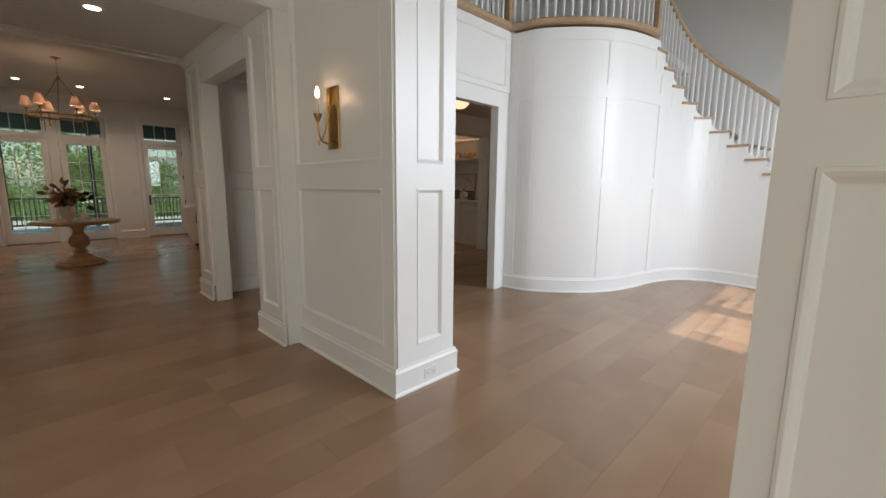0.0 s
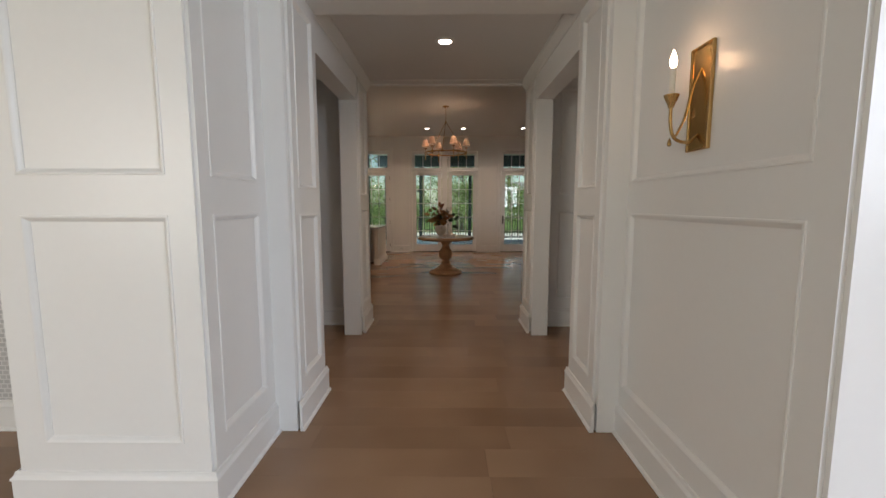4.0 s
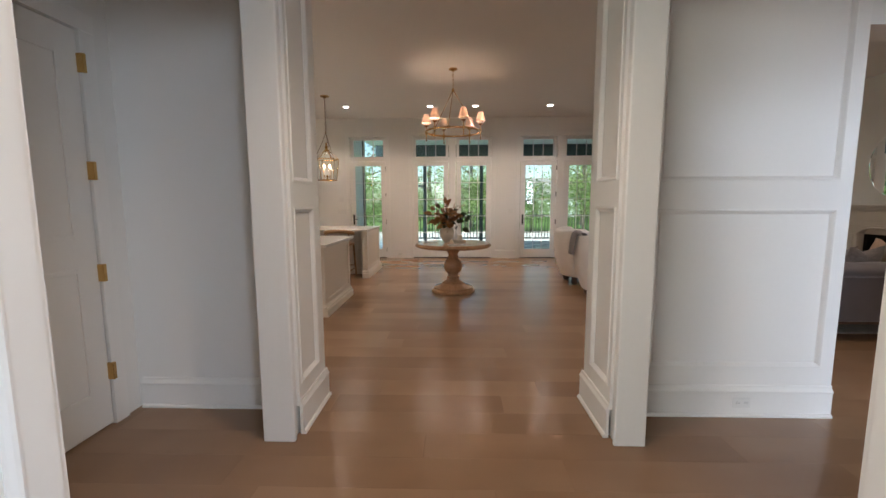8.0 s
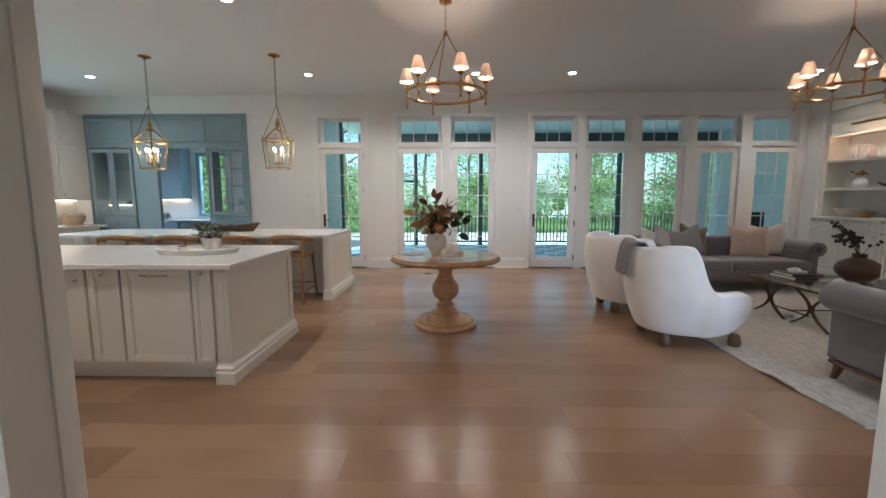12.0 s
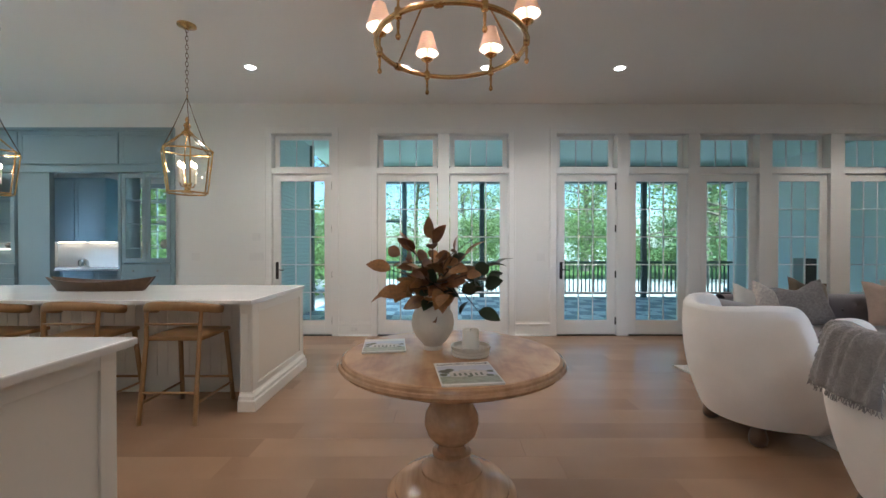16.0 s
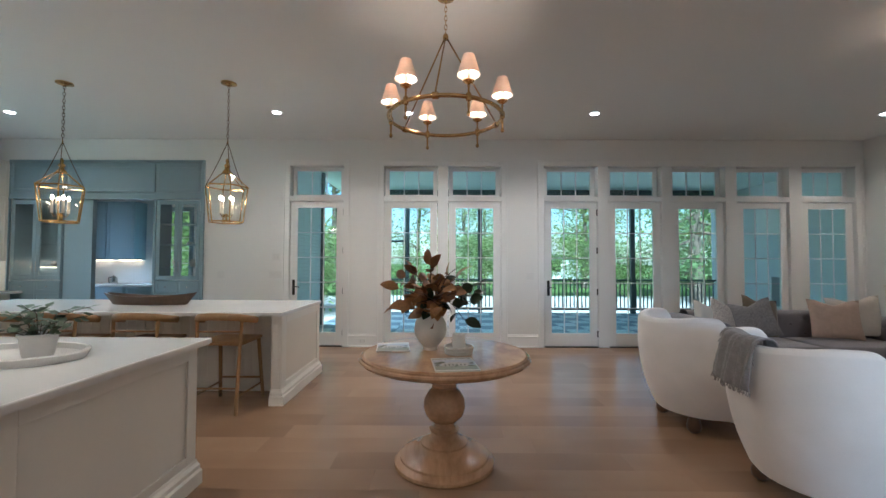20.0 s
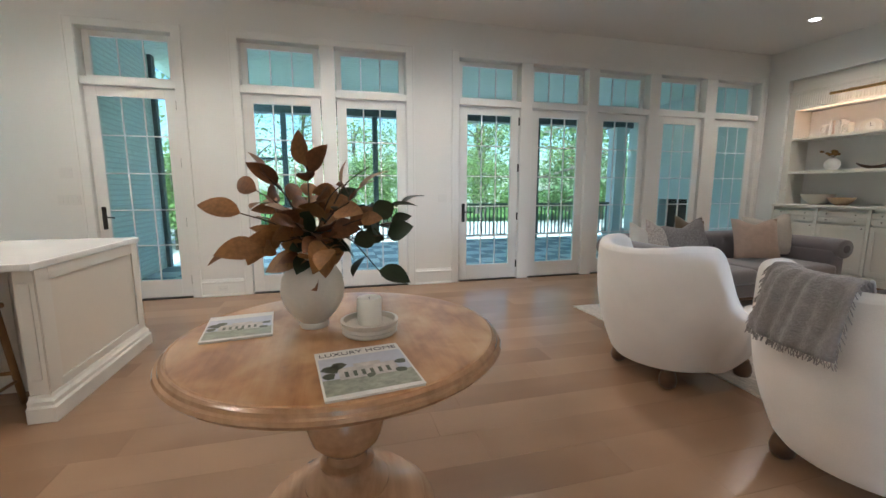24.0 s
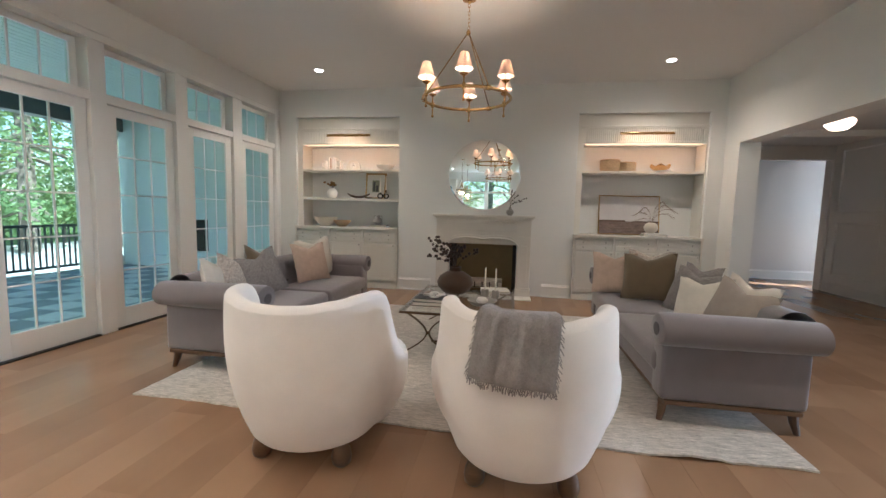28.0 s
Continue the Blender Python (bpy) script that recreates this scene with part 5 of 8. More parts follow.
def counter_stool(y):
    s = thing("counter_stool", "oak counter stool with a curved open backrest", "stool", (-11.05, y, 0), 0, "stools at the island")
    # faces -x
    part("seat", moved(tubebox(0.44, 0.45, 0.035, 0.012), pose(-0.02, 0, 0.625)), STOOLWOOD, s, "", True)
    part("backrest", tube(spline([(-0.02, -0.265, 0.845), (0.12, -0.262, 0.868), (0.215, -0.17, 0.895), (0.245, 0, 0.905), (0.215, 0.17, 0.895), (0.12, 0.262, 0.868), (-0.02, 0.265, 0.845)], 6), 0.016, 8, flat=2.2), STOOLWOOD, s, "", True)
    for sy in (-1, 1):
        part("leg", tube([(0.275, sy * 0.215, 0), (0.20, sy * 0.205, 0.62), (0.185, sy * 0.215, 0.88)], 0.019, 8, taper=0.8), STOOLWOOD, s, "", True)
        part("leg", tube([(-0.27, sy * 0.225, 0), (-0.20, sy * 0.20, 0.63)], 0.018, 8, taper=1.1), STOOLWOOD, s, "", True)
        part("stretcher", tube([(0.258, sy * 0.212, 0.16), (-0.25, sy * 0.219, 0.16)], 0.010, 6), STOOLWOOD, s, "", True)
    part("stretcher", tube([(-0.25, -0.219, 0.21), (-0.25, 0.219, 0.21)], 0.011, 6), STOOLWOOD, s, "", True)
    part("stretcher", tube([(0.25, -0.21, 0.24), (0.25, 0.21, 0.24)], 0.010, 6), STOOLWOOD, s, "", True)
    part("back_brace", tube(spline([(0.21, -0.2, 0.76), (0.235, 0, 0.765), (0.21, 0.2, 0.76)], 4), 0.010, 6), STOOLWOOD, s, "", True)


for y in (-1.21, -2.01, -2.80, -3.60):
    counter_stool(y)

# dough bowl, tray, pot and candle on the islands
db = thing("dough_bowl", "long dark wooden dough bowl on a white worktop", "bowl", (-11.75, -2.52, 0.92))
bm = bmesh.new()
rings = []
for k in range(13):
    t = -1 + 2 * k / 12
    w = 0.15 * math.sqrt(max(0.02, 1 - t * t * 0.96))
    y, lift = t * 0.53, 0.045 * t * t
    rings.append([bm.verts.new((math.cos(a) * w * f, y * g, lift * (z > 0.04) + z)) for a, f, z, g in ((math.pi, 0.55, 0.0, 0.8), (math.pi, 1.0, 0.095, 1), (math.pi, 0.88, 0.095, 0.97), (math.pi, 0.4, 0.025, 0.8), (0, 0.4, 0.025, 0.8), (0, 0.88, 0.095, 0.97), (0, 1.0, 0.095, 1), (0, 0.55, 0.0, 0.8))])
for a, b in zip(rings, rings[1:]):
    for k in range(8):
        bm.faces.new((a[k], a[(k + 1) % 8], b[(k + 1) % 8], b[k]))
bm.faces.new(rings[0])
bm.faces.new(rings[-1][::-1])
part("bowl", bm, DARKWOOD, db, "", True)
tr = thing("serving_tray", "oval white ceramic tray on the small island", "tray", (-9.06, -1.28, 0.92))
bm = lathe([(0, 0.008), (0.20, 0.008), (0.215, 0.016), (0.222, 0.044), (0.232, 0.047), (0.238, 0.040), (0.222, 0.0), (0, 0.0)], 40)
bmesh.ops.scale(bm, vec=(1.0, 1.5, 1), verts=bm.verts)
part("tray", bm, WHITECER, tr, "", True)
pt = thing("potted_plant", "small white pot with grey-green leaves standing on a tray", "plant", (-9.10, -1.18, 0.927))
part("pot", lathe([(0, 0), (0.060, 0), (0.064, 0.01), (0.078, 0.105), (0.084, 0.108), (0.084, 0.122), (0.072, 0.122), (0.066, 0.10), (0, 0.095)], 24), WHITECER, pt, "", True)
rng = random.Random(11)


def small_leaf(L, w):
    bm = bmesh.new()
    a = [bm.verts.new((0, 0, 0)), bm.verts.new((L * 0.4, w, L * 0.05)), bm.verts.new((L, 0, -L * 0.08)), bm.verts.new((L * 0.4, -w, L * 0.05)), bm.verts.new((L * 0.45, 0, 0.0))]
    for f in ((0, 4, 1), (1, 4, 2), (2, 4, 3), (3, 4, 0)):
        bm.faces.new([a[i] for i in f])
    return bm


def stem_point(a, r, h):
    return Vector((r * math.cos(a), r * math.sin(a), h))


EUCALEAF = [finish(small_leaf(0.058, 0.024), "leaf", EUCA, True), finish(small_leaf(0.046, 0.021), "leaf", EUCA, True)]
for k in range(15):
    a = 2 * math.pi * k / 15 + rng.uniform(-0.2, 0.2)
    r, h = rng.uniform(0.07, 0.21), rng.uniform(0.15, 0.25)
    pts = spline([(0.01 * math.cos(a), 0.01 * math.sin(a), 0.09), stem_point(a, r * 0.55, h * 0.9), stem_point(a, r, h)], 4)
    part("stem", tube(pts, 0.0018, 4), TWIG, pt)
    for j in range(2, 9):
        q = pts[min(j, len(pts) - 1)]
        part("leaf", None, None, pt, at=Matrix.Translation(q) @ Euler((rng.uniform(-0.8, 0.8), rng.uniform(-0.6, 0.6), rng.uniform(0, 6.28))).to_matrix().to_4x4(), me=rng.choice(EUCALEAF))
jc = thing("jar_candle", "squat grey lidded candle jar on a tray", "candle", (-9.02, -1.40, 0.927))
part("jar", lathe([(0, 0), (0.036, 0), (0.04, 0.006), (0.04, 0.045), (0.03, 0.05), (0, 0.05)], 20), WHITECER, jc, "", True)
part("lid", lathe([(0.036, 0.05), (0.036, 0.058), (0.012, 0.06), (0.012, 0.068), (0, 0.068)], 20), GREYPOT, jc, "grey lid", True)

# tall cupboards on the back wall
tc = thing("tall_cupboard", "tall cream cupboard with moulded plinth beside the hall opening", "cupboard")
part("body", B(-6.87, XB, -1.50, -0.40, 0.0, 3.10), CABINET, tc)
part("plinth", sweep([(XB, -0.40, 0), (-6.87, -0.40, 0), (-6.87, -1.5, 0)][::-1], PLINTH), CABINET, tc)
part("side_frame", boxes([(-6.87, -6.79, -0.40, -0.388, 0.15, 3.1), (-6.50, -6.42, -0.40, -0.388, 0.15, 3.1), (-6.79, -6.50, -0.40, -0.388, 2.20, 2.30)], 0.002), CABINET, tc)
for z0, z1 in ((0.18, 2.22), (2.28, 3.06)):
    shaker(tc, "cabinet_door", -6.87, -1.48, -0.96, z0, z1, CABINET, [(-1.0, 1.1 if z0 < 1 else 2.34)], -1)
    shaker(tc, "cabinet_door", -6.87, -0.94, -0.42, z0, z1, CABINET, [(-0.90, 1.1 if z0 < 1 else 2.34)], -1)

# run of base units below the kitchen window
for k in range(6):
    x0 = -13.7 + 1.2 * k
    u = thing("base_cabinet", "cream base cabinet below the kitchen window", "cabinet", group="kitchen base cabinets")
    part("body", B(x0, x0 + 1.19, YK, YK + 0.58, 0.1, 0.878), CABINET, u)
    part("toe_kick", B(x0, x0 + 1.19, YK, YK + 0.52, 0.0, 0.1), CABINET, u)
    for a, b in ((x0 + 0.01, x0 + 0.585), (x0 + 0.605, x0 + 1.18)):
        part("cabinet_door", B(a, b, YK + 0.58, YK + 0.6, 0.12, 0.86, bevel=0.003), CABINET, u)
countertop("countertop", -13.86, -6.5, YK + 0.002, YK + 0.63, "white quartz worktop below the kitchen window")

# wall cabinets in the kitchen corner, with a strip light and a basket below
for x0, x1 in ((-13.84, -13.22), (-13.20, -12.58)):
    u = thing("wall_cabinet", "cream kitchen wall cabinet with a framed door", "cabinet", group="kitchen wall cabinets")
    part("body", B(x0, x1, YK, YK + 0.34, 1.42, 3.12), CABINET, u)
    for z0, z1 in ((1.44, 2.46), (2.50, 3.08)):
        d = part("cabinet_door", B(x0 + 0.004, x1 - 0.004, YK + 0.34, YK + 0.352, z0, z1), CABINET, u)
        part("door_frame", boxes([(x0 + 0.004, x0 + 0.06, YK + 0.352, YK + 0.362, z0, z1), (x1 - 0.06, x1 - 0.004, YK + 0.352, YK + 0.362, z0, z1), (x0 + 0.06, x1 - 0.06, YK + 0.352, YK + 0.362, z0, z0 + 0.06), (x0 + 0.06, x1 - 0.06, YK + 0.352, YK + 0.362, z1 - 0.06, z1)], 0.002), CABINET, d)
        part("knob", ball(0.013, (x1 - 0.03, YK + 0.376, z0 + 0.09), u=8, v=6), NICKEL, d, "nickel knob", True)
    part("light_strip", B(x0 + 0.05, x1 - 0.05, YK + 0.04, YK + 0.08, 1.406, 1.42), UNDERCAB, u, "warm light strip under the cabinet")
kb = thing("bread_basket", "oval woven straw basket on the kitchen worktop", "basket", (-13.42, YK + 0.33, 0.92))
part("weave", lathe([(0, 0), (0.13, 0), (0.17, 0.08), (0.19, 0.15), (0.195, 0.19), (0.182, 0.19), (0.175, 0.15), (0.15, 0.06), (0, 0.02)], 28), RATTAN, kb, "", True)
for q in (-1, 1):
    part("handle", tube(spline([(q * 0.188, -0.05, 0.18), (q * 0.195, -0.03, 0.225), (q * 0.195, 0.03, 0.225), (q * 0.188, 0.05, 0.18)], 4), 0.008, 6), RATTAN, kb, "", True)

# blue pantry front, set in the garden wall
pf = thing("pantry_front", "blue-grey panelled surround with glass cabinets beside an open way", "cabinet")
part("top_panel", B(XF - 0.14, XF + 0.012, -6.48, -3.21, 2.56, 3.11), BLUE, pf)
for y0, y1 in ((-6.46, -5.52), (-5.50, -4.00), (-3.98, -3.23)):
    shaker(pf, "upper_panel", XF + 0.012, y0, y1, 2.60, 3.08, BLUE)
part("edge_trim", boxes([(XF, XF + 0.04, -6.50, -6.48, 0, 3.15), (XF, XF + 0.04, -3.21, -3.16, 0, 3.15), (XF, XF + 0.04, -6.48, -3.21, 3.11, 3.15), (XF - 0.1, XF + 0.03, -6.48, -3.21, 2.48, 2.56)], 0.003), BLUE, pf)
part("reveal_panel", B(XF - 0.09, XF - 0.005, -5.56, -5.08, 0.0, 2.48), BLUE, pf, "flat blue-grey pocket panel")
part("reveal_panel", B(XF - 0.36, XF - 0.005, -4.04, -4.0, 0.0, 2.48), BLUE, pf)


def glass_cupboard(y0, y1, back):
    c = thing("glass_cupboard", "blue-grey cupboard with two tall glass doors and drawers", "cupboard", group="pantry glass cupboards")
    xb = XF - 0.34
    part("base", B(xb, XF, y0, y1, 0.0, 1.09), BLUE, c)
    part("side", B(xb, XF, y0, y0 + 0.02, 1.09, 2.48), BLUE, c)
    part("side", B(xb, XF, y1 - 0.02, y1, 1.09, 2.48), BLUE, c)
    if back:
        part("light_strip", B(xb + 0.05, xb + 0.08, y0 + 0.06, y1 - 0.06, 1.308, 1.319), UNDERCAB, c, "warm light strip under a shelf")
        part("back", B(xb, xb + 0.012, y0 + 0.02, y1 - 0.02, 1.09, 2.48), BLUE, c)
    for z in (1.32, 1.70, 2.06):
        part("shelf", B(xb + 0.015, XF - 0.03, y0 + 0.02, y1 - 0.02, z, z + 0.012), CLEAR if back else BLUE, c)
    ym = (y0 + y1) / 2
    for a, b, h in ((y0 + 0.004, ym - 0.002, 1), (ym + 0.002, y1 - 0.004, -1)):
        d = part("glass_door", boxes([(XF, XF + 0.022, a, a + 0.06, 1.11, 2.46), (XF, XF + 0.022, b - 0.06, b, 1.11, 2.46), (XF, XF + 0.022, a + 0.06, b - 0.06, 1.11, 1.18), (XF, XF + 0.022, a + 0.06, b - 0.06, 2.39, 2.46)], 0.002), BLUE, c)
        part("pane", B(XF + 0.008, XF + 0.012, a + 0.06, b - 0.06, 1.18, 2.39), CLEAR, d)
        hy = b - 0.03 if h > 0 else a + 0.03
        part("pull", tube([(XF + 0.022, hy, 1.24), (XF + 0.045, hy, 1.25), (XF + 0.045, hy, 1.42), (XF + 0.022, hy, 1.43)], 0.005, 6), NICKEL, d, "nickel pull")
        for za, zb in ((0.90, 1.075), (0.14, 0.875)):
            w = part("drawer" if za > 0.5 else "cabinet_door", B(XF, XF + 0.02, a, b, za, zb, bevel=0.002), BLUE, c)
            part("drawer_frame", boxes([(XF + 0.02, XF + 0.026, a, a + 0.045, za, zb), (XF + 0.02, XF + 0.026, b - 0.045, b, za, zb), (XF + 0.02, XF + 0.026, a + 0.045, b - 0.045, za, za + 0.04), (XF + 0.02, XF + 0.026, a + 0.045, b - 0.045, zb - 0.04, zb)]), BLUE, w)
            part("knob", ball(0.013, (XF + 0.04, (a + b) / 2, zb - 0.085), u=8, v=6), NICKEL, w, "nickel knob", True)
    return c


glass_cupboard(-6.45, -5.58, True)
glass_cupboard(-3.97, -3.225, False)
for y, z, r, h in ((-6.2, 1.712, 0.06, 0.10), (-5.85, 1.332, 0.07, 0.09), (-6.15, 2.072, 0.05, 0.12), (-3.75, 1.332, 0.055, 0.16), (-3.45, 1.332, 0.06, 0.13), (-3.5, 1.712, 0.07, 0.05), (-3.75, 2.072, 0.05, 0.1)):
    v = thing("pottery_jar", "small pale pottery jar on a cupboard shelf", "jar", (XF - 0.17, y, z), group="pottery in the pantry cupboards")
    part("body", lathe([(0, 0), (r * 0.6, 0), (r, h * 0.5), (r * 0.55, h * 0.9), (r * 0.65, h), (r * 0.5, h), (r * 0.4, h * 0.85), (0, h * 0.8)], 16), rng.choice([WHITECER, GREYPOT, CERAMIC]), v, "", True)

# scullery beyond
SX = -16.30
solid("wall_scullery", boxes([(SX - 0.15, SX, -7.4, -5.72, -0.02, 3.0), (SX - 0.15, SX, -4.9, -2.9, -0.02, 3.0), (SX - 0.15, SX, -5.72, -4.9, -0.02, 1.05), (SX - 0.15, SX, -5.72, -4.9, 2.62, 3.0), (SX, XF - 0.2, -7.4, -7.25, -0.02, 3.0), (SX, XF - 0.2, -3.05, -2.9, -0.02, 3.0)]), PAINT, "white scullery walls", "wall")
solid("ceiling_scullery", B(SX - 0.15, XF - 0.2, -7.4, -2.9, 3.0, 3.1), CEIL, "white scullery ceiling", "ceiling")
solid("floor_scullery", B(SX, XF - 0.2, -7.3, -3.0, -0.2, -0.001), OAKREST, "oak scullery floor", "floor")
sw = thing("window_scullery", "white scullery window with small panes", "window", kind="structure")
part("window_frame", boxes([(SX - 0.1, SX + 0.02, -5.77, -5.68, 1.0, 2.67), (SX - 0.1, SX + 0.02, -4.94, -4.85, 1.0, 2.67), (SX - 0.1, SX + 0.019, -5.68, -4.94, 1.0, 1.08), (SX - 0.1, SX + 0.019, -5.68, -4.94, 2.58, 2.67)]), BLUE, sw)
part("pane", B(SX - 0.06, SX - 0.055, -5.68, -4.94, 1.08, 2.58), GLASS, sw)
for k in (1, 2):
    part("glazing_bar", B(SX - 0.075, SX - 0.05, -5.68 + 0.247 * k - 0.01, -5.68 + 0.247 * k + 0.01, 1.08, 2.58), TRIM, sw)
for k in range(1, 5):
    part("glazing_bar", B(SX - 0.074, SX - 0.051, -5.68, -4.94, 1.08 + 0.3 * k - 0.01, 1.08 + 0.3 * k + 0.01), TRIM, sw)
sc = thing("scullery_base_cabinet", "blue base cabinets of the scullery", "cabinet")
part("body", B(SX, SX + 0.6, -7.25, -3.06, 0.0, 0.878), BLUE, sc)
part("body", B(SX + 0.6, -14.6, -7.25, -6.65, 0.0, 0.878), BLUE, sc)
for k in range(5):
    shaker(sc, "cabinet_door", SX + 0.6, -6.6 + 0.68 * k, -5.96 + 0.68 * k, 0.12, 0.86, BLUE)
countertop("countertop", SX + 0.001, SX + 0.64, -7.24, -3.07, "white worktop in the scullery")
for y0, y1 in ((-7.2, -6.58), (-6.56, -5.94)):
    su = thing("wall_cabinet", "blue-grey wall cabinet in the scullery", "cabinet", group="scullery wall cabinets")
    part("body", B(SX, SX + 0.33, y0, y1, 1.45, 2.75), BLUE, su)
    shaker(su, "cabinet_door", SX + 0.33, y0 + 0.003, y1 - 0.003, 1.47, 2.72, BLUE)
    part("light_strip", B(SX + 0.05, SX + 0.09, y0 + 0.05, y1 - 0.05, 1.436, 1.45), UNDERCAB, su, "warm light strip under the cabinet")
kt = thing("kettle", "small steel kettle on a dark board", "kettle", (SX + 0.28, -6.45, 0.92))
part("body", lathe([(0, 0), (0.075, 0), (0.085, 0.02), (0.075, 0.13), (0.045, 0.17), (0.012, 0.175), (0.012, 0.19), (0, 0.195)], 20), NICKEL, kt, "", True)
part("handle", tube(spline([(0.06, 0, 0.14), (0.12, 0, 0.15), (0.125, 0, 0.06), (0.08, 0, 0.03)], 4), 0.008, 6), BLACKIRON, kt, "", True)

# ---- round table and what stands on it ----
TX, TY, TZ = -9.92, 0.935, 0.785
tb = thing("pedestal_table", "round pale wooden table on a turned pedestal", "table", (TX, TY, 0), 0)
part("base", lathe([(0, 0), (0.34, 0), (0.352, 0.012), (0.352, 0.034), (0.338, 0.048), (0.312, 0.055), (0.312, 0.072), (0.30, 0.082), (0.25, 0.096), (0.20, 0.118), (0.165, 0.142), (0.165, 0.156), (0.15, 0.164), (0.115, 0.182), (0.095, 0.205), (0.088, 0.225), (0.105, 0.232), (0.108, 0.243), (0.098, 0.252), (0, 0.252)], 56), TABLEWOOD, tb, "", True)
part("column", lathe([(0, 0.24), (0.085, 0.24), (0.072, 0.27), (0.078, 0.30), (0.10, 0.305), (0.135, 0.345), (0.150, 0.40), (0.145, 0.45), (0.115, 0.505), (0.085, 0.53), (0.092, 0.545), (0.078, 0.56), (0.072, 0.60), (0.10, 0.655), (0.17, 0.69), (0.22, 0.705), (0, 0.705)], 48), TABLEWOOD, tb, "", True)
part("apron", lathe([(0, 0.70), (0.36, 0.70), (0.36, 0.735), (0, 0.735)], 64), TABLEWOOD, tb)
part("rim", lathe([(0.30, 0.72), (0.55, 0.72), (0.575, 0.724), (0.588, 0.732), (0.593, 0.740), (0.600, 0.742), (0.607, 0.752), (0.602, 0.763), (0.592, 0.766), (0.589, 0.777), (0.580, 0.783), (0.30, 0.783)], 96), TABLEWOOD, tb, "pale limed moulded rim")
part("tabletop", lathe([(0, 0.76), (0.572, 0.783), (0.566, 0.7855), (0, 0.7855)], 96), TABLETOP, tb, "honey-brown mottled wooden top")

vs = thing("vase", "round cream stoneware vase on the table", "vase", (-9.99, 0.83, TZ))
part("body", lathe([(0, 0), (0.052, 0), (0.055, 0.012), (0.05, 0.022), (0.085, 0.06), (0.112, 0.105), (0.120, 0.15), (0.112, 0.20), (0.085, 0.245), (0.070, 0.257), (0, 0.24)], 40), CERAMIC, vs, "", True)
part("neck", lathe([(0.071, 0.2565), (0.056, 0.268), (0.048, 0.285), (0.055, 0.305), (0.048, 0.305), (0.040, 0.285), (0.04, 0.255)], 40), CERAMIC, vs, "", True)

br = thing("magnolia_branches", "dried magnolia branches with rust and dark green leaves in a vase", "branches", (-9.99, 0.83, TZ + 0.29))
rng = random.Random(4)


def big_leaf(L, w, material):
    bm = bmesh.new()
    n = 7
    rows = []
    for k in range(n + 1):
        t = k / n
        ww = w * math.sin(math.pi * min(1, t ** 0.85)) ** 0.8 * (1 - 0.12 * t) + 0.0005
        x, z = L * t, -0.10 * L * (2 * t - 1) ** 2 + 0.10 * L
        rows.append([bm.verts.new((x, -ww, z + 0.12 * ww)), bm.verts.new((x, 0, z - 0.06 * ww)), bm.verts.new((x, ww, z + 0.12 * ww))])
    for a, b in zip(rows, rows[1:]):
        bm.faces.new((a[0], a[1], b[1], b[0]))
        bm.faces.new((a[1], a[2], b[2], b[1]))
    return finish(bm, "leaf", material, True)


RUSTS = [big_leaf(0.135, 0.041, LEAFRUST), big_leaf(0.150, 0.045, LEAFAMBER), big_leaf(0.112, 0.037, LEAFAMBER)]
DARKS = [big_leaf(0.125, 0.046, LEAFDARK), big_leaf(0.105, 0.041, LEAFDARK)]
# stems by their tips: dx, dy, rise, share of dark leaves
STEMS = [(0.05, -0.24, 0.24, 0), (0.12, -0.21, 0.06, 0.1), (-0.05, -0.20, 0.36, 0), (0.08, -0.14, 0.42, 0), (0.0, -0.02, 0.50, 0.1), (0.16, -0.06, 0.20, 0), (0.20, 0.05, 0.06, 0.2), (0.05, 0.10, 0.40, 0.2),
         (-0.08, 0.16, 0.36, 0.5), (0.10, 0.20, 0.22, 0.4), (-0.06, 0.33, 0.28, 0.9), (-0.08, 0.29, 0.16, 0.8), (0.08, 0.22, -0.10, 0.8), (0.04, 0.26, 0.10, 0.8), (-0.16, -0.10, 0.30, 0.1), (-0.14, 0.05, 0.22, 0.4), (0.18, -0.16, 0.08, 0.2), (0.14, 0.12, 0.30, 0.1), (0.02, 0.20, 0.50, 0.0)]
for i, (dx, dy, dz, dark) in enumerate(STEMS):
    dx, dy, dz = dx * 0.95, dy * 1.04 + 0.02, dz * 0.66
    tip = Vector((dx, dy, dz))
    pts = spline([(0, 0, -0.12), (dx * 0.15, dy * 0.15, 0.05), (dx * 0.55, dy * 0.55, max(0.06, dz * 0.75)), tuple(tip)], 5)
    part("stem", tube(pts, 0.0045, 5, taper=0.5), TWIG, br)
    if i == 18:
        continue
    n = 8
    for k in range(n):
        q = pts[-1 - k * 2] if k else pts[-1]
        d = (pts[-1] - pts[-4]).normalized()
        out = (d * 0.55 + Vector((rng.uniform(-1, 1), rng.uniform(-1, 1), rng.uniform(-0.5, 0.7))) * (0.35 if k == 0 else 0.95)).normalized()
        quat = out.to_track_quat("X", "Z").to_matrix().to_4x4() @ Matrix.Rotation(rng.uniform(-1.3, 1.3), 4, "X")
        me = rng.choice(DARKS if rng.random() < dark else RUSTS)
        part("leaf", None, None, br, at=Matrix.Translation(q) @ quat @ Matrix.Scale(rng.uniform(0.8, 1.1), 4), me=me)

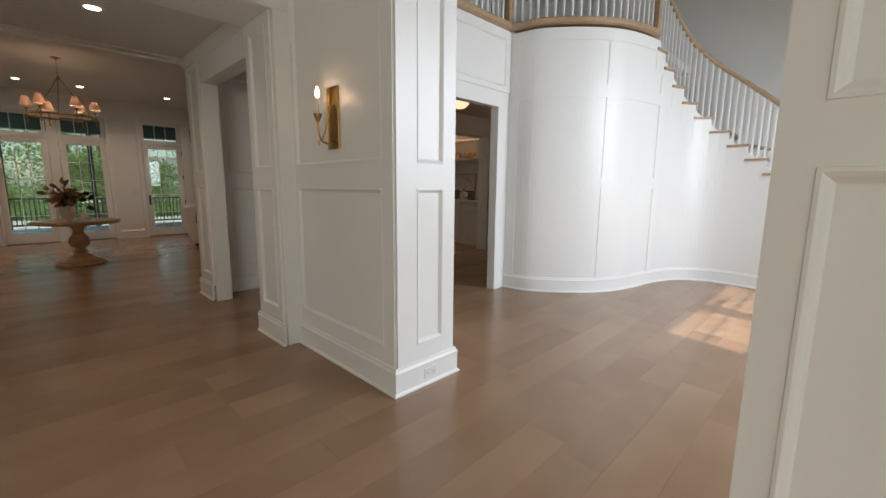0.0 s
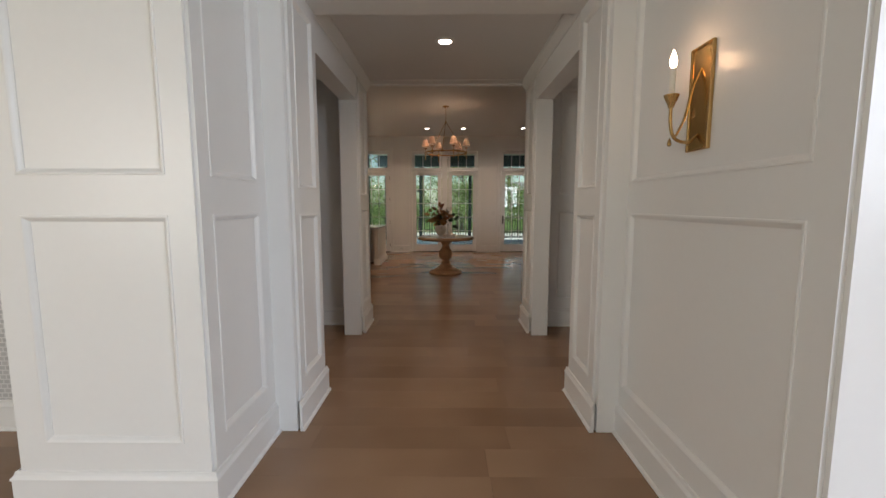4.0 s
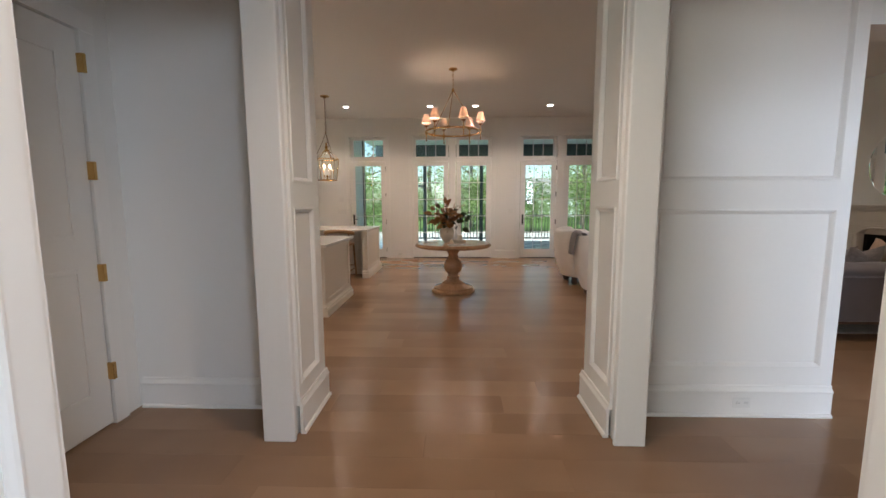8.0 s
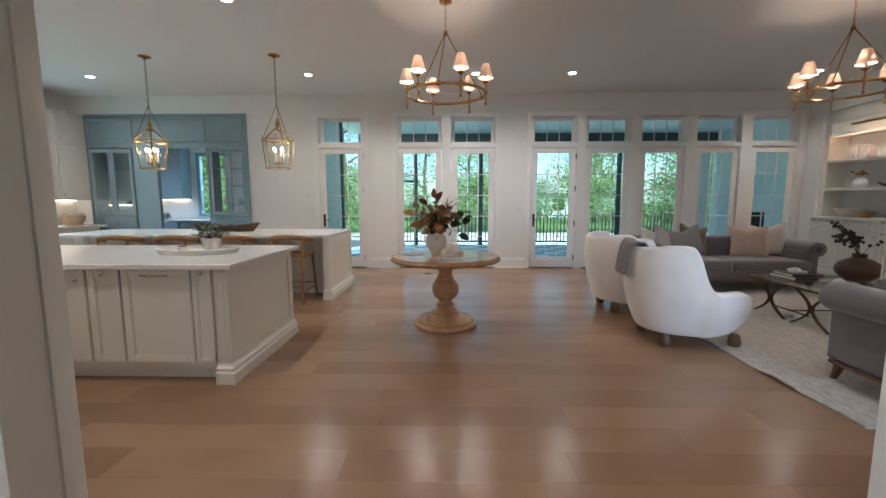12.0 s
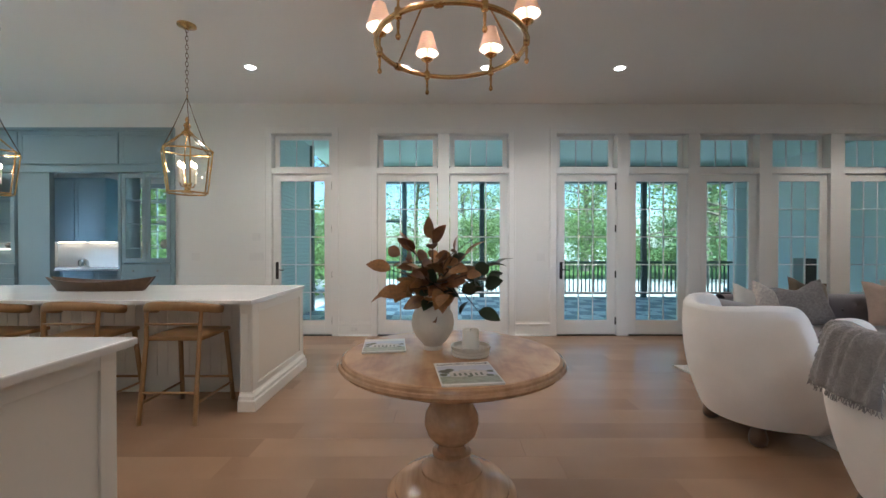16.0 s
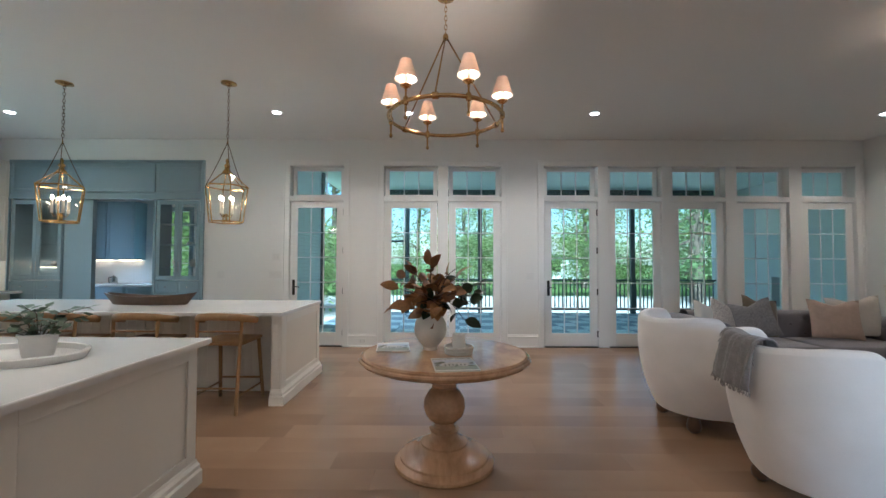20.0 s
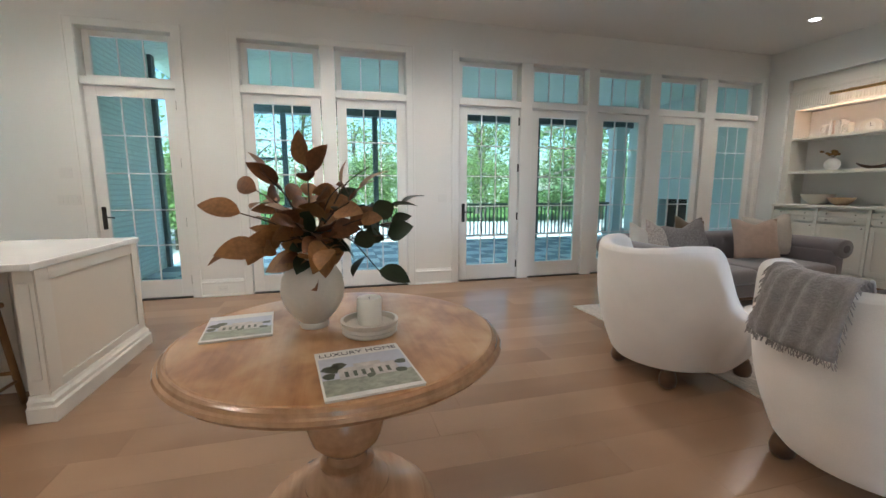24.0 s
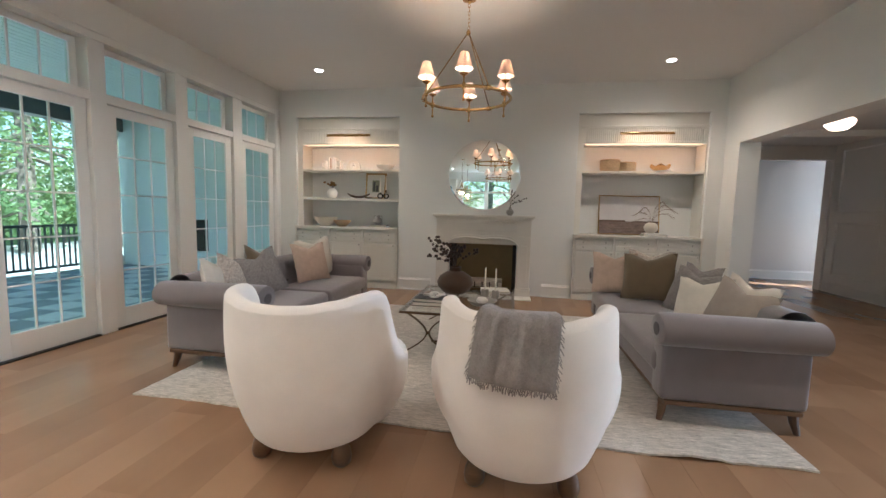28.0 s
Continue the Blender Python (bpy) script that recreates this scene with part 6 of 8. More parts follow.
ct = thing("candle_tray", "stack of round cream trays under a pillar candle", "tray", (-9.86, 1.035, TZ))
part("tray", lathe([(0, 0), (0.095, 0), (0.102, 0.008), (0.097, 0.016), (0.103, 0.022), (0.098, 0.032), (0.104, 0.038), (0.107, 0.052), (0.095, 0.054), (0.088, 0.036), (0, 0.034)], 40), CERAMIC, ct, "", True)
cn = thing("pillar_candle", "thick cream pillar candle on a round tray", "candle", (-9.86, 1.035, TZ + 0.034))
part("wax", lathe([(0, 0), (0.045, 0), (0.046, 0.095), (0.042, 0.102), (0.034, 0.098), (0, 0.092)], 28), WAX, cn, "", True)
part("wick", tube([(0, 0, 0.09), (0.002, 0, 0.105)], 0.0015, 5), INK, cn)


def letters(txt, size, material, at, parent, name="title", depth=0.0004):
    cu = bpy.data.curves.new(name, "FONT")
    cu.body, cu.size, cu.align_x, cu.align_y = txt, size, "CENTER", "CENTER"
    cu.extrude = depth
    ob = new("letter_source", cu)
    me = bpy.data.meshes.new_from_object(ob.evaluated_get(bpy.context.evaluated_depsgraph_get()))
    bpy.data.objects.remove(ob)
    me.materials.clear()
    me.materials.append(material)
    return part(name, None, None, parent, at=at, me=me)


PHOTO_SKY = mat("print_sky", (0.50, 0.52, 0.60), 0.35, vary=0.1, scale=14)
PHOTO_HOUSE = mat("print_house", (0.52, 0.48, 0.45), 0.35, vary=0.25, scale=40)
PHOTO_TREE = mat("print_tree", (0.07, 0.08, 0.05), 0.35, vary=0.4, scale=60)
PHOTO_LAWN = mat("print_lawn", (0.30, 0.31, 0.24), 0.35, vary=0.3, scale=30)


def magazine(x, y, rz, w, h, title):
    m = thing("magazine", "glossy home magazine with a house on its cover", "magazine", (x, y, TZ), rz, "magazines on the table")
    part("pages", B(-w / 2 + 0.002, w / 2 - 0.002, -h / 2 + 0.002, h / 2 - 0.002, 0.0005, 0.007), PAGES, m)
    part("cover", B(-w / 2, w / 2, -h / 2, h / 2, 0.007, 0.0085), BOOKWHITE, m, "white cover")
    z = 0.0087
    part("photo_sky", B(-w / 2 + 0.006, w / 2 - 0.006, -h * 0.44, h * 0.32, 0.0085, z), PHOTO_SKY, m)
    part("photo_lawn", B(-w / 2 + 0.006, w / 2 - 0.006, -h * 0.44, -h * 0.15, z, z + 0.0002), PHOTO_LAWN, m)
    bm = bmesh.new()
    for a, b, c, d in ((-0.30, 0.34, -0.18, 0.06), (-0.12, 0.18, 0.05, 0.12)):
        box(bm, w * a, w * b, h * c, h * d, z + 0.0002, z + 0.0004)
    part("photo_house", bm, PHOTO_HOUSE, m)
    for a, b, r in ((-0.36, 0.05, 0.10), (-0.28, 0.12, 0.08), (-0.40, -0.08, 0.07), (0.40, 0.02, 0.07), (0.36, -0.16, 0.06), (0.02, -0.17, 0.05)):
        bm = bmesh.new()
        bmesh.ops.create_circle(bm, cap_ends=True, segments=9, radius=w * r, matrix=Matrix.Translation((w * a, h * b, z + 0.0006)))
        for v in bm.verts:
            v.co.xy += Vector((random.Random(v.index + r).uniform(-1, 1), random.Random(v.index * 3 + b).uniform(-1, 1))) * w * r * 0.25
        part("photo_tree", bm, PHOTO_TREE, m)
    for k in range(6):
        part("photo_window", B(w * (-0.24 + 0.09 * k), w * (-0.20 + 0.09 * k), -h * 0.14, -h * 0.03, z + 0.0004, z + 0.0006), PHOTO_TREE, m)
    if title:
        letters(title, 0.036, INK, pose(0, h * 0.40, 0.009), m)


magazine(-9.53, 0.995, 97, 0.27, 0.32, "LUXURY HOME")
magazine(-10.04, 0.55, 97, 0.24, 0.30, "")

# ---- living area ----
rg = tagged(new("rug"), "thick ivory wool rug with fine dark flecks", "rug")
bm = bmesh.new()
nx, ny = 60, 40
grid = []
rng = random.Random(8)
for i in range(nx + 1):
    col = []
    for j in range(ny + 1):
        u, v = i / nx, j / ny
        x, y = -12.30 + 4.47 * u, 3.50 + 3.25 * v
        if j == 0:
            y += 0.012 * math.sin(u * 21) + 0.006 * rng.uniform(-1, 1)
        z = 0.014 + 0.0015 * rng.uniform(-1, 1)
        if j == 0 and 0.80 < u < 0.9:
            z += 0.02 * math.sin((u - 0.80) / 0.10 * math.pi)
        col.append(bm.verts.new((x, y, z)))
    grid.append(col)
for i in range(nx):
    for j in range(ny):
        bm.faces.new((grid[i][j], grid[i + 1][j], grid[i + 1][j + 1], grid[i][j + 1]))
geo = bmesh.ops.extrude_face_region(bm, geom=bm.faces[:])
bmesh.ops.translate(bm, vec=(0, 0, -0.0125), verts=[v for v in geo["geom"] if isinstance(v, bmesh.types.BMVert)])
part("rug_body", bm, RUG, rg, "", True)


def tub_chair(x, y, rz):
    c = thing("armchair", "ivory shearling tub armchair with a winged back and ball feet", "armchair", (x, y, 0), rz, "shearling armchairs")
    c.scale = (0.965, 1.0, 0.965)
    # faces +y; angle 0 at the back
    n = 75
    bm = bmesh.new()
    rings = []
    top = [(0, 0.975), (18, 0.978), (35, 0.995), (55, 1.015), (70, 1.015), (78, 1.005), (84, 0.955), (88, 0.83), (91, 0.69), (96, 0.605), (106, 0.59), (128, 0.585), (140, 0.56), (150, 0.50)]
    def height(a):
        a = abs(a)
        for (a0, h0), (a1, h1) in zip(top, top[1:]):
            if a0 <= a <= a1:
                t = (a - a0) / (a1 - a0)
                t = t * t * (3 - 2 * t)
                return h0 + (h1 - h0) * t
        return top[-1][1]
    for k in range(n + 1):
        a = -150 + 300 * k / n
        h = height(a)
        ra = radians(a)
        dx, dy = math.sin(ra), -math.cos(ra)
        thick = 0.10 + 0.05 * min(1, max(0, (abs(a) - 60) / 40))
        flare = 1 + 0.08 * min(1, max(0, (abs(a) - 90) / 7))
        fx, fy = 0.475 * flare, 0.465
        wing = min(1, max(0, (abs(a) - 42) / 30)) * min(1, max(0, (96 - abs(a)) / 10))
        def P(f, z, inset=0.0):
            # the shell leans out towards the top and draws in to the foot; the wings turn in above the arms
            turn_in = 1 - 0.07 * wing * min(1, max(0, (z - 0.52) / 0.30))
            return bm.verts.new((dx * (fx * f - inset) * turn_in, dy * (fy * f - inset) + 0.11 * max(0, abs(a) - 100) / 50, z))
        zz = lambda t: 0.12 + (h - 0.12) * t
        lean = lambda t: 0.70 + 0.40 * math.sin(math.pi * 0.5 * min(1, t * 1.3)) ** 0.6 - 0.05 * max(0, t - 0.7)
        ring = [P(lean(0), 0.13, 0.05), P(lean(0.04), 0.122)]
        ring += [P(lean(t), zz(t)) for t in (0.10, 0.2, 0.32, 0.45, 0.6, 0.75, 0.88)]
        e = lean(0.93)
        ring += [P(e, h - 0.028), P(e, h - 0.008, thick * 0.22), P(e, h, thick * 0.5), P(e, h - 0.008, thick * 0.78), P(e, h - 0.035, thick)]
        ring += [P(e, h - 0.12, thick + 0.01), P(0.98, max(0.36, min(h - 0.16, 0.55)), thick + 0.02), P(0.92, 0.30, thick + 0.02)]
        rings.append(ring)
    for a, b in zip(rings, rings[1:]):
        for k in range(len(a) - 1):
            bm.faces.new((a[k], a[k + 1], b[k + 1], b[k]))
    bm.faces.new(rings[0][::-1])
    bm.faces.new(rings[-1])
    sh = part("shell", bm, BOUCLE, c, "", True)
    md = sh.modifiers.new("soft", "SUBSURF")
    md.levels = md.render_levels = 1
    bm = lathe([(0, 0.125), (0.27, 0.125), (0.31, 0.15), (0.33, 0.24), (0.33, 0.30), (0, 0.30)], 36)
    bmesh.ops.scale(bm, vec=(0.93, 0.98, 1), verts=bm.verts)
    part("seat_base", bm, BOUCLE, c, "", True)
    bm = tubebox(0.64, 0.72, 0.17, 0.07, 4)
    part("seat_cushion", moved(bm, pose(0, 0.11, 0.27)), BOUCLE, c, "", True)
    for sx, sy in ((-0.245, -0.215), (0.245, -0.215), (-0.27, 0.42), (0.27, 0.42)):
        part("foot", lathe([(0, 0), (0.03, 0.0), (0.052, 0.02), (0.058, 0.055), (0.05, 0.095), (0.035, 0.135), (0, 0.135)], 20), DARKWOOD, c, "round dark wooden foot", True, pose(sx, sy, 0))
    return c


tub_chair(-10.705, 3.25, 1.5)
tub_chair(-9.49, 3.25, 0)

# throw over one chair back
tw = thing("throw_blanket", "grey waffle-knit throw with a fringe, hung over a chair back", "blanket", (-9.49, 3.25, 0))
tw.scale = (1.0, 1.0, 0.965)
bm = bmesh.new()
nu, nv = 40, 44
prof = [(-0.30, 0.62), (-0.335, 0.74), (-0.352, 0.86), (-0.36, 0.95), (-0.385, 1.003), (-0.43, 1.022), (-0.475, 1.012), (-0.50, 0.97), (-0.515, 0.89), (-0.527, 0.81), (-0.534, 0.76), (-0.534, 0.71)]
line = spline([(0, y, z) for y, z in prof], 6)
grid = []
rng = random.Random(3)
for i in range(nu + 1):
    u = i / nu
    ang = -25 + 38 * u
    col = []
    for j in range(nv + 1):
        p = line[round(j * (len(line) - 1) / nv)]
        wob = 0.009 * math.sin(u * 16 + j * 0.13) + 0.006 * math.sin(u * 37 + 1.3 * j * 0.1) + 0.003 * (((i // 2) + (j // 2)) % 2)
        ra = radians(ang + (1.8 * math.sin(j * 0.11)))
        r = -p.y + wob + (0.024 if p.y < -0.42 else 0.0)
        dz = (0.004 * abs(ang) if p.z > 0.9 else 0) * 0.12 * 10 * 0.1
        droop = -0.06 * u * max(0, (0.9 - p.z)) * (1 if p.y < -0.45 else 0)
        lift = 0.0 if abs(ang) < 18 else 0.0022 * (abs(ang) - 18)
        col.append(bm.verts.new((math.sin(ra) * r * 1.05, -math.cos(ra) * r, p.z + droop + lift + wob * 0.3)))
    grid.append(col)
for i in range(nu):
    for j in range(nv):
        bm.faces.new((grid[i][j], grid[i + 1][j], grid[i + 1][j + 1], grid[i][j + 1]))
edge = [grid[i][nv].co.copy() for i in range(nu + 1)]
sidee = [grid[0][j].co.copy() for j in range(nv + 1)] + [grid[nu][j].co.copy() for j in range(nv + 1)]
cl = part("cloth", bm, THROW, tw, "", True)
md = cl.modifiers.new("thick", "SOLIDIFY")
md.thickness = 0.010
bm = bmesh.new()
for q in edge:
    for _ in range(2):
        d = Vector((rng.uniform(-0.012, 0.012), rng.uniform(-0.008, 0.004), -rng.uniform(0.015, 0.032)))
        tube([q, q + d * 0.5 + Vector((rng.uniform(-0.004, 0.004), 0, 0)), q + d], 0.0022, 4, bm)
for q in sidee[20:44] + sidee[65:88]:
    s_ = 1 if q.x > 0 else -1
    d = Vector((s_ * rng.uniform(0.006, 0.018), -rng.uniform(0.0, 0.006), -rng.uniform(0.012, 0.03)))
    tube([q, q + d], 0.002, 4, bm)
tagged(part("fringe", bm, THROW, tw), kind="stuff")


def sofa(x, y, rz):
    """Faces +x before turning; length along y."""
    s = thing("sofa", "grey velvet sofa with rolled arms, tufted back and dark wooden legs", "sofa", (x, y, 0), rz, "grey velvet sofas")
    L, D = 2.34, 1.0
    s.scale = (0.95, 1.16, 1.0)
    part("frame", moved(tubebox(D - 0.10, L - 0.20, 0.24, 0.03), pose(0.0, 0, 0.17)), VELVET, s, "", True)
    part("base_rail", B(-D / 2 + 0.06, D / 2 - 0.06, -L / 2 + 0.09, L / 2 - 0.09, 0.145, 0.175, bevel=0.006), DARKWOOD, s, "dark wooden base rail")
    for k in (-1, 1):
        part("seat_cushion", moved(tubebox(0.74, 0.99, 0.17, 0.055, 4), pose(0.12, k * 0.497, 0.315)), VELVET, s, "", True)
    # rolled back with buttons
    pr = [(-0.36, 0.30), (-0.30, 0.40), (-0.29, 0.60), (-0.30, 0.70), (-0.33, 0.775), (-0.40, 0.805), (-0.48, 0.79), (-0.545, 0.74), (-0.53, 0.68), (-0.46, 0.645), (-0.45, 0.60), (-0.455, 0.30)]
    rows, cols = 24, 48
    ln = spline([(0, a, b) for a, b in pr], 3)
    bm = bmesh.new()
    g = []
    for j in range(cols + 1):
        yy = -L / 2 + 0.20 + (L - 0.40) * j / cols
        g.append([bm.verts.new((q.y - 0.018 * (math.cos(2 * math.pi * j / 8) * math.cos(2 * math.pi * i / 9) > 0.75) * (6 < i < 18), yy, q.z)) for i, q in enumerate(ln)])
    for a, b in zip(g, g[1:]):
        for k in range(len(a) - 1):
            bm.faces.new((a[k], a[k + 1], b[k + 1], b[k]))
        bm.faces.new((a[-1], a[0], b[0], b[-1]))
    part("backrest", bm, VELVET, s, "", True)
    for r_, z in ((0, 0.64), (1, 0.52)):
        for k in range(6 - r_):
            part("button", ball(0.013, (-0.287, -0.80 + 0.32 * k + 0.16 * r_, z), u=8, v=6), VELVETDK, s, "", True)
    for sy in (-1, 1):
        part("arm", moved(tubebox(D - 0.06, 0.17, 0.47, 0.03), pose(0.0, sy * (L / 2 - 0.175), 0.175)), VELVET, s, "", True)
        bm = bmesh.new()
        xs = [(-0.54, 0.08), (-0.52, 0.105), (-0.2, 0.11), (0.2, 0.112), (0.46, 0.112), (0.495, 0.105), (0.505, 0.09)]
        rg_ = []
        for xx, r in xs:
            rg_.append([bm.verts.new((xx, sy * (L / 2 - 0.135) + r * 1.05 * math.cos(2 * math.pi * k / 20), 0.655 + r * math.sin(2 * math.pi * k / 20))) for k in range(20)])
        for a, b in zip(rg_, rg_[1:]):
            for k in range(20):
                bm.faces.new((a[k], a[(k + 1) % 20], b[(k + 1) % 20], b[k]))
        bm.faces.new(rg_[0][::-1])
        bm.faces.new(rg_[-1])
        ar = part("arm_roll", bm, VELVET, s, "", True)
        part("arm_scroll", lathe([(0, 0), (0.04, 0), (0.045, 0.006), (0.02, 0.012), (0, 0.012)], 16), VELVETDK, ar, "", True, pose(0.505, sy * (L / 2 - 0.135), 0.655, 0, 90, 0))
        for sx in (-0.42, 0.42):
            part("leg", tube([(sx, sy * (L / 2 - 0.16), 0.15), (sx + 0.01 * (1 if sx > 0 else -1), sy * (L / 2 - 0.15), 0.07), (sx + 0.028 * (1 if sx > 0 else -1), sy * (L / 2 - 0.14), 0.0)], 0.034, 8, taper=0.55), DARKWOOD, s, "tapered dark wooden leg", True)
    return s


sofa(-12.03, 5.24, 0)
sofa(-8.105, 5.14, 180)


def pillow(at, rot, w, h, material, label, depth=0.15, group="sofa pillows"):
    p = thing("throw_pillow", label, "pillow", group=group)
    p.matrix_world = Matrix.Translation(at) @ Euler([radians(a) for a in rot]).to_matrix().to_4x4()
    bm = bmesh.new()
    n = 12
    sides = []
    for sgn in (1, -1):
        g = []
        for i in range(n + 1):
            row = []
            for j in range(n + 1):
                u, v = 2 * i / n - 1, 2 * j / n - 1
                pinch = 1 - 0.07 * (1 - abs(u) ** 2) * abs(v) ** 6 - 0.0
                pin2 = 1 - 0.07 * (1 - abs(v) ** 2) * abs(u) ** 6
                d = depth / 2 * ((1 - abs(u) ** 2.6) * (1 - abs(v) ** 2.6)) ** 0.55
                row.append(bm.verts.new((u * w / 2 * pin2, sgn * d, h / 2 + v * h / 2 * pinch - 0.13 * h * max(0, v) ** 2 * max(0, 1 - 1.5 * abs(u)))))
            g.append(row)
        for i in range(n):
            for j in range(n):
                bm.faces.new((g[i][j], g[i + 1][j], g[i + 1][j + 1], g[i][j + 1]))
        sides.append(g)
    bmesh.ops.remove_doubles(bm, verts=bm.verts, dist=0.0005)
    part("cushion", bm, material, p, "", True)
    return p


# left sofa, against its back and far arm; right sofa likewise
for a in (((-12.01, 5.76, 0.495), (18, 0, -113), 0.52, 0.50, PILLOWBLUSH, "blush linen pillow leaning on another in the sofa"),
          ((-12.14, 6.15, 0.50), (14, 6, -122), 0.52, 0.52, PILLOWIVORY, "ivory linen pillow leaning in the sofa corner"),
          ((-12.02, 4.81, 0.50), (16, 13, -108), 0.50, 0.48, PILLOWGREY, "woven grey pillow leaning on the pillows behind"),
          ((-12.19, 4.96, 0.50), (14, -10, -85), 0.50, 0.50, PILLOWOLIVE, "olive brown velvet pillow on the grey sofa"),
          ((-12.14, 4.50, 0.50), (18, -14, -92), 0.48, 0.46, PILLOWDOT, "dotted pillow slumped on the grey sofa"),
          ((-12.20, 4.33, 0.50), (14, -8, -75), 0.46, 0.44, PILLOWIVORY, "ivory pillow against the sofa arm")):
    pillow(*a)
for a in (((-8.38, 6.00, 0.495), (17, 0, 172), 0.50, 0.50, PILLOWBLUSH, "blush linen pillow leaning on the far sofa arm"),
          ((-8.12, 5.69, 0.495), (20, 5, 146), 0.56, 0.54, PILLOWOLIVE, "large olive brown velvet pillow on the sofa"),
          ((-8.02, 6.00, 0.51), (13, 0, 152), 0.50, 0.52, PILLOWDOT, "dotted pillow behind the others on the sofa"),
          ((-7.99, 5.08, 0.495), (20, -6, 116), 0.50, 0.46, PILLOWGREY, "woven grey pillow leaning on the sofa back"),
          ((-7.87, 5.22, 0.50), (15, 0, 105), 0.50, 0.48, PILLOWGREY, "woven grey pillow leaning on the sofa back"),
          ((-8.05, 4.64, 0.495), (20, 6, 122), 0.48, 0.44, PILLOWIVORY, "ivory linen pillow leaning on other pillows"),
          ((-7.95, 4.43, 0.50), (18, -14, 118), 0.46, 0.44, PILLOWTAUPE, "taupe linen pillow leaning on the sofa arm"),
          ((-7.84, 4.50, 0.50), (14, -8, 108), 0.46, 0.46, PILLOWIVORY, "ivory linen pillow against the sofa arm")):
    pillow(*a)

# coffee table
CX0, CX1, CY0, CY1, CZ = -10.63, -9.53, 4.76, 6.20, 0.455
cf = thing("coffee_table", "glass-topped coffee table on curved bronze legs", "coffee table")
part("glass_top", B(CX0, CX1, CY0, CY1, CZ - 0.012, CZ, bevel=0.002), CLEAR, cf)
part("top_frame", boxes([(CX0, CX1, CY0, CY0 + 0.03, CZ - 0.035, CZ - 0.0125), (CX0, CX1, CY1 - 0.03, CY1, CZ - 0.035, CZ - 0.0125), (CX0, CX0 + 0.03, CY0 + 0.03, CY1 - 0.03, CZ - 0.035, CZ - 0.0125), (CX1 - 0.03, CX1, CY0 + 0.03, CY1 - 0.03, CZ - 0.035, CZ - 0.0125)], 0.003), BRONZE, cf)
for y in (CY0 + 0.10, CY1 - 0.10):
    for s_ in (-1, 1):
        xm = (CX0 + CX1) / 2 + s_ * 0.28
        for q in (-1, 1):
            arc = [(xm + q * (0.225 * abs(1 - 2 * k / 18) ** 1.7 + 0.012), y, 0.012 + (CZ - 0.05) * k / 18) for k in range(19)]
            part("leg", tube(arc, 0.024, 8, flat=0.32), BRONZE, cf, "curved flat bronze leg", True)
        part("leg_tie", tube([(xm - 0.02, y, 0.215), (xm + 0.02, y, 0.215)], 0.018, 8), BRONZE, cf)
part("stretcher", tube([((CX0 + CX1) / 2, CY0 + 0.12, 0.13), ((CX0 + CX1) / 2, CY1 - 0.12, 0.13)], 0.010, 6), BRONZE, cf)
part("stretcher", tube([(CX0 + 0.3, CY0 + 0.12, 0.13), (CX1 - 0.3, CY0 + 0.12, 0.13)], 0.010, 6), BRONZE, cf)

bp = thing("clay_pot", "round dark brown clay pot on the coffee table", "pot", (-10.22, 5.72, CZ))
part("body", lathe([(0, 0), (0.11, 0), (0.155, 0.03), (0.205, 0.09), (0.212, 0.135), (0.185, 0.20), (0.11, 0.25), (0.066, 0.265), (0.064, 0.30), (0.074, 0.312), (0.06, 0.312), (0.055, 0.27), (0, 0.25)], 40), BROWNPOT, bp, "", True)
bb = thing("berry_branches", "thin branches with dark round berries in a clay pot", "branches", (-10.22, 5.72, CZ + 0.29))
rng = random.Random(21)
BERRYM = finish(ball(0.017, u=8, v=6), "berry", BERRY, True)
for k in range(11):
    a = rng.uniform(0, 6.28)
    r, h = rng.uniform(0.12, 0.34), rng.uniform(0.16, 0.40)
    if k < 3:
        a, r, h = math.pi + rng.uniform(-0.5, 0.5), 0.34, 0.14 + 0.1 * k
    pts = spline([(0, 0, -0.1), (r * 0.2 * math.cos(a), r * 0.2 * math.sin(a), h * 0.4), (r * 0.65 * math.cos(a), r * 0.65 * math.sin(a), h * 0.8), (r * math.cos(a), r * math.sin(a), h)], 5)
    part("stem", tube(pts, 0.003, 5, taper=0.5), TWIG, bb)
    for j in range(6, 16, 1):
        q = pts[j]
        part("berry", None, None, bb, at=Matrix.Translation(q + Vector((rng.uniform(-0.03, 0.03), rng.uniform(-0.03, 0.03), rng.uniform(-0.01, 0.03)))), me=BERRYM)


def book(at, rz, w, d, h, material, label, group="books"):
    b = thing("book", label, "book", at, rz, group)
    part("pages", B(-w / 2 + 0.004, w / 2 - 0.003, -d / 2 + 0.004, d / 2 - 0.004, 0.003, h - 0.003), PAGES, b)
    part("cover", boxes([(-w / 2, w / 2, -d / 2, d / 2, 0, 0.003), (-w / 2, w / 2, -d / 2, d / 2, h - 0.003, h), (w / 2 - 0.003, w / 2, -d / 2, d / 2, 0.003, h - 0.003)]), material, b)
    return b


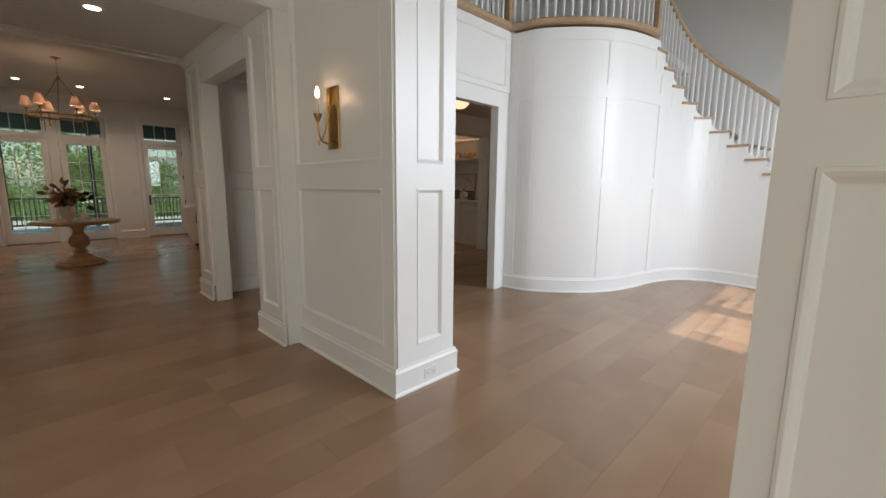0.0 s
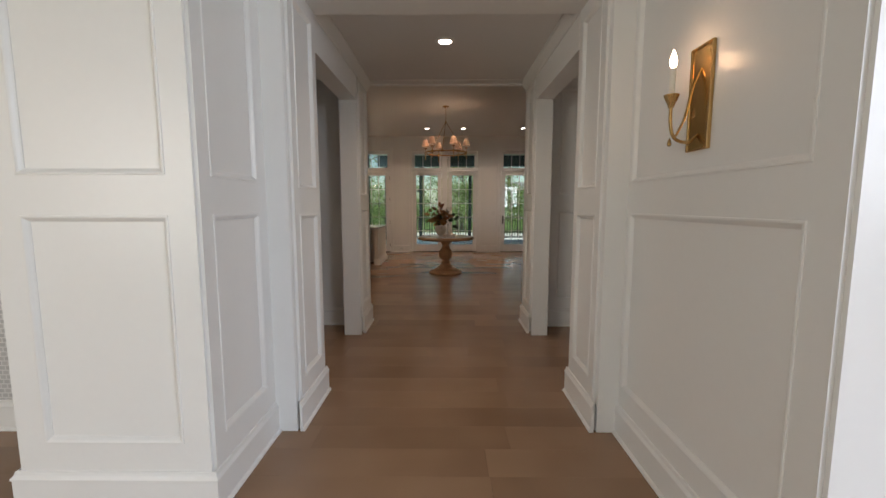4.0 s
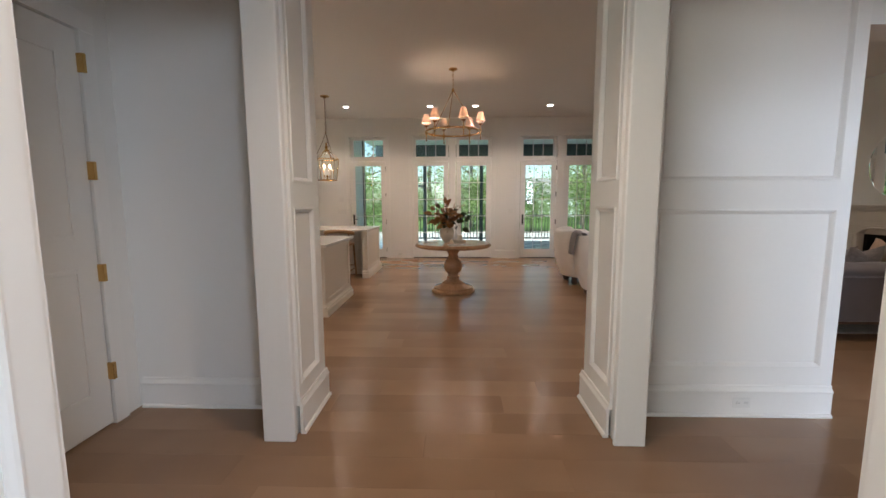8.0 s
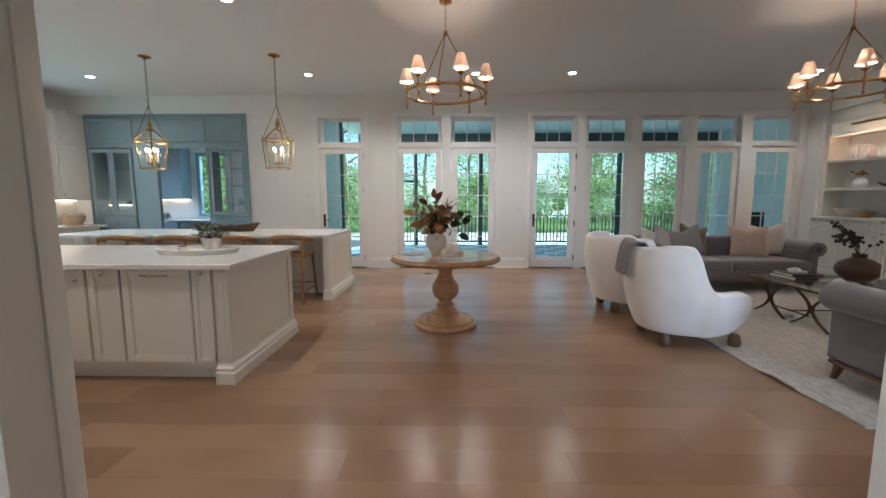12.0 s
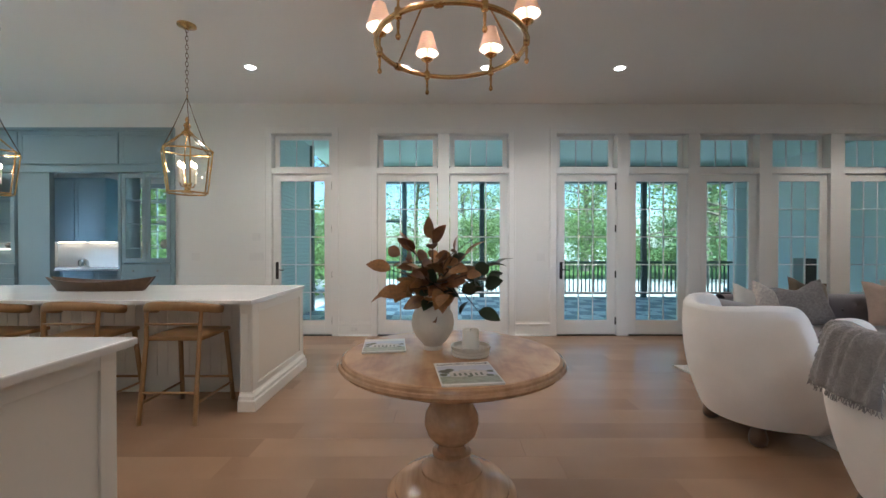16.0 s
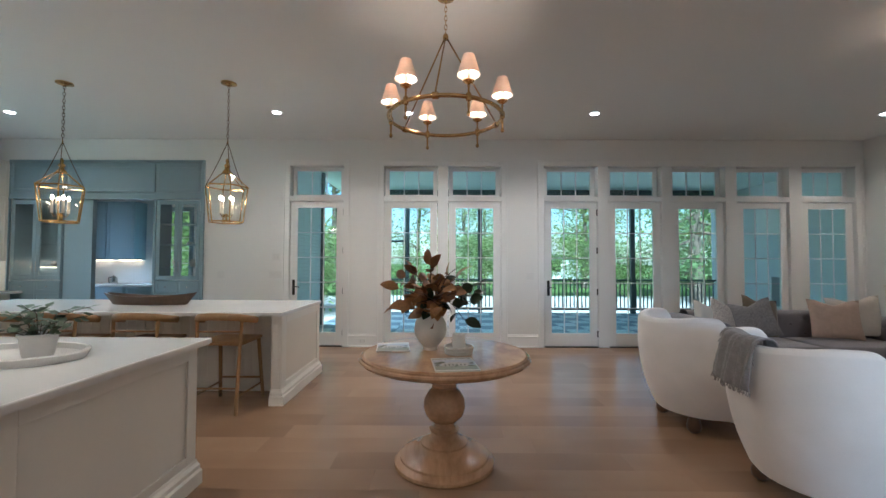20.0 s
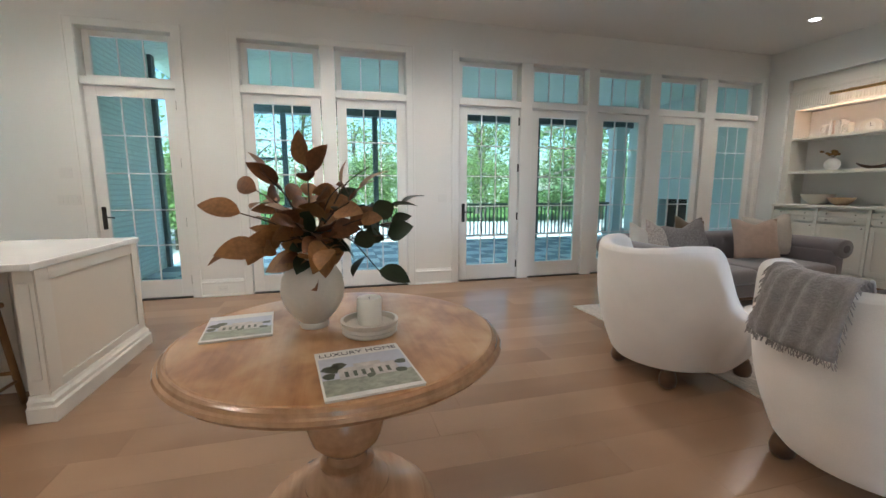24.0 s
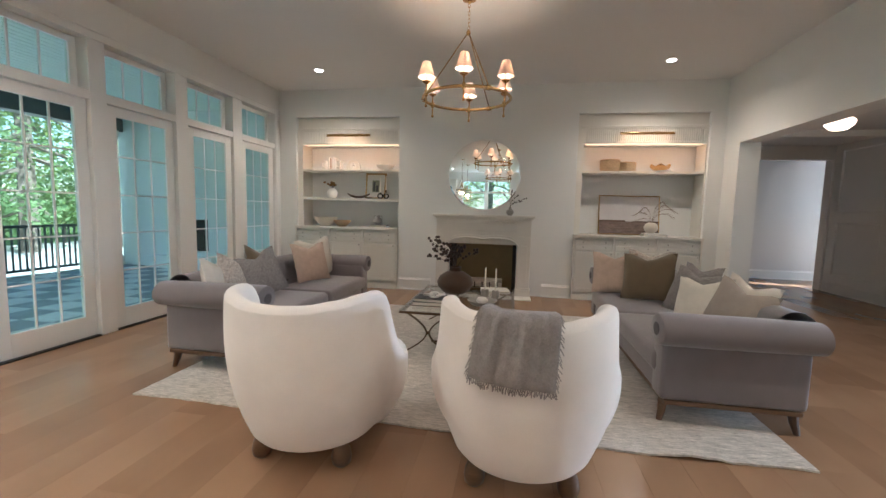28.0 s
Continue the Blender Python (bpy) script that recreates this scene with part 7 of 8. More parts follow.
book((-10.38, 5.12, CZ), 4, 0.36, 0.28, 0.035, BOOKDARK, "large black book lying on the coffee table")
book((-10.38, 5.12, CZ + 0.035), -3, 0.32, 0.25, 0.03, BOOKDARK, "black book on top of another")
kn = thing("knot_ornament", "white ceramic chain link ornament on a stack of books", "ornament", (-10.35, 5.12, CZ + 0.065))
for k in range(3):
    ring = [(0.052 * math.cos(t), 0.032 * math.sin(t), 0) for t in [2 * math.pi * j / 20 for j in range(20)]]
    part("link", tube(ring, 0.012, 8, closed=True), WHITECER, kn, "", True, pose(-0.06 + 0.06 * k, 0.01 * (-1) ** k, 0.02 + 0.006 * (k % 2), 70 * (k % 2) - 20, 0, 30 * k))
for x, y in ((-9.86, 5.62), (-9.74, 5.57)):
    cs = thing("candlestick", "short pale stone holder with a tall white taper candle", "candlestick", (x, y, CZ), group="candlesticks on the coffee table")
    part("holder", lathe([(0, 0), (0.042, 0), (0.042, 0.075), (0.036, 0.082), (0.016, 0.082), (0, 0.075)], 20), GREYPOT, cs, "", True)
    part("taper", lathe([(0.011, 0.075), (0.0085, 0.32), (0.003, 0.335), (0, 0.335)], 12), WAX, cs, "white taper candle", True)
bw = thing("shell_bowl", "shallow pale stone bowl holding a white shell", "bowl", (-9.86, 5.18, CZ))
part("bowl", lathe([(0, 0.012), (0.10, 0.02), (0.15, 0.05), (0.155, 0.05), (0.11, 0.006), (0.05, 0), (0, 0)], 32), GREYPOT, bw, "", True)
part("shell", moved(ball(0.05, u=14, v=10), pose(0.0, 0, 0.05, 20, 0, 0) @ Matrix.Diagonal((1.2, 0.9, 0.7, 1))), WHITECER, bw, "white shell", True)
book((-9.76, 5.92, CZ), 10, 0.33, 0.26, 0.03, BOOKWHITE, "pale book lying on the coffee table")

# ---- fireplace wall ----
before = set(bpy.data.objects)
fp = thing("fireplace_surround", "carved pale limestone fireplace surround with a shaped arch", "fireplace")
FX = -10.02
for sx in (-1, 1):
    part("leg", B(FX + sx * 0.62 - 0.01, FX + sx * 0.84, YF - 0.13, YF - 0.001, 0.16, 1.06, bevel=0.006), STONE, fp) if sx > 0 else part("leg", B(FX - 0.84, FX - 0.61, YF - 0.13, YF - 0.001, 0.16, 1.06, bevel=0.006), STONE, fp)
    part("leg_panel", boxes([(FX + sx * 0.735 - 0.055, FX + sx * 0.735 + 0.055, YF - 0.138, YF - 0.13, 0.26, 0.90)], 0.004), STONE, fp)
    part("foot_block", boxes([(FX + sx * 0.73 - 0.135, FX + sx * 0.73 + 0.135, YF - 0.16, YF - 0.001, 0.0, 0.13), (FX + sx * 0.73 - 0.122, FX + sx * 0.73 + 0.122, YF - 0.145, YF - 0.001, 0.13, 0.16)], 0.006), STONE, fp)
# shaped lintel: arch of two shoulders and a low centre
bm = bmesh.new()
n = 40
under, over = [], []
for k in range(n + 1):
    u = -1 + 2 * k / n
    a = abs(u)
    z = 0.995 + 0.028 * math.sin(math.pi * min(1, a / 0.82)) - 0.11 * (max(0, a - 0.74) / 0.26) ** 2
    under.append((FX + u * 0.63, z))
for y in (YF - 0.13, YF - 0.002):
    over.append([[bm.verts.new((x, y, z)), bm.verts.new((x, y, 1.34))] for x, z in under])
f, b = over
for k in range(n):
    bm.faces.new((f[k][0], f[k + 1][0], f[k + 1][1], f[k][1]))
    bm.faces.new((b[k][0], b[k][1], b[k + 1][1], b[k + 1][0]))
    bm.faces.new((f[k][0], b[k][0], b[k + 1][0], f[k + 1][0]))
bm.faces.new((f[0][0], f[0][1], b[0][1], b[0][0]))
bm.faces.new((f[n][0], b[n][0], b[n][1], f[n][1]))
part("lintel", bm, STONE, fp)
part("arch_bead", tube([(x, YF - 0.132, z - 0.002) for x, z in under], 0.014, 8), STONE, fp, "", True)
part("arch_bead", tube([(x * 1.0, YF - 0.128, z + 0.045) for x, z in under[2:-2]], 0.007, 6), STONE, fp, "", True)
for sx in (-1, 1):
    part("shoulder", B(*sorted((FX + sx * 0.63, FX + sx * 0.84)), YF - 0.13, YF - 0.002, 1.06, 1.34), STONE, fp)
part("frieze_panel", boxes([(FX - 0.60, FX + 0.60, YF - 0.138, YF - 0.13, 1.14, 1.29)], 0.004), STONE, fp)
part("mantel_shelf", boxes([(FX - 0.855, FX + 0.855, YF - 0.15, YF - 0.001, 1.34, 1.36), (FX - 0.875, FX + 0.875, YF - 0.175, YF - 0.001, 1.36, 1.378), (FX - 0.90, FX + 0.90, YF - 0.20, YF - 0.001, 1.378, 1.42)], 0.007), STONE, fp)
part("inner_slip", boxes([(FX - 0.60, FX + 0.60, YF - 0.03, YF - 0.004, 0.90, 1.075)], 0.003), STONE, fp)
solid("hearth", B(FBX - 0.83, FBX + 0.83, YF - 0.42, YF - 0.165, 0.0, 0.012), STONE, "thin pale stone hearth slab", "hearth")
for sx in (-1, 1):
    part("firebox_liner", B(*sorted((FX + sx * 0.60, FX + sx * 0.535)), YF - 0.02, YF + 0.02, 0.03, 1.02), BLACKIRON, fp, "black metal liner")
gr = thing("log_grate", "black iron grate holding birch logs in the firebox", "fire grate", (FBX, 8.27, 0.03))
for k in range(5):
    part("grate_bar", tube([(-0.26 + 0.13 * k, -0.12, 0.16), (-0.26 + 0.13 * k, -0.12, 0.05), (-0.26 + 0.13 * k, 0.12, 0.05)], 0.010, 6), BLACKIRON, gr)
part("grate_rail", boxes([(-0.28, 0.28, -0.13, -0.11, 0.03, 0.05), (-0.28, 0.28, 0.11, 0.13, 0.03, 0.05), (-0.28, -0.26, -0.13, -0.11, 0, 0.05), (0.26, 0.28, -0.13, -0.11, 0, 0.05), (-0.28, -0.26, 0.11, 0.13, 0, 0.05), (0.26, 0.28, 0.11, 0.13, 0, 0.05)]), BLACKIRON, gr)
for y, z, r in ((-0.06, 0.105, 0.045), (0.05, 0.105, 0.045), (0.0, 0.18, 0.04)):
    part("log", tube([(-0.34, y, z), (0, y + 0.01, z + 0.004), (0.34, y - 0.005, z)], r, 12), BIRCH, gr, "pale birch log", True)

mr = thing("round_mirror", "large round frameless mirror hung above the mantel", "mirror", (-10.09, YF, 2.10))
part("mirror_glass", moved(lathe([(0, 0.02), (0.59, 0.02), (0.612, 0.013), (0.612, 0.004), (0, 0.004)], 96), pose(0, 0, 0, 90)), MIRROR, mr)
sv = thing("bud_vase", "small round grey clay vase on the mantel", "vase", (-9.63, YF - 0.10, 1.41))
part("body", lathe([(0, 0), (0.03, 0), (0.062, 0.045), (0.058, 0.085), (0.022, 0.115), (0.018, 0.135), (0.024, 0.142), (0.014, 0.142), (0.012, 0.12), (0, 0.11)], 24), GREYPOT, sv, "", True)
sb = thing("berry_sprig", "thin sprig with dark berries in a small vase", "branches", (-9.63, YF - 0.10, 1.54))
for tip in ((0.26, -0.02, 0.17), (0.12, 0.0, 0.22), (0.02, -0.04, 0.30), (-0.12, -0.03, 0.24), (0.18, -0.03, 0.12)):
    pts = spline([(0, 0, -0.06), (tip[0] * 0.15, tip[1] * 0.3, tip[2] * 0.5), tip], 6)
    part("stem", tube(pts, 0.002, 5), TWIG, sb)
    for j in (7, 9, 11, 12):
        part("berry", None, None, sb, at=Matrix.Translation(pts[j]) @ Matrix.Scale(0.75, 4), me=BERRYM)


def niche(x0, x1, shelves, nm):
    c = thing("built_in_cabinet", "white built-in cabinet with slim drawers and panelled doors in a niche", "cabinet", group="niche cabinets")
    yf = YF - 0.06
    part("body", B(x0 + 0.005, x1 - 0.005, yf + 0.06, 8.478, 0.0, 1.08), CABINET, c)
    part("plinth", boxes([(x0 + 0.002, x1 - 0.002, yf - 0.012, yf + 0.02, 0.0, 0.085), (x0 + 0.004, x1 - 0.004, yf - 0.002, yf + 0.02, 0.085, 0.11)], 0.003), CABINET, c)
    w = (x1 - x0 - 0.02) / 3
    for k in range(3):
        a, b = x0 + 0.01 + w * k + 0.028, x0 + 0.01 + w * (k + 1) - 0.028
        for z0, z1 in ((0.955, 1.032), (0.87, 0.945)):
            d = part("drawer", B(a, b, yf, yf + 0.06, z0, z1, bevel=0.002), CABINET, c)
            for kx in (a + (b - a) * 0.2, a + (b - a) * 0.8):
                part("knob", ball(0.011, (kx, yf - 0.014, (z0 + z1) / 2), u=8, v=6), NICKEL, d, "small nickel knob", True)
        d = part("cabinet_door", B(a, b, yf + 0.008, yf + 0.06, 0.135, 0.835), CABINET, c)
        bm = bmesh.new()
        for xa, xb, za, zb in ((a, a + 0.055, 0.135, 0.835), (b - 0.055, b, 0.135, 0.835), (a + 0.055, b - 0.055, 0.135, 0.20), (a + 0.055, b - 0.055, 0.77, 0.835)):
            box(bm, xa, xb, yf - 0.004, yf + 0.008, za, zb, bevel=0.002)
        part("door_frame", bm, CABINET, d)
        part("knob", ball(0.012, ((b - 0.03) if k < 2 else (b - 0.03), yf - 0.014, 0.80), u=8, v=6), NICKEL, d, "small nickel knob", True)
    for k in range(4):
        xx = x0 + 0.01 + w * k
        part("stile", B(max(xx - 0.019, x0 + 0.003), min(xx + 0.019, x1 - 0.003), yf - 0.004, yf + 0.06, 0.11, 1.08), CABINET, c)
    part("cabinet_top", boxes([(x0 + 0.001, x1 - 0.001, yf - 0.03, 8.478, 1.08, 1.12)], 0.004), CABINET, c)
    b = thing("bookcase", "white open shelves with a fluted valance, built into a niche", "bookcase", group="niche bookcases")
    yb = YF + 0.055
    part("side", B(x0 + 0.001, x0 + 0.10, yb, 8.478, 1.12, 2.92), CABINET, b)
    part("side", B(x1 - 0.02, x1 - 0.001, yb, 8.478, 1.12, 2.92), CABINET, b)
    part("back", B(x0 + 0.10, x1 - 0.02, 8.468, 8.478, 1.12, 2.65), GREYWALL, b)
    for z in shelves:
        part("shelf", B(x0 + 0.10, x1 - 0.02, yb - 0.004, 8.468, z - 0.04, z, bevel=0.003), CABINET, b)
    part("valance", B(x0 + 0.10, x1 - 0.02, yb + 0.012, yb + 0.04, 2.65, 2.92), CABINET, b)
    part("valance_frame", boxes([(x0 + 0.10, x1 - 0.02, yb, yb + 0.012, 2.65, 2.685), (x0 + 0.10, x1 - 0.02, yb, yb + 0.012, 2.885, 2.92), (x0 + 0.10, x0 + 0.135, yb, yb + 0.012, 2.685, 2.885), (x1 - 0.055, x1 - 0.02, yb, yb + 0.012, 2.685, 2.885)], 0.002), CABINET, b)
    part("cap", boxes([(x0 + 0.001, x1 - 0.001, yb - 0.02, 8.478, 2.92, 2.945)], 0.004), CABINET, b)
    part("frieze_board", B(x0 + 0.002, x1 - 0.002, yb + 0.03, 8.47, 2.945, NTOP - 0.002), CABINET, b)
    part("shelf_lid", B(x0 + 0.10, x1 - 0.02, yb + 0.04, 8.468, 2.65, 2.66), CABINET, b)
    nf = 56
    fw_ = (x1 - x0 - 0.19) / nf
    me = finish(lathe([(fw_ * 0.46, 0), (fw_ * 0.46, 0.198)], 8), "flute", CABINET, True)
    for k in range(nf):
        part("flute", None, None, b, at=pose(x0 + 0.135 + fw_ * (k + 0.5), yb + 0.010, 2.686), me=me)
    p = thing("picture_light", "brass tube picture light over the shelves, lit", "picture light", ((x0 + x1) / 2 + 0.05, yb, 2.80), group="niche picture lights")
    part("tube", moved(tube([(-0.40, 0, 0), (0.40, 0, 0)], 0.022, 14), pose(0, -0.10, 0)), BRASSDARK, p, "", True)
    part("lamp", B(-0.38, 0.38, -0.082, -0.076, -0.014, -0.004), STRIP, p, "warm glowing strip")
    area_lamp("picture_light_glow", ((x0 + x1) / 2 + 0.05, yb - 0.105, 2.772), ((x0 + x1) / 2 + 0.05, yb - 0.02, 2.20), 0.74, 0.02, 0.5, (1.0, 0.60, 0.34))
    # added strip and fill lamp: no fitting known here, they warm the top shelf
    part("light_strip", B(x0 + 0.14, x1 - 0.06, yb + 0.045, yb + 0.065, 2.638, 2.65), STRIP, b, "added warm strip behind the valance that brightens the shelf")
    area_lamp("shelf_strip_glow", ((x0 + x1) / 2 + 0.04, yb + 0.06, 2.632), ((x0 + x1) / 2 + 0.04, yb + 0.16, 2.20), x1 - x0 - 0.2, 0.02, 0.75, (1.0, 0.54, 0.29))
    for sx in (-0.18, 0.18):
        part("bracket", tube([(sx, 0.01, 0.03), (sx, -0.05, 0.035), (sx, -0.10, 0.015)], 0.008, 6), BRASSDARK, p)
        part("mount", B(sx - 0.05, sx + 0.05, -0.012, 0.012, 0.015, 0.045, bevel=0.003), BRASSDARK, p)


niche(*NL, (1.66, 2.20), "left")
niche(*NR, (2.20,), "right")
YS = YF + 0.24


def bowl(name, label, at, r, h, material, category="bowl", foot=0.4, wobble=0.0, seg=32):
    b = thing(name, label, category, at)
    bm = lathe([(0, 0.004), (r * foot, 0.0), (r * 0.8, h * 0.5), (r, h), (r * 0.95, h), (r * 0.74, h * 0.52), (r * 0.3, h * 0.15), (0, h * 0.12)], seg)
    if wobble:
        for v in bm.verts:
            a = math.atan2(v.co.y, v.co.x)
            v.co.z += wobble * (v.co.z / h) * math.sin(6 * a)
    part("bowl", bm, material, b, "", True)


# left niche: top shelf
for k, (w, h, m_) in enumerate(((0.035, 0.23, BOOKWHITE), (0.03, 0.22, PILLOWBLUSH), (0.04, 0.235, BOOKWHITE), (0.03, 0.21, BOOKWHITE))):
    b = thing("book", "pale upright book between stone bookends", "book", (-12.98 + 0.042 * k, YS - 0.02, 2.20), group="books on the niche shelf")
    part("cover", B(-w / 2, w / 2, -0.08, 0.08, 0, h, bevel=0.003), m_, b)
    part("pages", B(-w / 2 + 0.004, w / 2 - 0.004, -0.075, 0.0815, 0.004, h + 0.0008), PAGES, b)
for x, s_ in ((-13.07, 1), (-12.79, -1)):
    e = thing("bookend", "rough white stone bookend on a niche shelf", "bookend", (x, YS - 0.03, 2.20), group="stone bookends")
    part("stone", moved(tubebox(0.09, 0.12, 0.17, 0.02, 2), pose(0, 0, 0, 0, 0, 6 * s_)), STONE, e, "", True)
    part("carving", tube([(0.035 * math.cos(t), -0.064, 0.09 + 0.05 * math.sin(t)) for t in [2 * math.pi * j / 14 for j in range(14)]], 0.010, 6, closed=True), STONE, e, "", True)
ck = thing("mantel_clock", "small arched white stone clock on a niche shelf", "clock", (-12.52, YS - 0.02, 2.20))
bm = bmesh.new()
arch = [(0.13 * math.cos(t), 0.05 + 0.13 * math.sin(t)) for t in [math.pi * j / 20 for j in range(21)]]
arch = [(0.13, 0.0)] + arch + [(-0.13, 0.0)]
fr_ = [bm.verts.new((x, -0.03, z)) for x, z in arch]
bk_ = [bm.verts.new((x, 0.03, z)) for x, z in arch]
bm.faces.new(fr_)
bm.faces.new(bk_[::-1])
for k in range(len(arch)):
    j = (k + 1) % len(arch)
    bm.faces.new((fr_[k], bk_[k], bk_[j], fr_[j]))
part("case", bm, STONE, ck)
part("face", moved(lathe([(0, 0), (0.06, 0), (0.06, 0.004), (0, 0.004)], 28), pose(0, -0.03, 0.08, 90)), BOOKWHITE, ck, "pale clock face")
part("hand", boxes([(-0.003, 0.003, -0.038, -0.0345, 0.08, 0.125), (-0.003, 0.03, -0.0385, -0.035, 0.077, 0.083)]), INK, ck, "dark hands")
part("foot", B(-0.16, 0.16, -0.04, 0.04, 0, 0.012, bevel=0.003), STONE, ck)
bowl("bowl", "low wide white bowl on a niche shelf", (-11.92, YS, 2.20), 0.17, 0.09, WHITECER, foot=0.5)
# left niche: middle shelf
v = thing("round_vase", "round white vase on a niche shelf", "vase", (-12.95, YS, 1.66))
part("body", lathe([(0, 0), (0.05, 0), (0.09, 0.05), (0.098, 0.10), (0.08, 0.155), (0.04, 0.18), (0.04, 0.195), (0.03, 0.195), (0.03, 0.18), (0, 0.16)], 28), WHITECER, v, "", True)
fl_ = thing("dried_flowers", "ochre dried flower heads in a white vase", "flowers", (-12.95, YS, 1.85))
rng = random.Random(31)
for k in range(16):
    a, r, h = rng.uniform(0, 6.28), rng.uniform(0.02, 0.15), rng.uniform(0.05, 0.12)
    q = (r * math.cos(a), r * 0.7 * math.sin(a), h)
    part("stem", tube([(0, 0, -0.05), (q[0] * 0.5, q[1] * 0.5, h * 0.6), q], 0.002, 4), TWIG, fl_)
    part("flower_head", ball(0.028, q, 0.7, u=8, v=6), MUSTARD, fl_)
bt = thing("boat_bowl", "narrow dark curved boat-shaped bowl on a niche shelf", "bowl", (-12.42, YS - 0.02, 1.66))
bm = bmesh.new()
rings = []
for k in range(13):
    t = -1 + 2 * k / 12
    w_ = 0.055 * math.sqrt(max(0.03, 1 - t * t))
    zt = 0.045 + 0.055 * t * t
    zb = 0.0 + 0.085 * t * t
    rings.append([bm.verts.new((0.22 * t, y, z)) for y, z in ((-w_ * 0.4, zb), (-w_, zt), (-w_ * 0.8, zt), (0, zb + 0.014), (w_ * 0.8, zt), (w_, zt), (w_ * 0.4, zb))])
for a, b in zip(rings, rings[1:]):
    for k in range(7):
        bm.faces.new((a[k], a[(k + 1) % 7], b[(k + 1) % 7], b[k]))
bm.faces.new(rings[0])
bm.faces.new(rings[-1][::-1])
part("bowl", bm, BROWNPOT, bt, "", True)
pf2 = thing("framed_print", "framed monochrome print in a brass-brown frame leaning on the niche back", "picture", (-12.06, YS + 0.10, 1.66))
pf2.matrix_world = pose(-12.14, YS + 0.10, 1.662, -8)
part("frame", boxes([(-0.20, -0.17, -0.012, 0.012, 0, 0.50), (0.17, 0.20, -0.012, 0.012, 0, 0.50), (-0.17, 0.17, -0.012, 0.012, 0, 0.03), (-0.17, 0.17, -0.012, 0.012, 0.47, 0.50)], 0.003), BRASSDARK, pf2)
part("mat_board", B(-0.17, 0.17, -0.004, 0.008, 0.03, 0.47), BOOKWHITE, pf2)
part("print", boxes([(-0.07, 0.07, -0.006, -0.004, 0.13, 0.36)]), PHOTO_LAWN, pf2, "grey print")
part("print_shape", boxes([(-0.05, -0.01, -0.007, -0.006, 0.15, 0.33), (0.01, 0.05, -0.007, -0.006, 0.14, 0.26)]), INK, pf2)
ch = thing("candle_holder", "black linked candle holder with two white taper candles", "candlestick", (-11.93, YS - 0.06, 1.66))
for k, (x, h) in enumerate(((-0.06, 0.10), (0.05, 0.14))):
    part("ring", tube([(x + 0.045 * math.cos(t), 0, 0.055 + 0.042 * math.sin(t)) for t in [2 * math.pi * j / 18 for j in range(18)]], 0.012, 8, closed=True), BLACKIRON, ch, "", True)
    part("cup", lathe([(0, h - 0.02), (0.016, h - 0.02), (0.018, h + 0.02), (0, h + 0.02)], 12), BLACKIRON, ch, "", True, pose(x, 0, 0))
    part("taper", lathe([(0.010, h + 0.02), (0.008, h + 0.28), (0, h + 0.29)], 10), WAX, ch, "white taper candle", True, pose(x, 0, 0))
# left niche: cabinet top
bowl("bowl", "large round wooden bowl on a cabinet top", (-13.07, YS - 0.02, 1.12), 0.22, 0.17, CERAMIC)
bowl("bowl", "smaller pale wooden bowl beside a larger one", (-12.71, YS - 0.10, 1.12), 0.165, 0.12, RATTAN)
book((-12.02, YS - 0.05, 1.12), 0, 0.34, 0.22, 0.028, BOOKWHITE, "pale book lying on a cabinet top")
book((-12.0, YS - 0.05, 1.148), 3, 0.30, 0.20, 0.025, BOOKDARK, "dark book lying on a pale one")
jg = thing("clear_jug", "small grey two-handled jug standing on books", "jug", (-12.03, YS - 0.05, 1.173))
part("body", lathe([(0, 0), (0.045, 0), (0.085, 0.05), (0.075, 0.10), (0.03, 0.14), (0.032, 0.175), (0.024, 0.175), (0.02, 0.14), (0, 0.12)], 24), GREYPOT, jg, "", True)
for sx in (-1, 1):
    part("handle", tube(spline([(sx * 0.03, 0, 0.165), (sx * 0.07, 0, 0.16), (sx * 0.075, 0, 0.11), (sx * 0.065, 0, 0.09)], 4), 0.006, 6), GREYPOT, jg, "", True)
# right niche
for x, r, h in ((-8.02, 0.155, 0.20), (-7.75, 0.135, 0.16)):
    b = thing("basket", "round woven straw basket on a niche shelf", "basket", (x, YS - 0.02, 2.20), group="straw baskets")
    part("weave", lathe([(0, 0), (r * 0.85, 0), (r * 0.98, h * 0.4), (r, h * 0.8), (r * 0.98, h), (r * 0.92, h), (r * 0.93, h * 0.8), (r * 0.8, 0.02), (0, 0.015)], 28), RATTAN, b, "", True)
    for k in range(5):
        part("coil", tube([((r * 0.94 + 0.008) * math.cos(t), (r * 0.94 + 0.008) * math.sin(t), h * (0.12 + 0.2 * k)) for t in [2 * math.pi * j / 24 for j in range(24)]], 0.009, 6, closed=True), RATTAN, b, "", True)
bowl("scalloped_bowl", "bronze scalloped bowl on a niche shelf", (-7.24, YS - 0.02, 2.212), 0.155, 0.10, BRASSDARK, wobble=0.02)
bowl("plate", "flat white plate under a bronze bowl", (-7.24, YS - 0.02, 2.20), 0.20, 0.012, WHITECER, "plate")
pn = thing("landscape_painting", "wide framed landscape painting with pale sky and brown field", "painting")
pn.matrix_world = pose(-7.64, YS + 0.09, 1.122, -7)
part("frame", boxes([(-0.49, -0.475, -0.018, 0.012, 0, 0.69), (0.475, 0.49, -0.018, 0.012, 0, 0.69), (-0.475, 0.475, -0.018, 0.012, 0, 0.015), (-0.475, 0.475, -0.018, 0.012, 0.675, 0.69)], 0.002), BRASSDARK, pn)
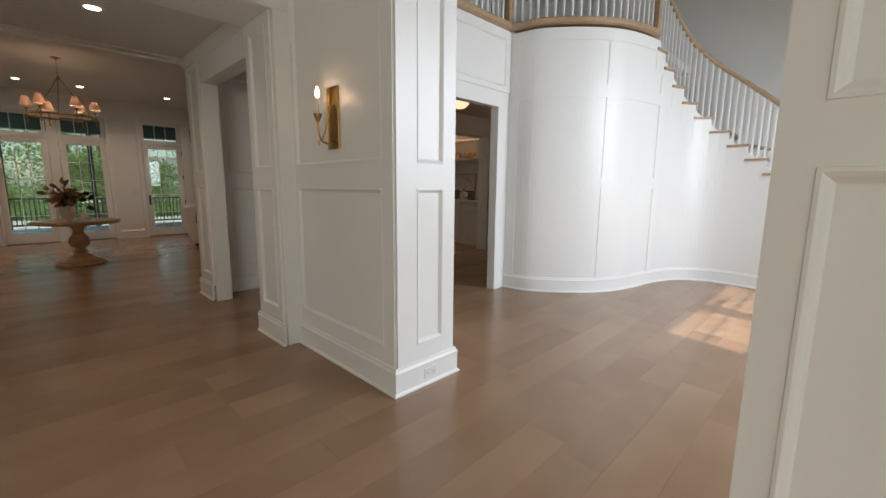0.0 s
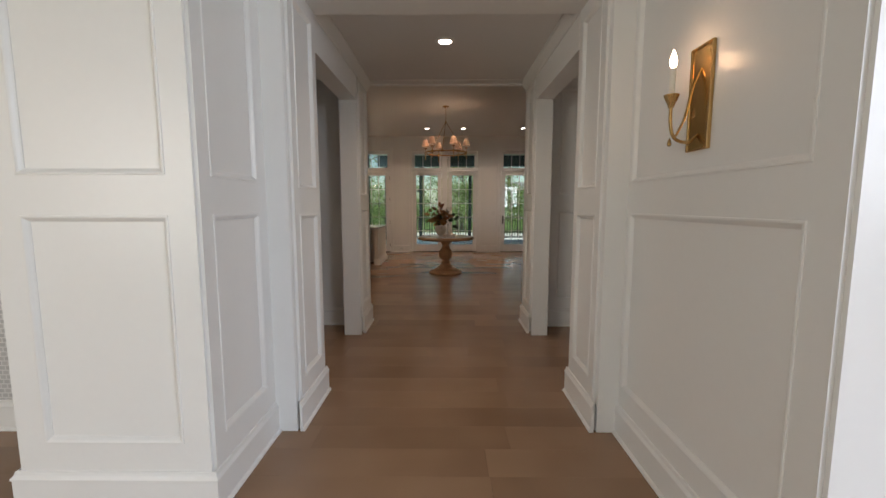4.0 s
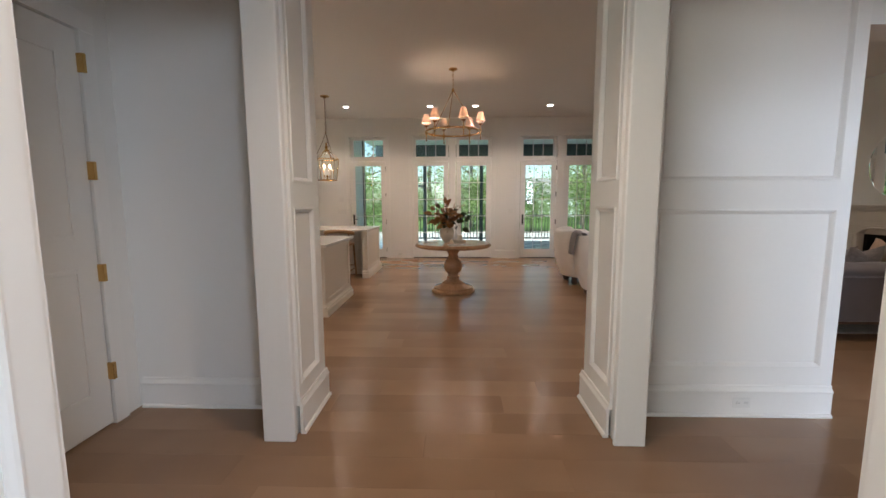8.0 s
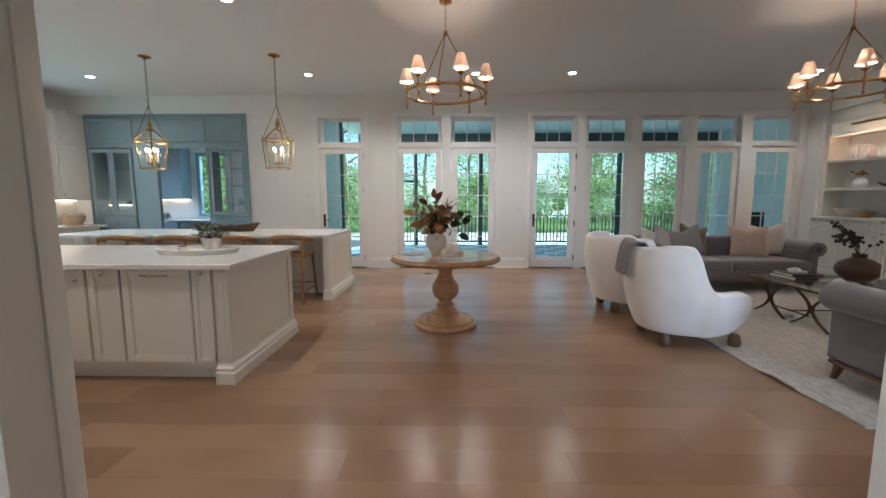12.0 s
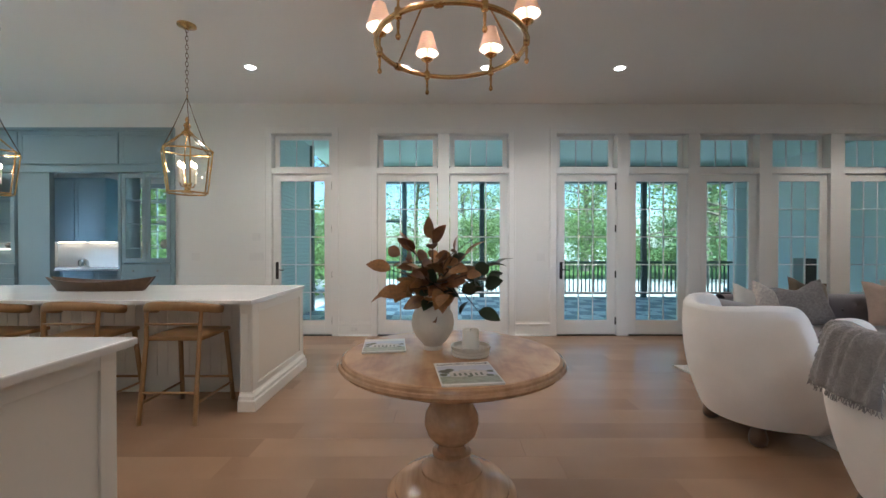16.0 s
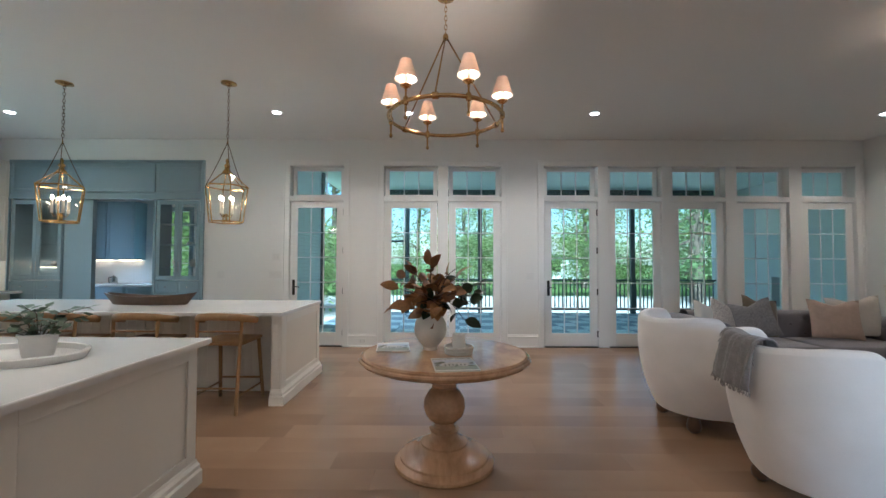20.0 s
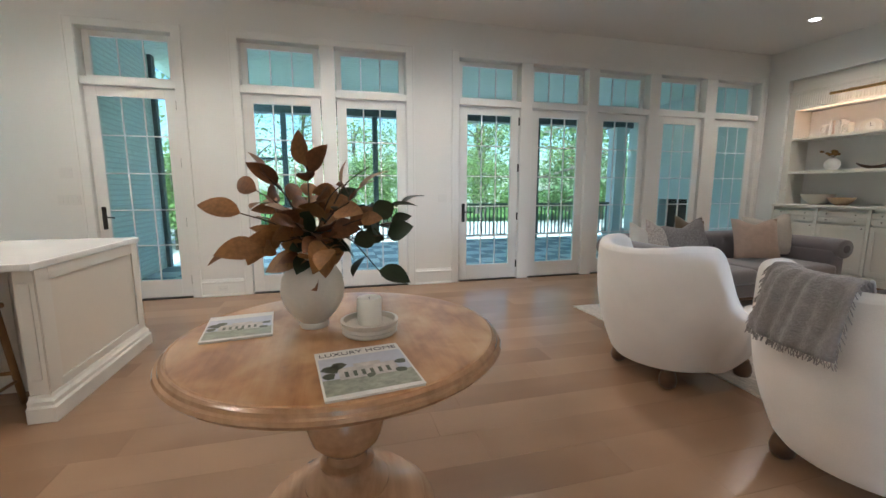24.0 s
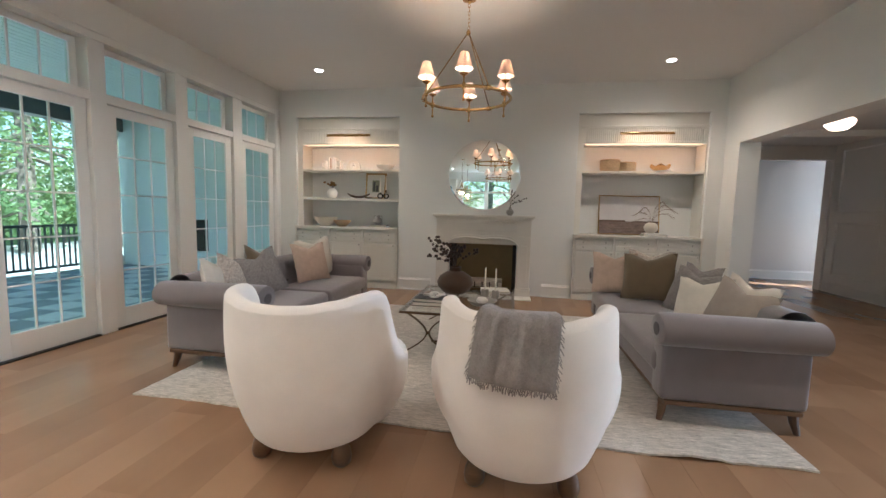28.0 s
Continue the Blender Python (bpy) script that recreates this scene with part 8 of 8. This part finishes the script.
part("sky", B(-0.475, 0.475, -0.006, 0.008, 0.015, 0.675), mat("painted_sky", (0.58, 0.55, 0.55), 0.6, vary=0.06, scale=4), pn, "pale painted sky")
FIELD = mat("painted_field", (0.16, 0.115, 0.10), 0.6, vary=0.6, scale=9, grain=40, stretch=(0.6, 1, 3))
part("field", B(-0.475, 0.475, -0.0075, -0.006, 0.015, 0.235), FIELD, pn, "brown painted field")
part("horizon", boxes([(-0.475, -0.05, -0.009, -0.0075, 0.225, 0.255), (0.1, 0.475, -0.009, -0.0075, 0.225, 0.245)]), DARKWOOD, pn, "dark painted tree line")
book((-7.30, YS - 0.10, 1.12), 0, 0.36, 0.22, 0.03, BOOKDARK, "dark book lying on a cabinet top")
book((-7.32, YS - 0.10, 1.15), -4, 0.28, 0.20, 0.022, BOOKWHITE, "pale book on top of a dark one")
gv = thing("round_vase", "round tan stoneware vase on books", "vase", (-7.34, YS - 0.10, 1.172))
part("body", lathe([(0, 0), (0.06, 0), (0.10, 0.05), (0.108, 0.095), (0.09, 0.15), (0.04, 0.18), (0.035, 0.18), (0.03, 0.16), (0, 0.15)], 28), CERAMIC, gv, "", True)
gg = thing("dried_grasses", "drooping dried brown grasses in a round vase", "dried grass", (-7.34, YS - 0.10, 1.34))
rng = random.Random(41)
for tip in ((0.28, -0.02, 0.24), (0.33, 0.0, 0.10), (0.20, -0.05, 0.30), (-0.30, -0.04, 0.12), (-0.38, -0.02, -0.02), (-0.2, -0.06, 0.2), (0.36, -0.04, 0.18)):
    pts = spline([(0, 0, -0.06), (tip[0] * 0.2, tip[1] * 0.3, abs(tip[2]) * 0.6 + 0.06), (tip[0] * 0.65, tip[1], max(tip[2] * 1.05, tip[2] + 0.06)), tip], 6)
    part("stem", tube(pts, 0.0025, 5, taper=0.5), GRASSY, gg)
    bm = bmesh.new()
    for j in range(7, 19):
        for _ in range(4):
            q = pts[min(j, len(pts) - 1)]
            d = Vector((rng.uniform(-0.035, 0.035), rng.uniform(-0.02, 0.02), rng.uniform(-0.03, 0.02)))
            tube([q, q + d * 0.6, q + d], 0.003, 3, bm, taper=0.3)
    tagged(part("plume", bm, GRASSY, gg), kind="stuff")

for ob in bpy.data.objects:
    if ob not in before and ob.parent is None:
        if ob.type == "LIGHT":
            ob.location.z *= FZ
        else:
            ob.matrix_world = Matrix.Diagonal((1, 1, FZ, 1)) @ ob.matrix_world
fp.matrix_world = Matrix.Translation((FBX, 0, 0)) @ Matrix.Diagonal((0.95, 1, 0.961, 1)) @ Matrix.Translation((-FX, 0, 0))

# ---- staircase and gallery rail ----
stc = thing("staircase", "curved white staircase with oak treads and handrail", "staircase")
stc.matrix_world = GRID_M
NT = 15
TREADDEPTH = 1.12


def tread_mesh(s0, s1, z, thick, over, lo=0.0):
    bm = bmesh.new()
    rows = []
    for s in (s0, (s0 + s1) / 2, s1):
        q, d = on_curve(s)
        nrm = Vector((-d.y, d.x, 0))
        a, b = q - nrm * over, q + nrm * TREADDEPTH
        rows.append([bm.verts.new((a.x, a.y, z - thick)), bm.verts.new((a.x, a.y, z)), bm.verts.new((b.x, b.y, z)), bm.verts.new((b.x, b.y, z - thick))])
    for a, b in zip(rows, rows[1:]):
        for k in range(4):
            bm.faces.new((a[k], a[(k + 1) % 4], b[(k + 1) % 4], b[k]))
    bm.faces.new(rows[0])
    bm.faces.new(rows[-1][::-1])
    return bm


for k in range(NT):
    s0 = S_TOP + RUN * k
    z = GALLERY - RISE * (k + 1)
    if z < 0.2 or s0 + RUN > ARC[-1]:
        break
    part("tread", tread_mesh(s0 - 0.02, s0 + RUN + 0.025, z, 0.035, 0.03), OAKRAIL, stc, "oak tread")
    part("riser", tread_mesh(s0 + 0.0, s0 + RUN, z - 0.035, RISE + 0.05, 0.004), TRIM, stc, "white riser")
    for j in range(3):
        q, d = on_curve(s0 + RUN * (j + 0.5) / 3)
        nrm = Vector((-d.y, d.x, 0))
        p = q + nrm * 0.05
        zt = stair_top(s0 + RUN * (j + 0.5) / 3) + 0.80
        part("baluster", B(p.x - 0.014, p.x + 0.014, p.y - 0.014, p.y + 0.014, z, zt), TRIM, stc, "white square baluster")
path = []
for k in range(60):
    s = S_TOP - 0.02 + (ARC[-1] - S_TOP) * k / 59
    q, d = on_curve(s)
    nrm = Vector((-d.y, d.x, 0))
    p = q + nrm * 0.05
    path.append((p.x, p.y, stair_top(s) + 0.83))
part("handrail", tube(path, 0.036, 10), OAKRAIL, stc, "curved oak handrail", True)
gl_ = thing("gallery_railing", "white balusters with oak rail, newels and nosing round the gallery", "railing")
gl_.matrix_world = GRID_M
edge = [(AF - 0.02, 2.66, 0), (AF - 0.02, 5.42, 0)] + [tuple(on_curve(S_TOP * k / 14)[0] + Vector((-on_curve(S_TOP * k / 14)[1].y, on_curve(S_TOP * k / 14)[1].x, 0)) * 0.05) for k in range(1, 15)]
part("nosing", sweep([(x, y, 3.72) for x, y, _ in edge][::-1], [(-0.10, 0), (0.05, 0), (0.09, 0.02), (0.095, 0.06), (0.08, 0.09), (-0.10, 0.09)]), OAKRAIL, gl_, "oak nosing")
part("gallery_rail", tube([(x, y, 4.62) for x, y, _ in edge], 0.036, 10), OAKRAIL, gl_, "oak handrail", True)
for x, y in (edge[1][:2], edge[-1][:2]):
    nw = part("newel", B(x - 0.05, x + 0.05, y - 0.05, y + 0.05, 3.74, 4.75, bevel=0.006), OAKRAIL, gl_, "square oak newel")
    part("newel_collar", boxes([(x - 0.058, x + 0.058, y - 0.058, y + 0.058, 3.98, 4.01), (x - 0.058, x + 0.058, y - 0.058, y + 0.058, 4.55, 4.58)], 0.004), OAKRAIL, nw)
pts = [Vector(e) for e in edge]
acc = [0]
for a, b in zip(pts, pts[1:]):
    acc.append(acc[-1] + (b - a).length)
s = 0.08
while s < acc[-1] - 0.05:
    i = max(k for k in range(len(acc) - 1) if acc[k] <= s)
    q = pts[i].lerp(pts[i + 1], (s - acc[i]) / (acc[i + 1] - acc[i]))
    part("baluster", B(q.x - 0.014, q.x + 0.014, q.y - 0.014, q.y + 0.014, 3.81, 4.60), TRIM, gl_, "white square baluster")
    s += 0.115
st_top = solid("floor_stair_top", boxes([(-6.0, -3.75, 5.46, 9.45, 3.66, 3.79), (-3.75, -2.5, 7.0, 9.45, 3.66, 3.79), (-3.75, -3.0, 6.0, 7.0, 3.66, 3.79)]), TRIM, "upper landing floor behind the curved wall", "floor")
on_grid([st_top])

# ---- porch and garden ----
PX, PY0, PY1 = -18.75, -1.95, 9.30
solid("floor_porch", B(PX - 0.2, XF - 0.2, PY0, PY1, -0.6, -0.045), PORCHTRIM, "bedding of the porch floor", "floor")
pfl = bpy.data.objects["floor_porch"]
TILE = 0.46
tm = [finish(B(-TILE / 2 + 0.003, TILE / 2 - 0.003, -TILE / 2 + 0.003, TILE / 2 - 0.003, -0.045, -0.03, bevel=0.002), "tile", m_) for m_ in (PORCHTILE_A, PORCHTILE_B)]
for i in range(10):
    for j in range(24):
        part("tile", None, None, pfl, at=pose(XF - 0.2 - TILE * (i + 0.5), PY0 + TILE * (j + 0.5), 0), me=tm[(i + j) % 2])
pc = solid("ceiling_porch", B(PX - 0.2, XF - 0.2, PY0 - 0.2, PY1 + 0.2, 3.52, 3.6), PORCHCEIL, "pale green beadboard porch ceiling", "ceiling")
bm = boxes([(XF - 0.2 - 0.14 * (k + 1) + 0.011, XF - 0.2 - 0.14 * k - 0.011, PY0, PY1, 3.505, 3.52) for k in range(34)])
solid("ceiling_porch_boards", bm, PORCHCEIL, "narrow pale green ceiling boards", "ceiling")
# unseen wall added beyond the garden wall, stops sun reaching the porch end
solid("wall_house_end", B(XF - 0.2, XF, 8.55, PY1 + 0.4, -0.6, 3.6), PORCHWALL, "unseen pale wall added to keep the sun off the porch", "wall")
solid("porch_beam", B(PX - 0.15, PX + 0.15, PY0, PY1, 3.06, 3.505), PORCHTRIM, "dark green porch beam", "beam")
solid("wall_porch_brick", B(-16.4, XF - 0.2, PY0 - 0.2, PY0, -0.6, 3.52), PAINTBRICK, "painted brick wall at the end of the porch", "wall")
solid("wall_porch_brick_end", boxes([(-16.52, -16.4, PY0 - 0.22, PY0 + 0.06, -0.6, 3.52)]), PORCHTRIM, "dark trim at the end of the brick wall", "trim")
solid("wall_porch_fireplace", boxes([(PX, -17.45, PY1, PY1 + 0.4, -0.6, 3.52), (-16.45, XF - 0.2, PY1, PY1 + 0.4, -0.6, 3.52), (-17.45, -16.45, PY1, PY1 + 0.4, 1.08, 3.52), (-17.45, -16.45, PY1, PY1 + 0.4, -0.6, 0.32), (-17.45, -16.45, PY1 + 0.35, PY1 + 0.4, 0.32, 1.08)]), PORCHWALL, "pale wall of the porch with an outdoor fireplace", "wall")
solid("porch_firebox", B(-17.45, -16.45, PY1 + 0.3, PY1 + 0.35, 0.32, 1.08), FIREBLACK, "black outdoor firebox", "fireplace")
solid("porch_hearth", B(-17.8, -16.1, PY1 - 0.35, PY1, -0.03, 0.25, bevel=0.01), PORCHWALL, "raised pale hearth on the porch", "hearth")
for y in (-1.6, -0.15, 1.95, 6.35):
    solid("porch_post", boxes([(PX - 0.06, PX + 0.06, y - 0.06, y + 0.06, -0.03, 3.06)], 0.005), PORCHTRIM, "slim dark green porch post", "post")
solid("porch_post", boxes([(PX - 0.18, PX + 0.18, 8.75, 9.1, -0.03, 3.06), (PX - 0.22, PX + 0.22, 8.71, 9.14, -0.03, 0.2), (PX - 0.22, PX + 0.22, 8.71, 9.14, 2.9, 3.06)], 0.006), PORCHWALL, "square pale porch column", "post")
solid("porch_post", boxes([(PX - 0.04, PX + 0.04, -0.95, -0.15, 2.0, 2.06)], 0.004), PORCHTRIM, "dark rail of a screen frame", "post")
rl = thing("porch_railing", "dark porch railing with slim square balusters", "railing")
part("top_rail", B(PX - 0.04, PX + 0.04, -1.5, 8.75, 0.90, 0.95, bevel=0.006), PORCHTRIM, rl)
part("bottom_rail", B(PX - 0.03, PX + 0.03, -1.5, 8.75, 0.06, 0.11, bevel=0.006), PORCHTRIM, rl)
bmesh_bal = finish(B(-0.013, 0.013, -0.013, 0.013, 0.11, 0.90), "baluster", PORCHTRIM)
for k in range(92):
    part("baluster", None, None, rl, at=pose(PX, -1.44 + 0.111 * k, 0), me=bmesh_bal)
solid("pavement", B(PX - 13, PX - 1.5, -14, 26, -0.62, -0.60), PAVING, "pale paved court beyond the porch", "pavement")
hd = thing("neighbour_house", "low pale house far beyond the trees", "house", (-62, 13, -0.6), 0)
part("wall", B(-4, 4, -9, 9, 0, 3.0), PORCHWALL, hd)
bm = bmesh.new()
v_ = [bm.verts.new(p) for p in ((-4.6, -9.6, 3), (4.6, -9.6, 3), (4.6, 9.6, 3), (-4.6, 9.6, 3), (0, -7, 5.4), (0, 7, 5.4))]
for f in ((0, 1, 4), (1, 2, 5, 4), (2, 3, 5), (3, 0, 4, 5), (0, 3, 2, 1)):
    bm.faces.new([v_[i] for i in f])
part("roof", bm, GREYPOT, hd, "grey roof")
for k in range(4):
    wdw = part("window", B(4.0, 4.05, -7 + 4 * k, -5.6 + 4 * k, 0.9, 2.3), BLACKIRON, hd, "dark window")


def tree_meshes(seed, height, spread, leaf, conifer=False, leaves=1700, size=0.34):
    r = random.Random(seed)
    bm = bmesh.new()
    tube([(0, 0, -0.3), (r.uniform(-0.1, 0.1), r.uniform(-0.1, 0.1), height * 0.4), (r.uniform(-0.3, 0.3), r.uniform(-0.3, 0.3), height * 0.85)], height * 0.022, 8, bm, taper=0.35)
    tips = []
    nl = 26 if conifer else 15
    for k in range(nl):
        a = r.uniform(0, 6.28)
        f = (0.12 + 0.85 * k / nl) if conifer else r.uniform(0.25, 0.85)
        z = height * f
        reach = spread * ((1.05 - f) if conifer else r.uniform(0.55, 1.0))
        rise = -0.05 * height if conifer else r.uniform(0.02, 0.22) * height
        e = Vector((reach * math.cos(a), reach * math.sin(a), z + rise))
        tube([(0, 0, z), (e.x * 0.5, e.y * 0.5, z + rise * 0.6), tuple(e)], height * 0.007, 5, bm, taper=0.3)
        tips += [e, e * 0.75 + Vector((0, 0, z * 0.25)), Vector((e.x * 0.5, e.y * 0.5, z + rise * 0.6))]
    trunk = finish(bm, "trunk", BARK, True)
    vv, ff = [], []
    for k in range(leaves):
        c = r.choice(tips)
        s = spread * (0.16 if conifer else 0.30)
        p = c + Vector((r.gauss(0, s), r.gauss(0, s), r.gauss(0, s * 0.65)))
        q = Euler((r.uniform(-0.9, 0.9), r.uniform(-0.9, 0.9), r.uniform(0, 6.28))).to_matrix()
        L = size * r.uniform(0.6, 1.3)
        b = len(vv)
        for x, y in ((-0.5, 0), (-0.1, -0.32), (0.5, 0), (-0.1, 0.32)):
            vv.append(p + q @ Vector((x * L, y * L, 0.06 * L * (x > 0))))
        ff.append((b, b + 1, b + 2, b + 3))
    me = bpy.data.meshes.new("crown")
    me.from_pydata([tuple(p) for p in vv], [], ff)
    me.materials.append(leaf)
    return trunk, me


KINDS = [tree_meshes(1, 11, 3.6, LEAF_A, leaves=3600, size=0.22), tree_meshes(2, 13, 4.2, LEAF_B, leaves=3900, size=0.22), tree_meshes(3, 15, 3.2, LEAF_C, True, leaves=4200, size=0.22), tree_meshes(4, 8, 3.2, LEAF_A, leaves=3800, size=0.2), tree_meshes(5, 3.0, 1.6, LEAF_B, leaves=2800, size=0.15)]
LABELS = ["broad bright green garden tree", "tall mid-green garden tree", "tall dark green garden conifer", "small bright green garden tree", "dense green garden shrub"]
rng = random.Random(77)
PLACES = []
for k in range(20):
    PLACES.append((-36 - rng.uniform(0, 5) - 8 * (k % 3), -28 + 3.3 * k + rng.uniform(-0.8, 0.8), rng.choice((0, 1, 1, 2, 3))))
for k in range(20):
    PLACES.append((-32 + rng.uniform(-1, 1), -22 + 2.6 * k + rng.uniform(-0.6, 0.6), 4))
for k in range(12):
    PLACES.append((-24 + 2.5 * k, -17 - rng.uniform(0, 6), rng.choice((0, 1, 3))))
for k in range(6):
    PLACES.append((-21.5 - rng.uniform(0, 3), -12 + 1.6 * k, rng.choice((3, 4))))
for k in range(9):
    PLACES.append((-27 + rng.uniform(-2, 2), 14 + 3 * k, rng.choice((0, 1, 2))))
for x, y, kd in PLACES:
    t = thing("shrub" if kd == 4 else "tree", LABELS[kd], "shrub" if kd == 4 else "tree", (x, y, -0.62), rng.uniform(0, 360), "garden trees", scale=rng.uniform(0.85, 1.2))
    part("trunk", None, None, t, me=KINDS[kd][0])
    tagged(part("crown", None, None, t, me=KINDS[kd][1]), kind="stuff")

# ---- floor boards ----
solid("ground", B(-400, 400, -400, 400, -1.2, -0.62), GRASS, "wide green lawn that reaches the horizon", "ground")
fl = tagged(new("floor", finish(B(-14.07, 2.6, -7.05, 11.9, -0.3, -0.013), "floor", GAP)), "wide matt oak plank floor, greyish brown", "floor", kind="structure")
PW = 0.25
LENS = (1.2, 1.5, 1.8, 2.1)


def plank_verts(x0, x1, y0, y1):
    g = 0.0004
    lo = [(x0 + g, y0 + g, -0.012), (x1 - g, y0 + g, -0.012), (x1 - g, y1 - g, -0.012), (x0 + g, y1 - g, -0.012)]
    return lo + [(x, y, 0) for x, y, _ in lo]


FACES = [(k, (k + 1) % 4, (k + 1) % 4 + 4, k + 4) for k in range(4)] + [(4, 5, 6, 7)]
PLANK = {}
for L in LENS:
    me = bpy.data.meshes.new("plank")
    me.from_pydata(plank_verts(-PW / 2, PW / 2, -L / 2, L / 2), [], FACES)
    me.materials.append(OAK)
    PLANK[L] = me
rng = random.Random(5)
near, rv, rf = 0, [], []
row = 0
x = -14.07
while x < 2.5:
    ya, yb = (-7.05, 8.5) if x < -6.4 else (-6.4, 11.9)
    y = ya - rng.uniform(0, 1.8)
    while y < yb:
        L = rng.choice(LENS)
        if x < -9.3:
            close = -0.7 < y + L / 2 < 3.6 and x > -13.95
        elif x < -6.0:
            close = -0.9 < y + L / 2 < 3.8
        elif x < -3.7:
            close = -0.6 < y + L / 2 < 2.8
        else:
            close = -1.0 < y + L / 2 < 6.0 and x < -0.7
        if close and near < 300:
            part("plank", None, None, fl, at=pose(x + PW / 2, y + L / 2, 0), me=PLANK[L])
            near += 1
        else:
            k = len(rv)
            rv += plank_verts(x, x + PW, y, y + L)
            rf += [tuple(i + k for i in f) for f in FACES]
        y += L
    x += PW
me = bpy.data.meshes.new("planks")
me.from_pydata(rv, [], rf)
me.materials.append(OAKREST)
ob = new("planks", me)
ob.parent = fl
tagged(ob, kind="stuff")
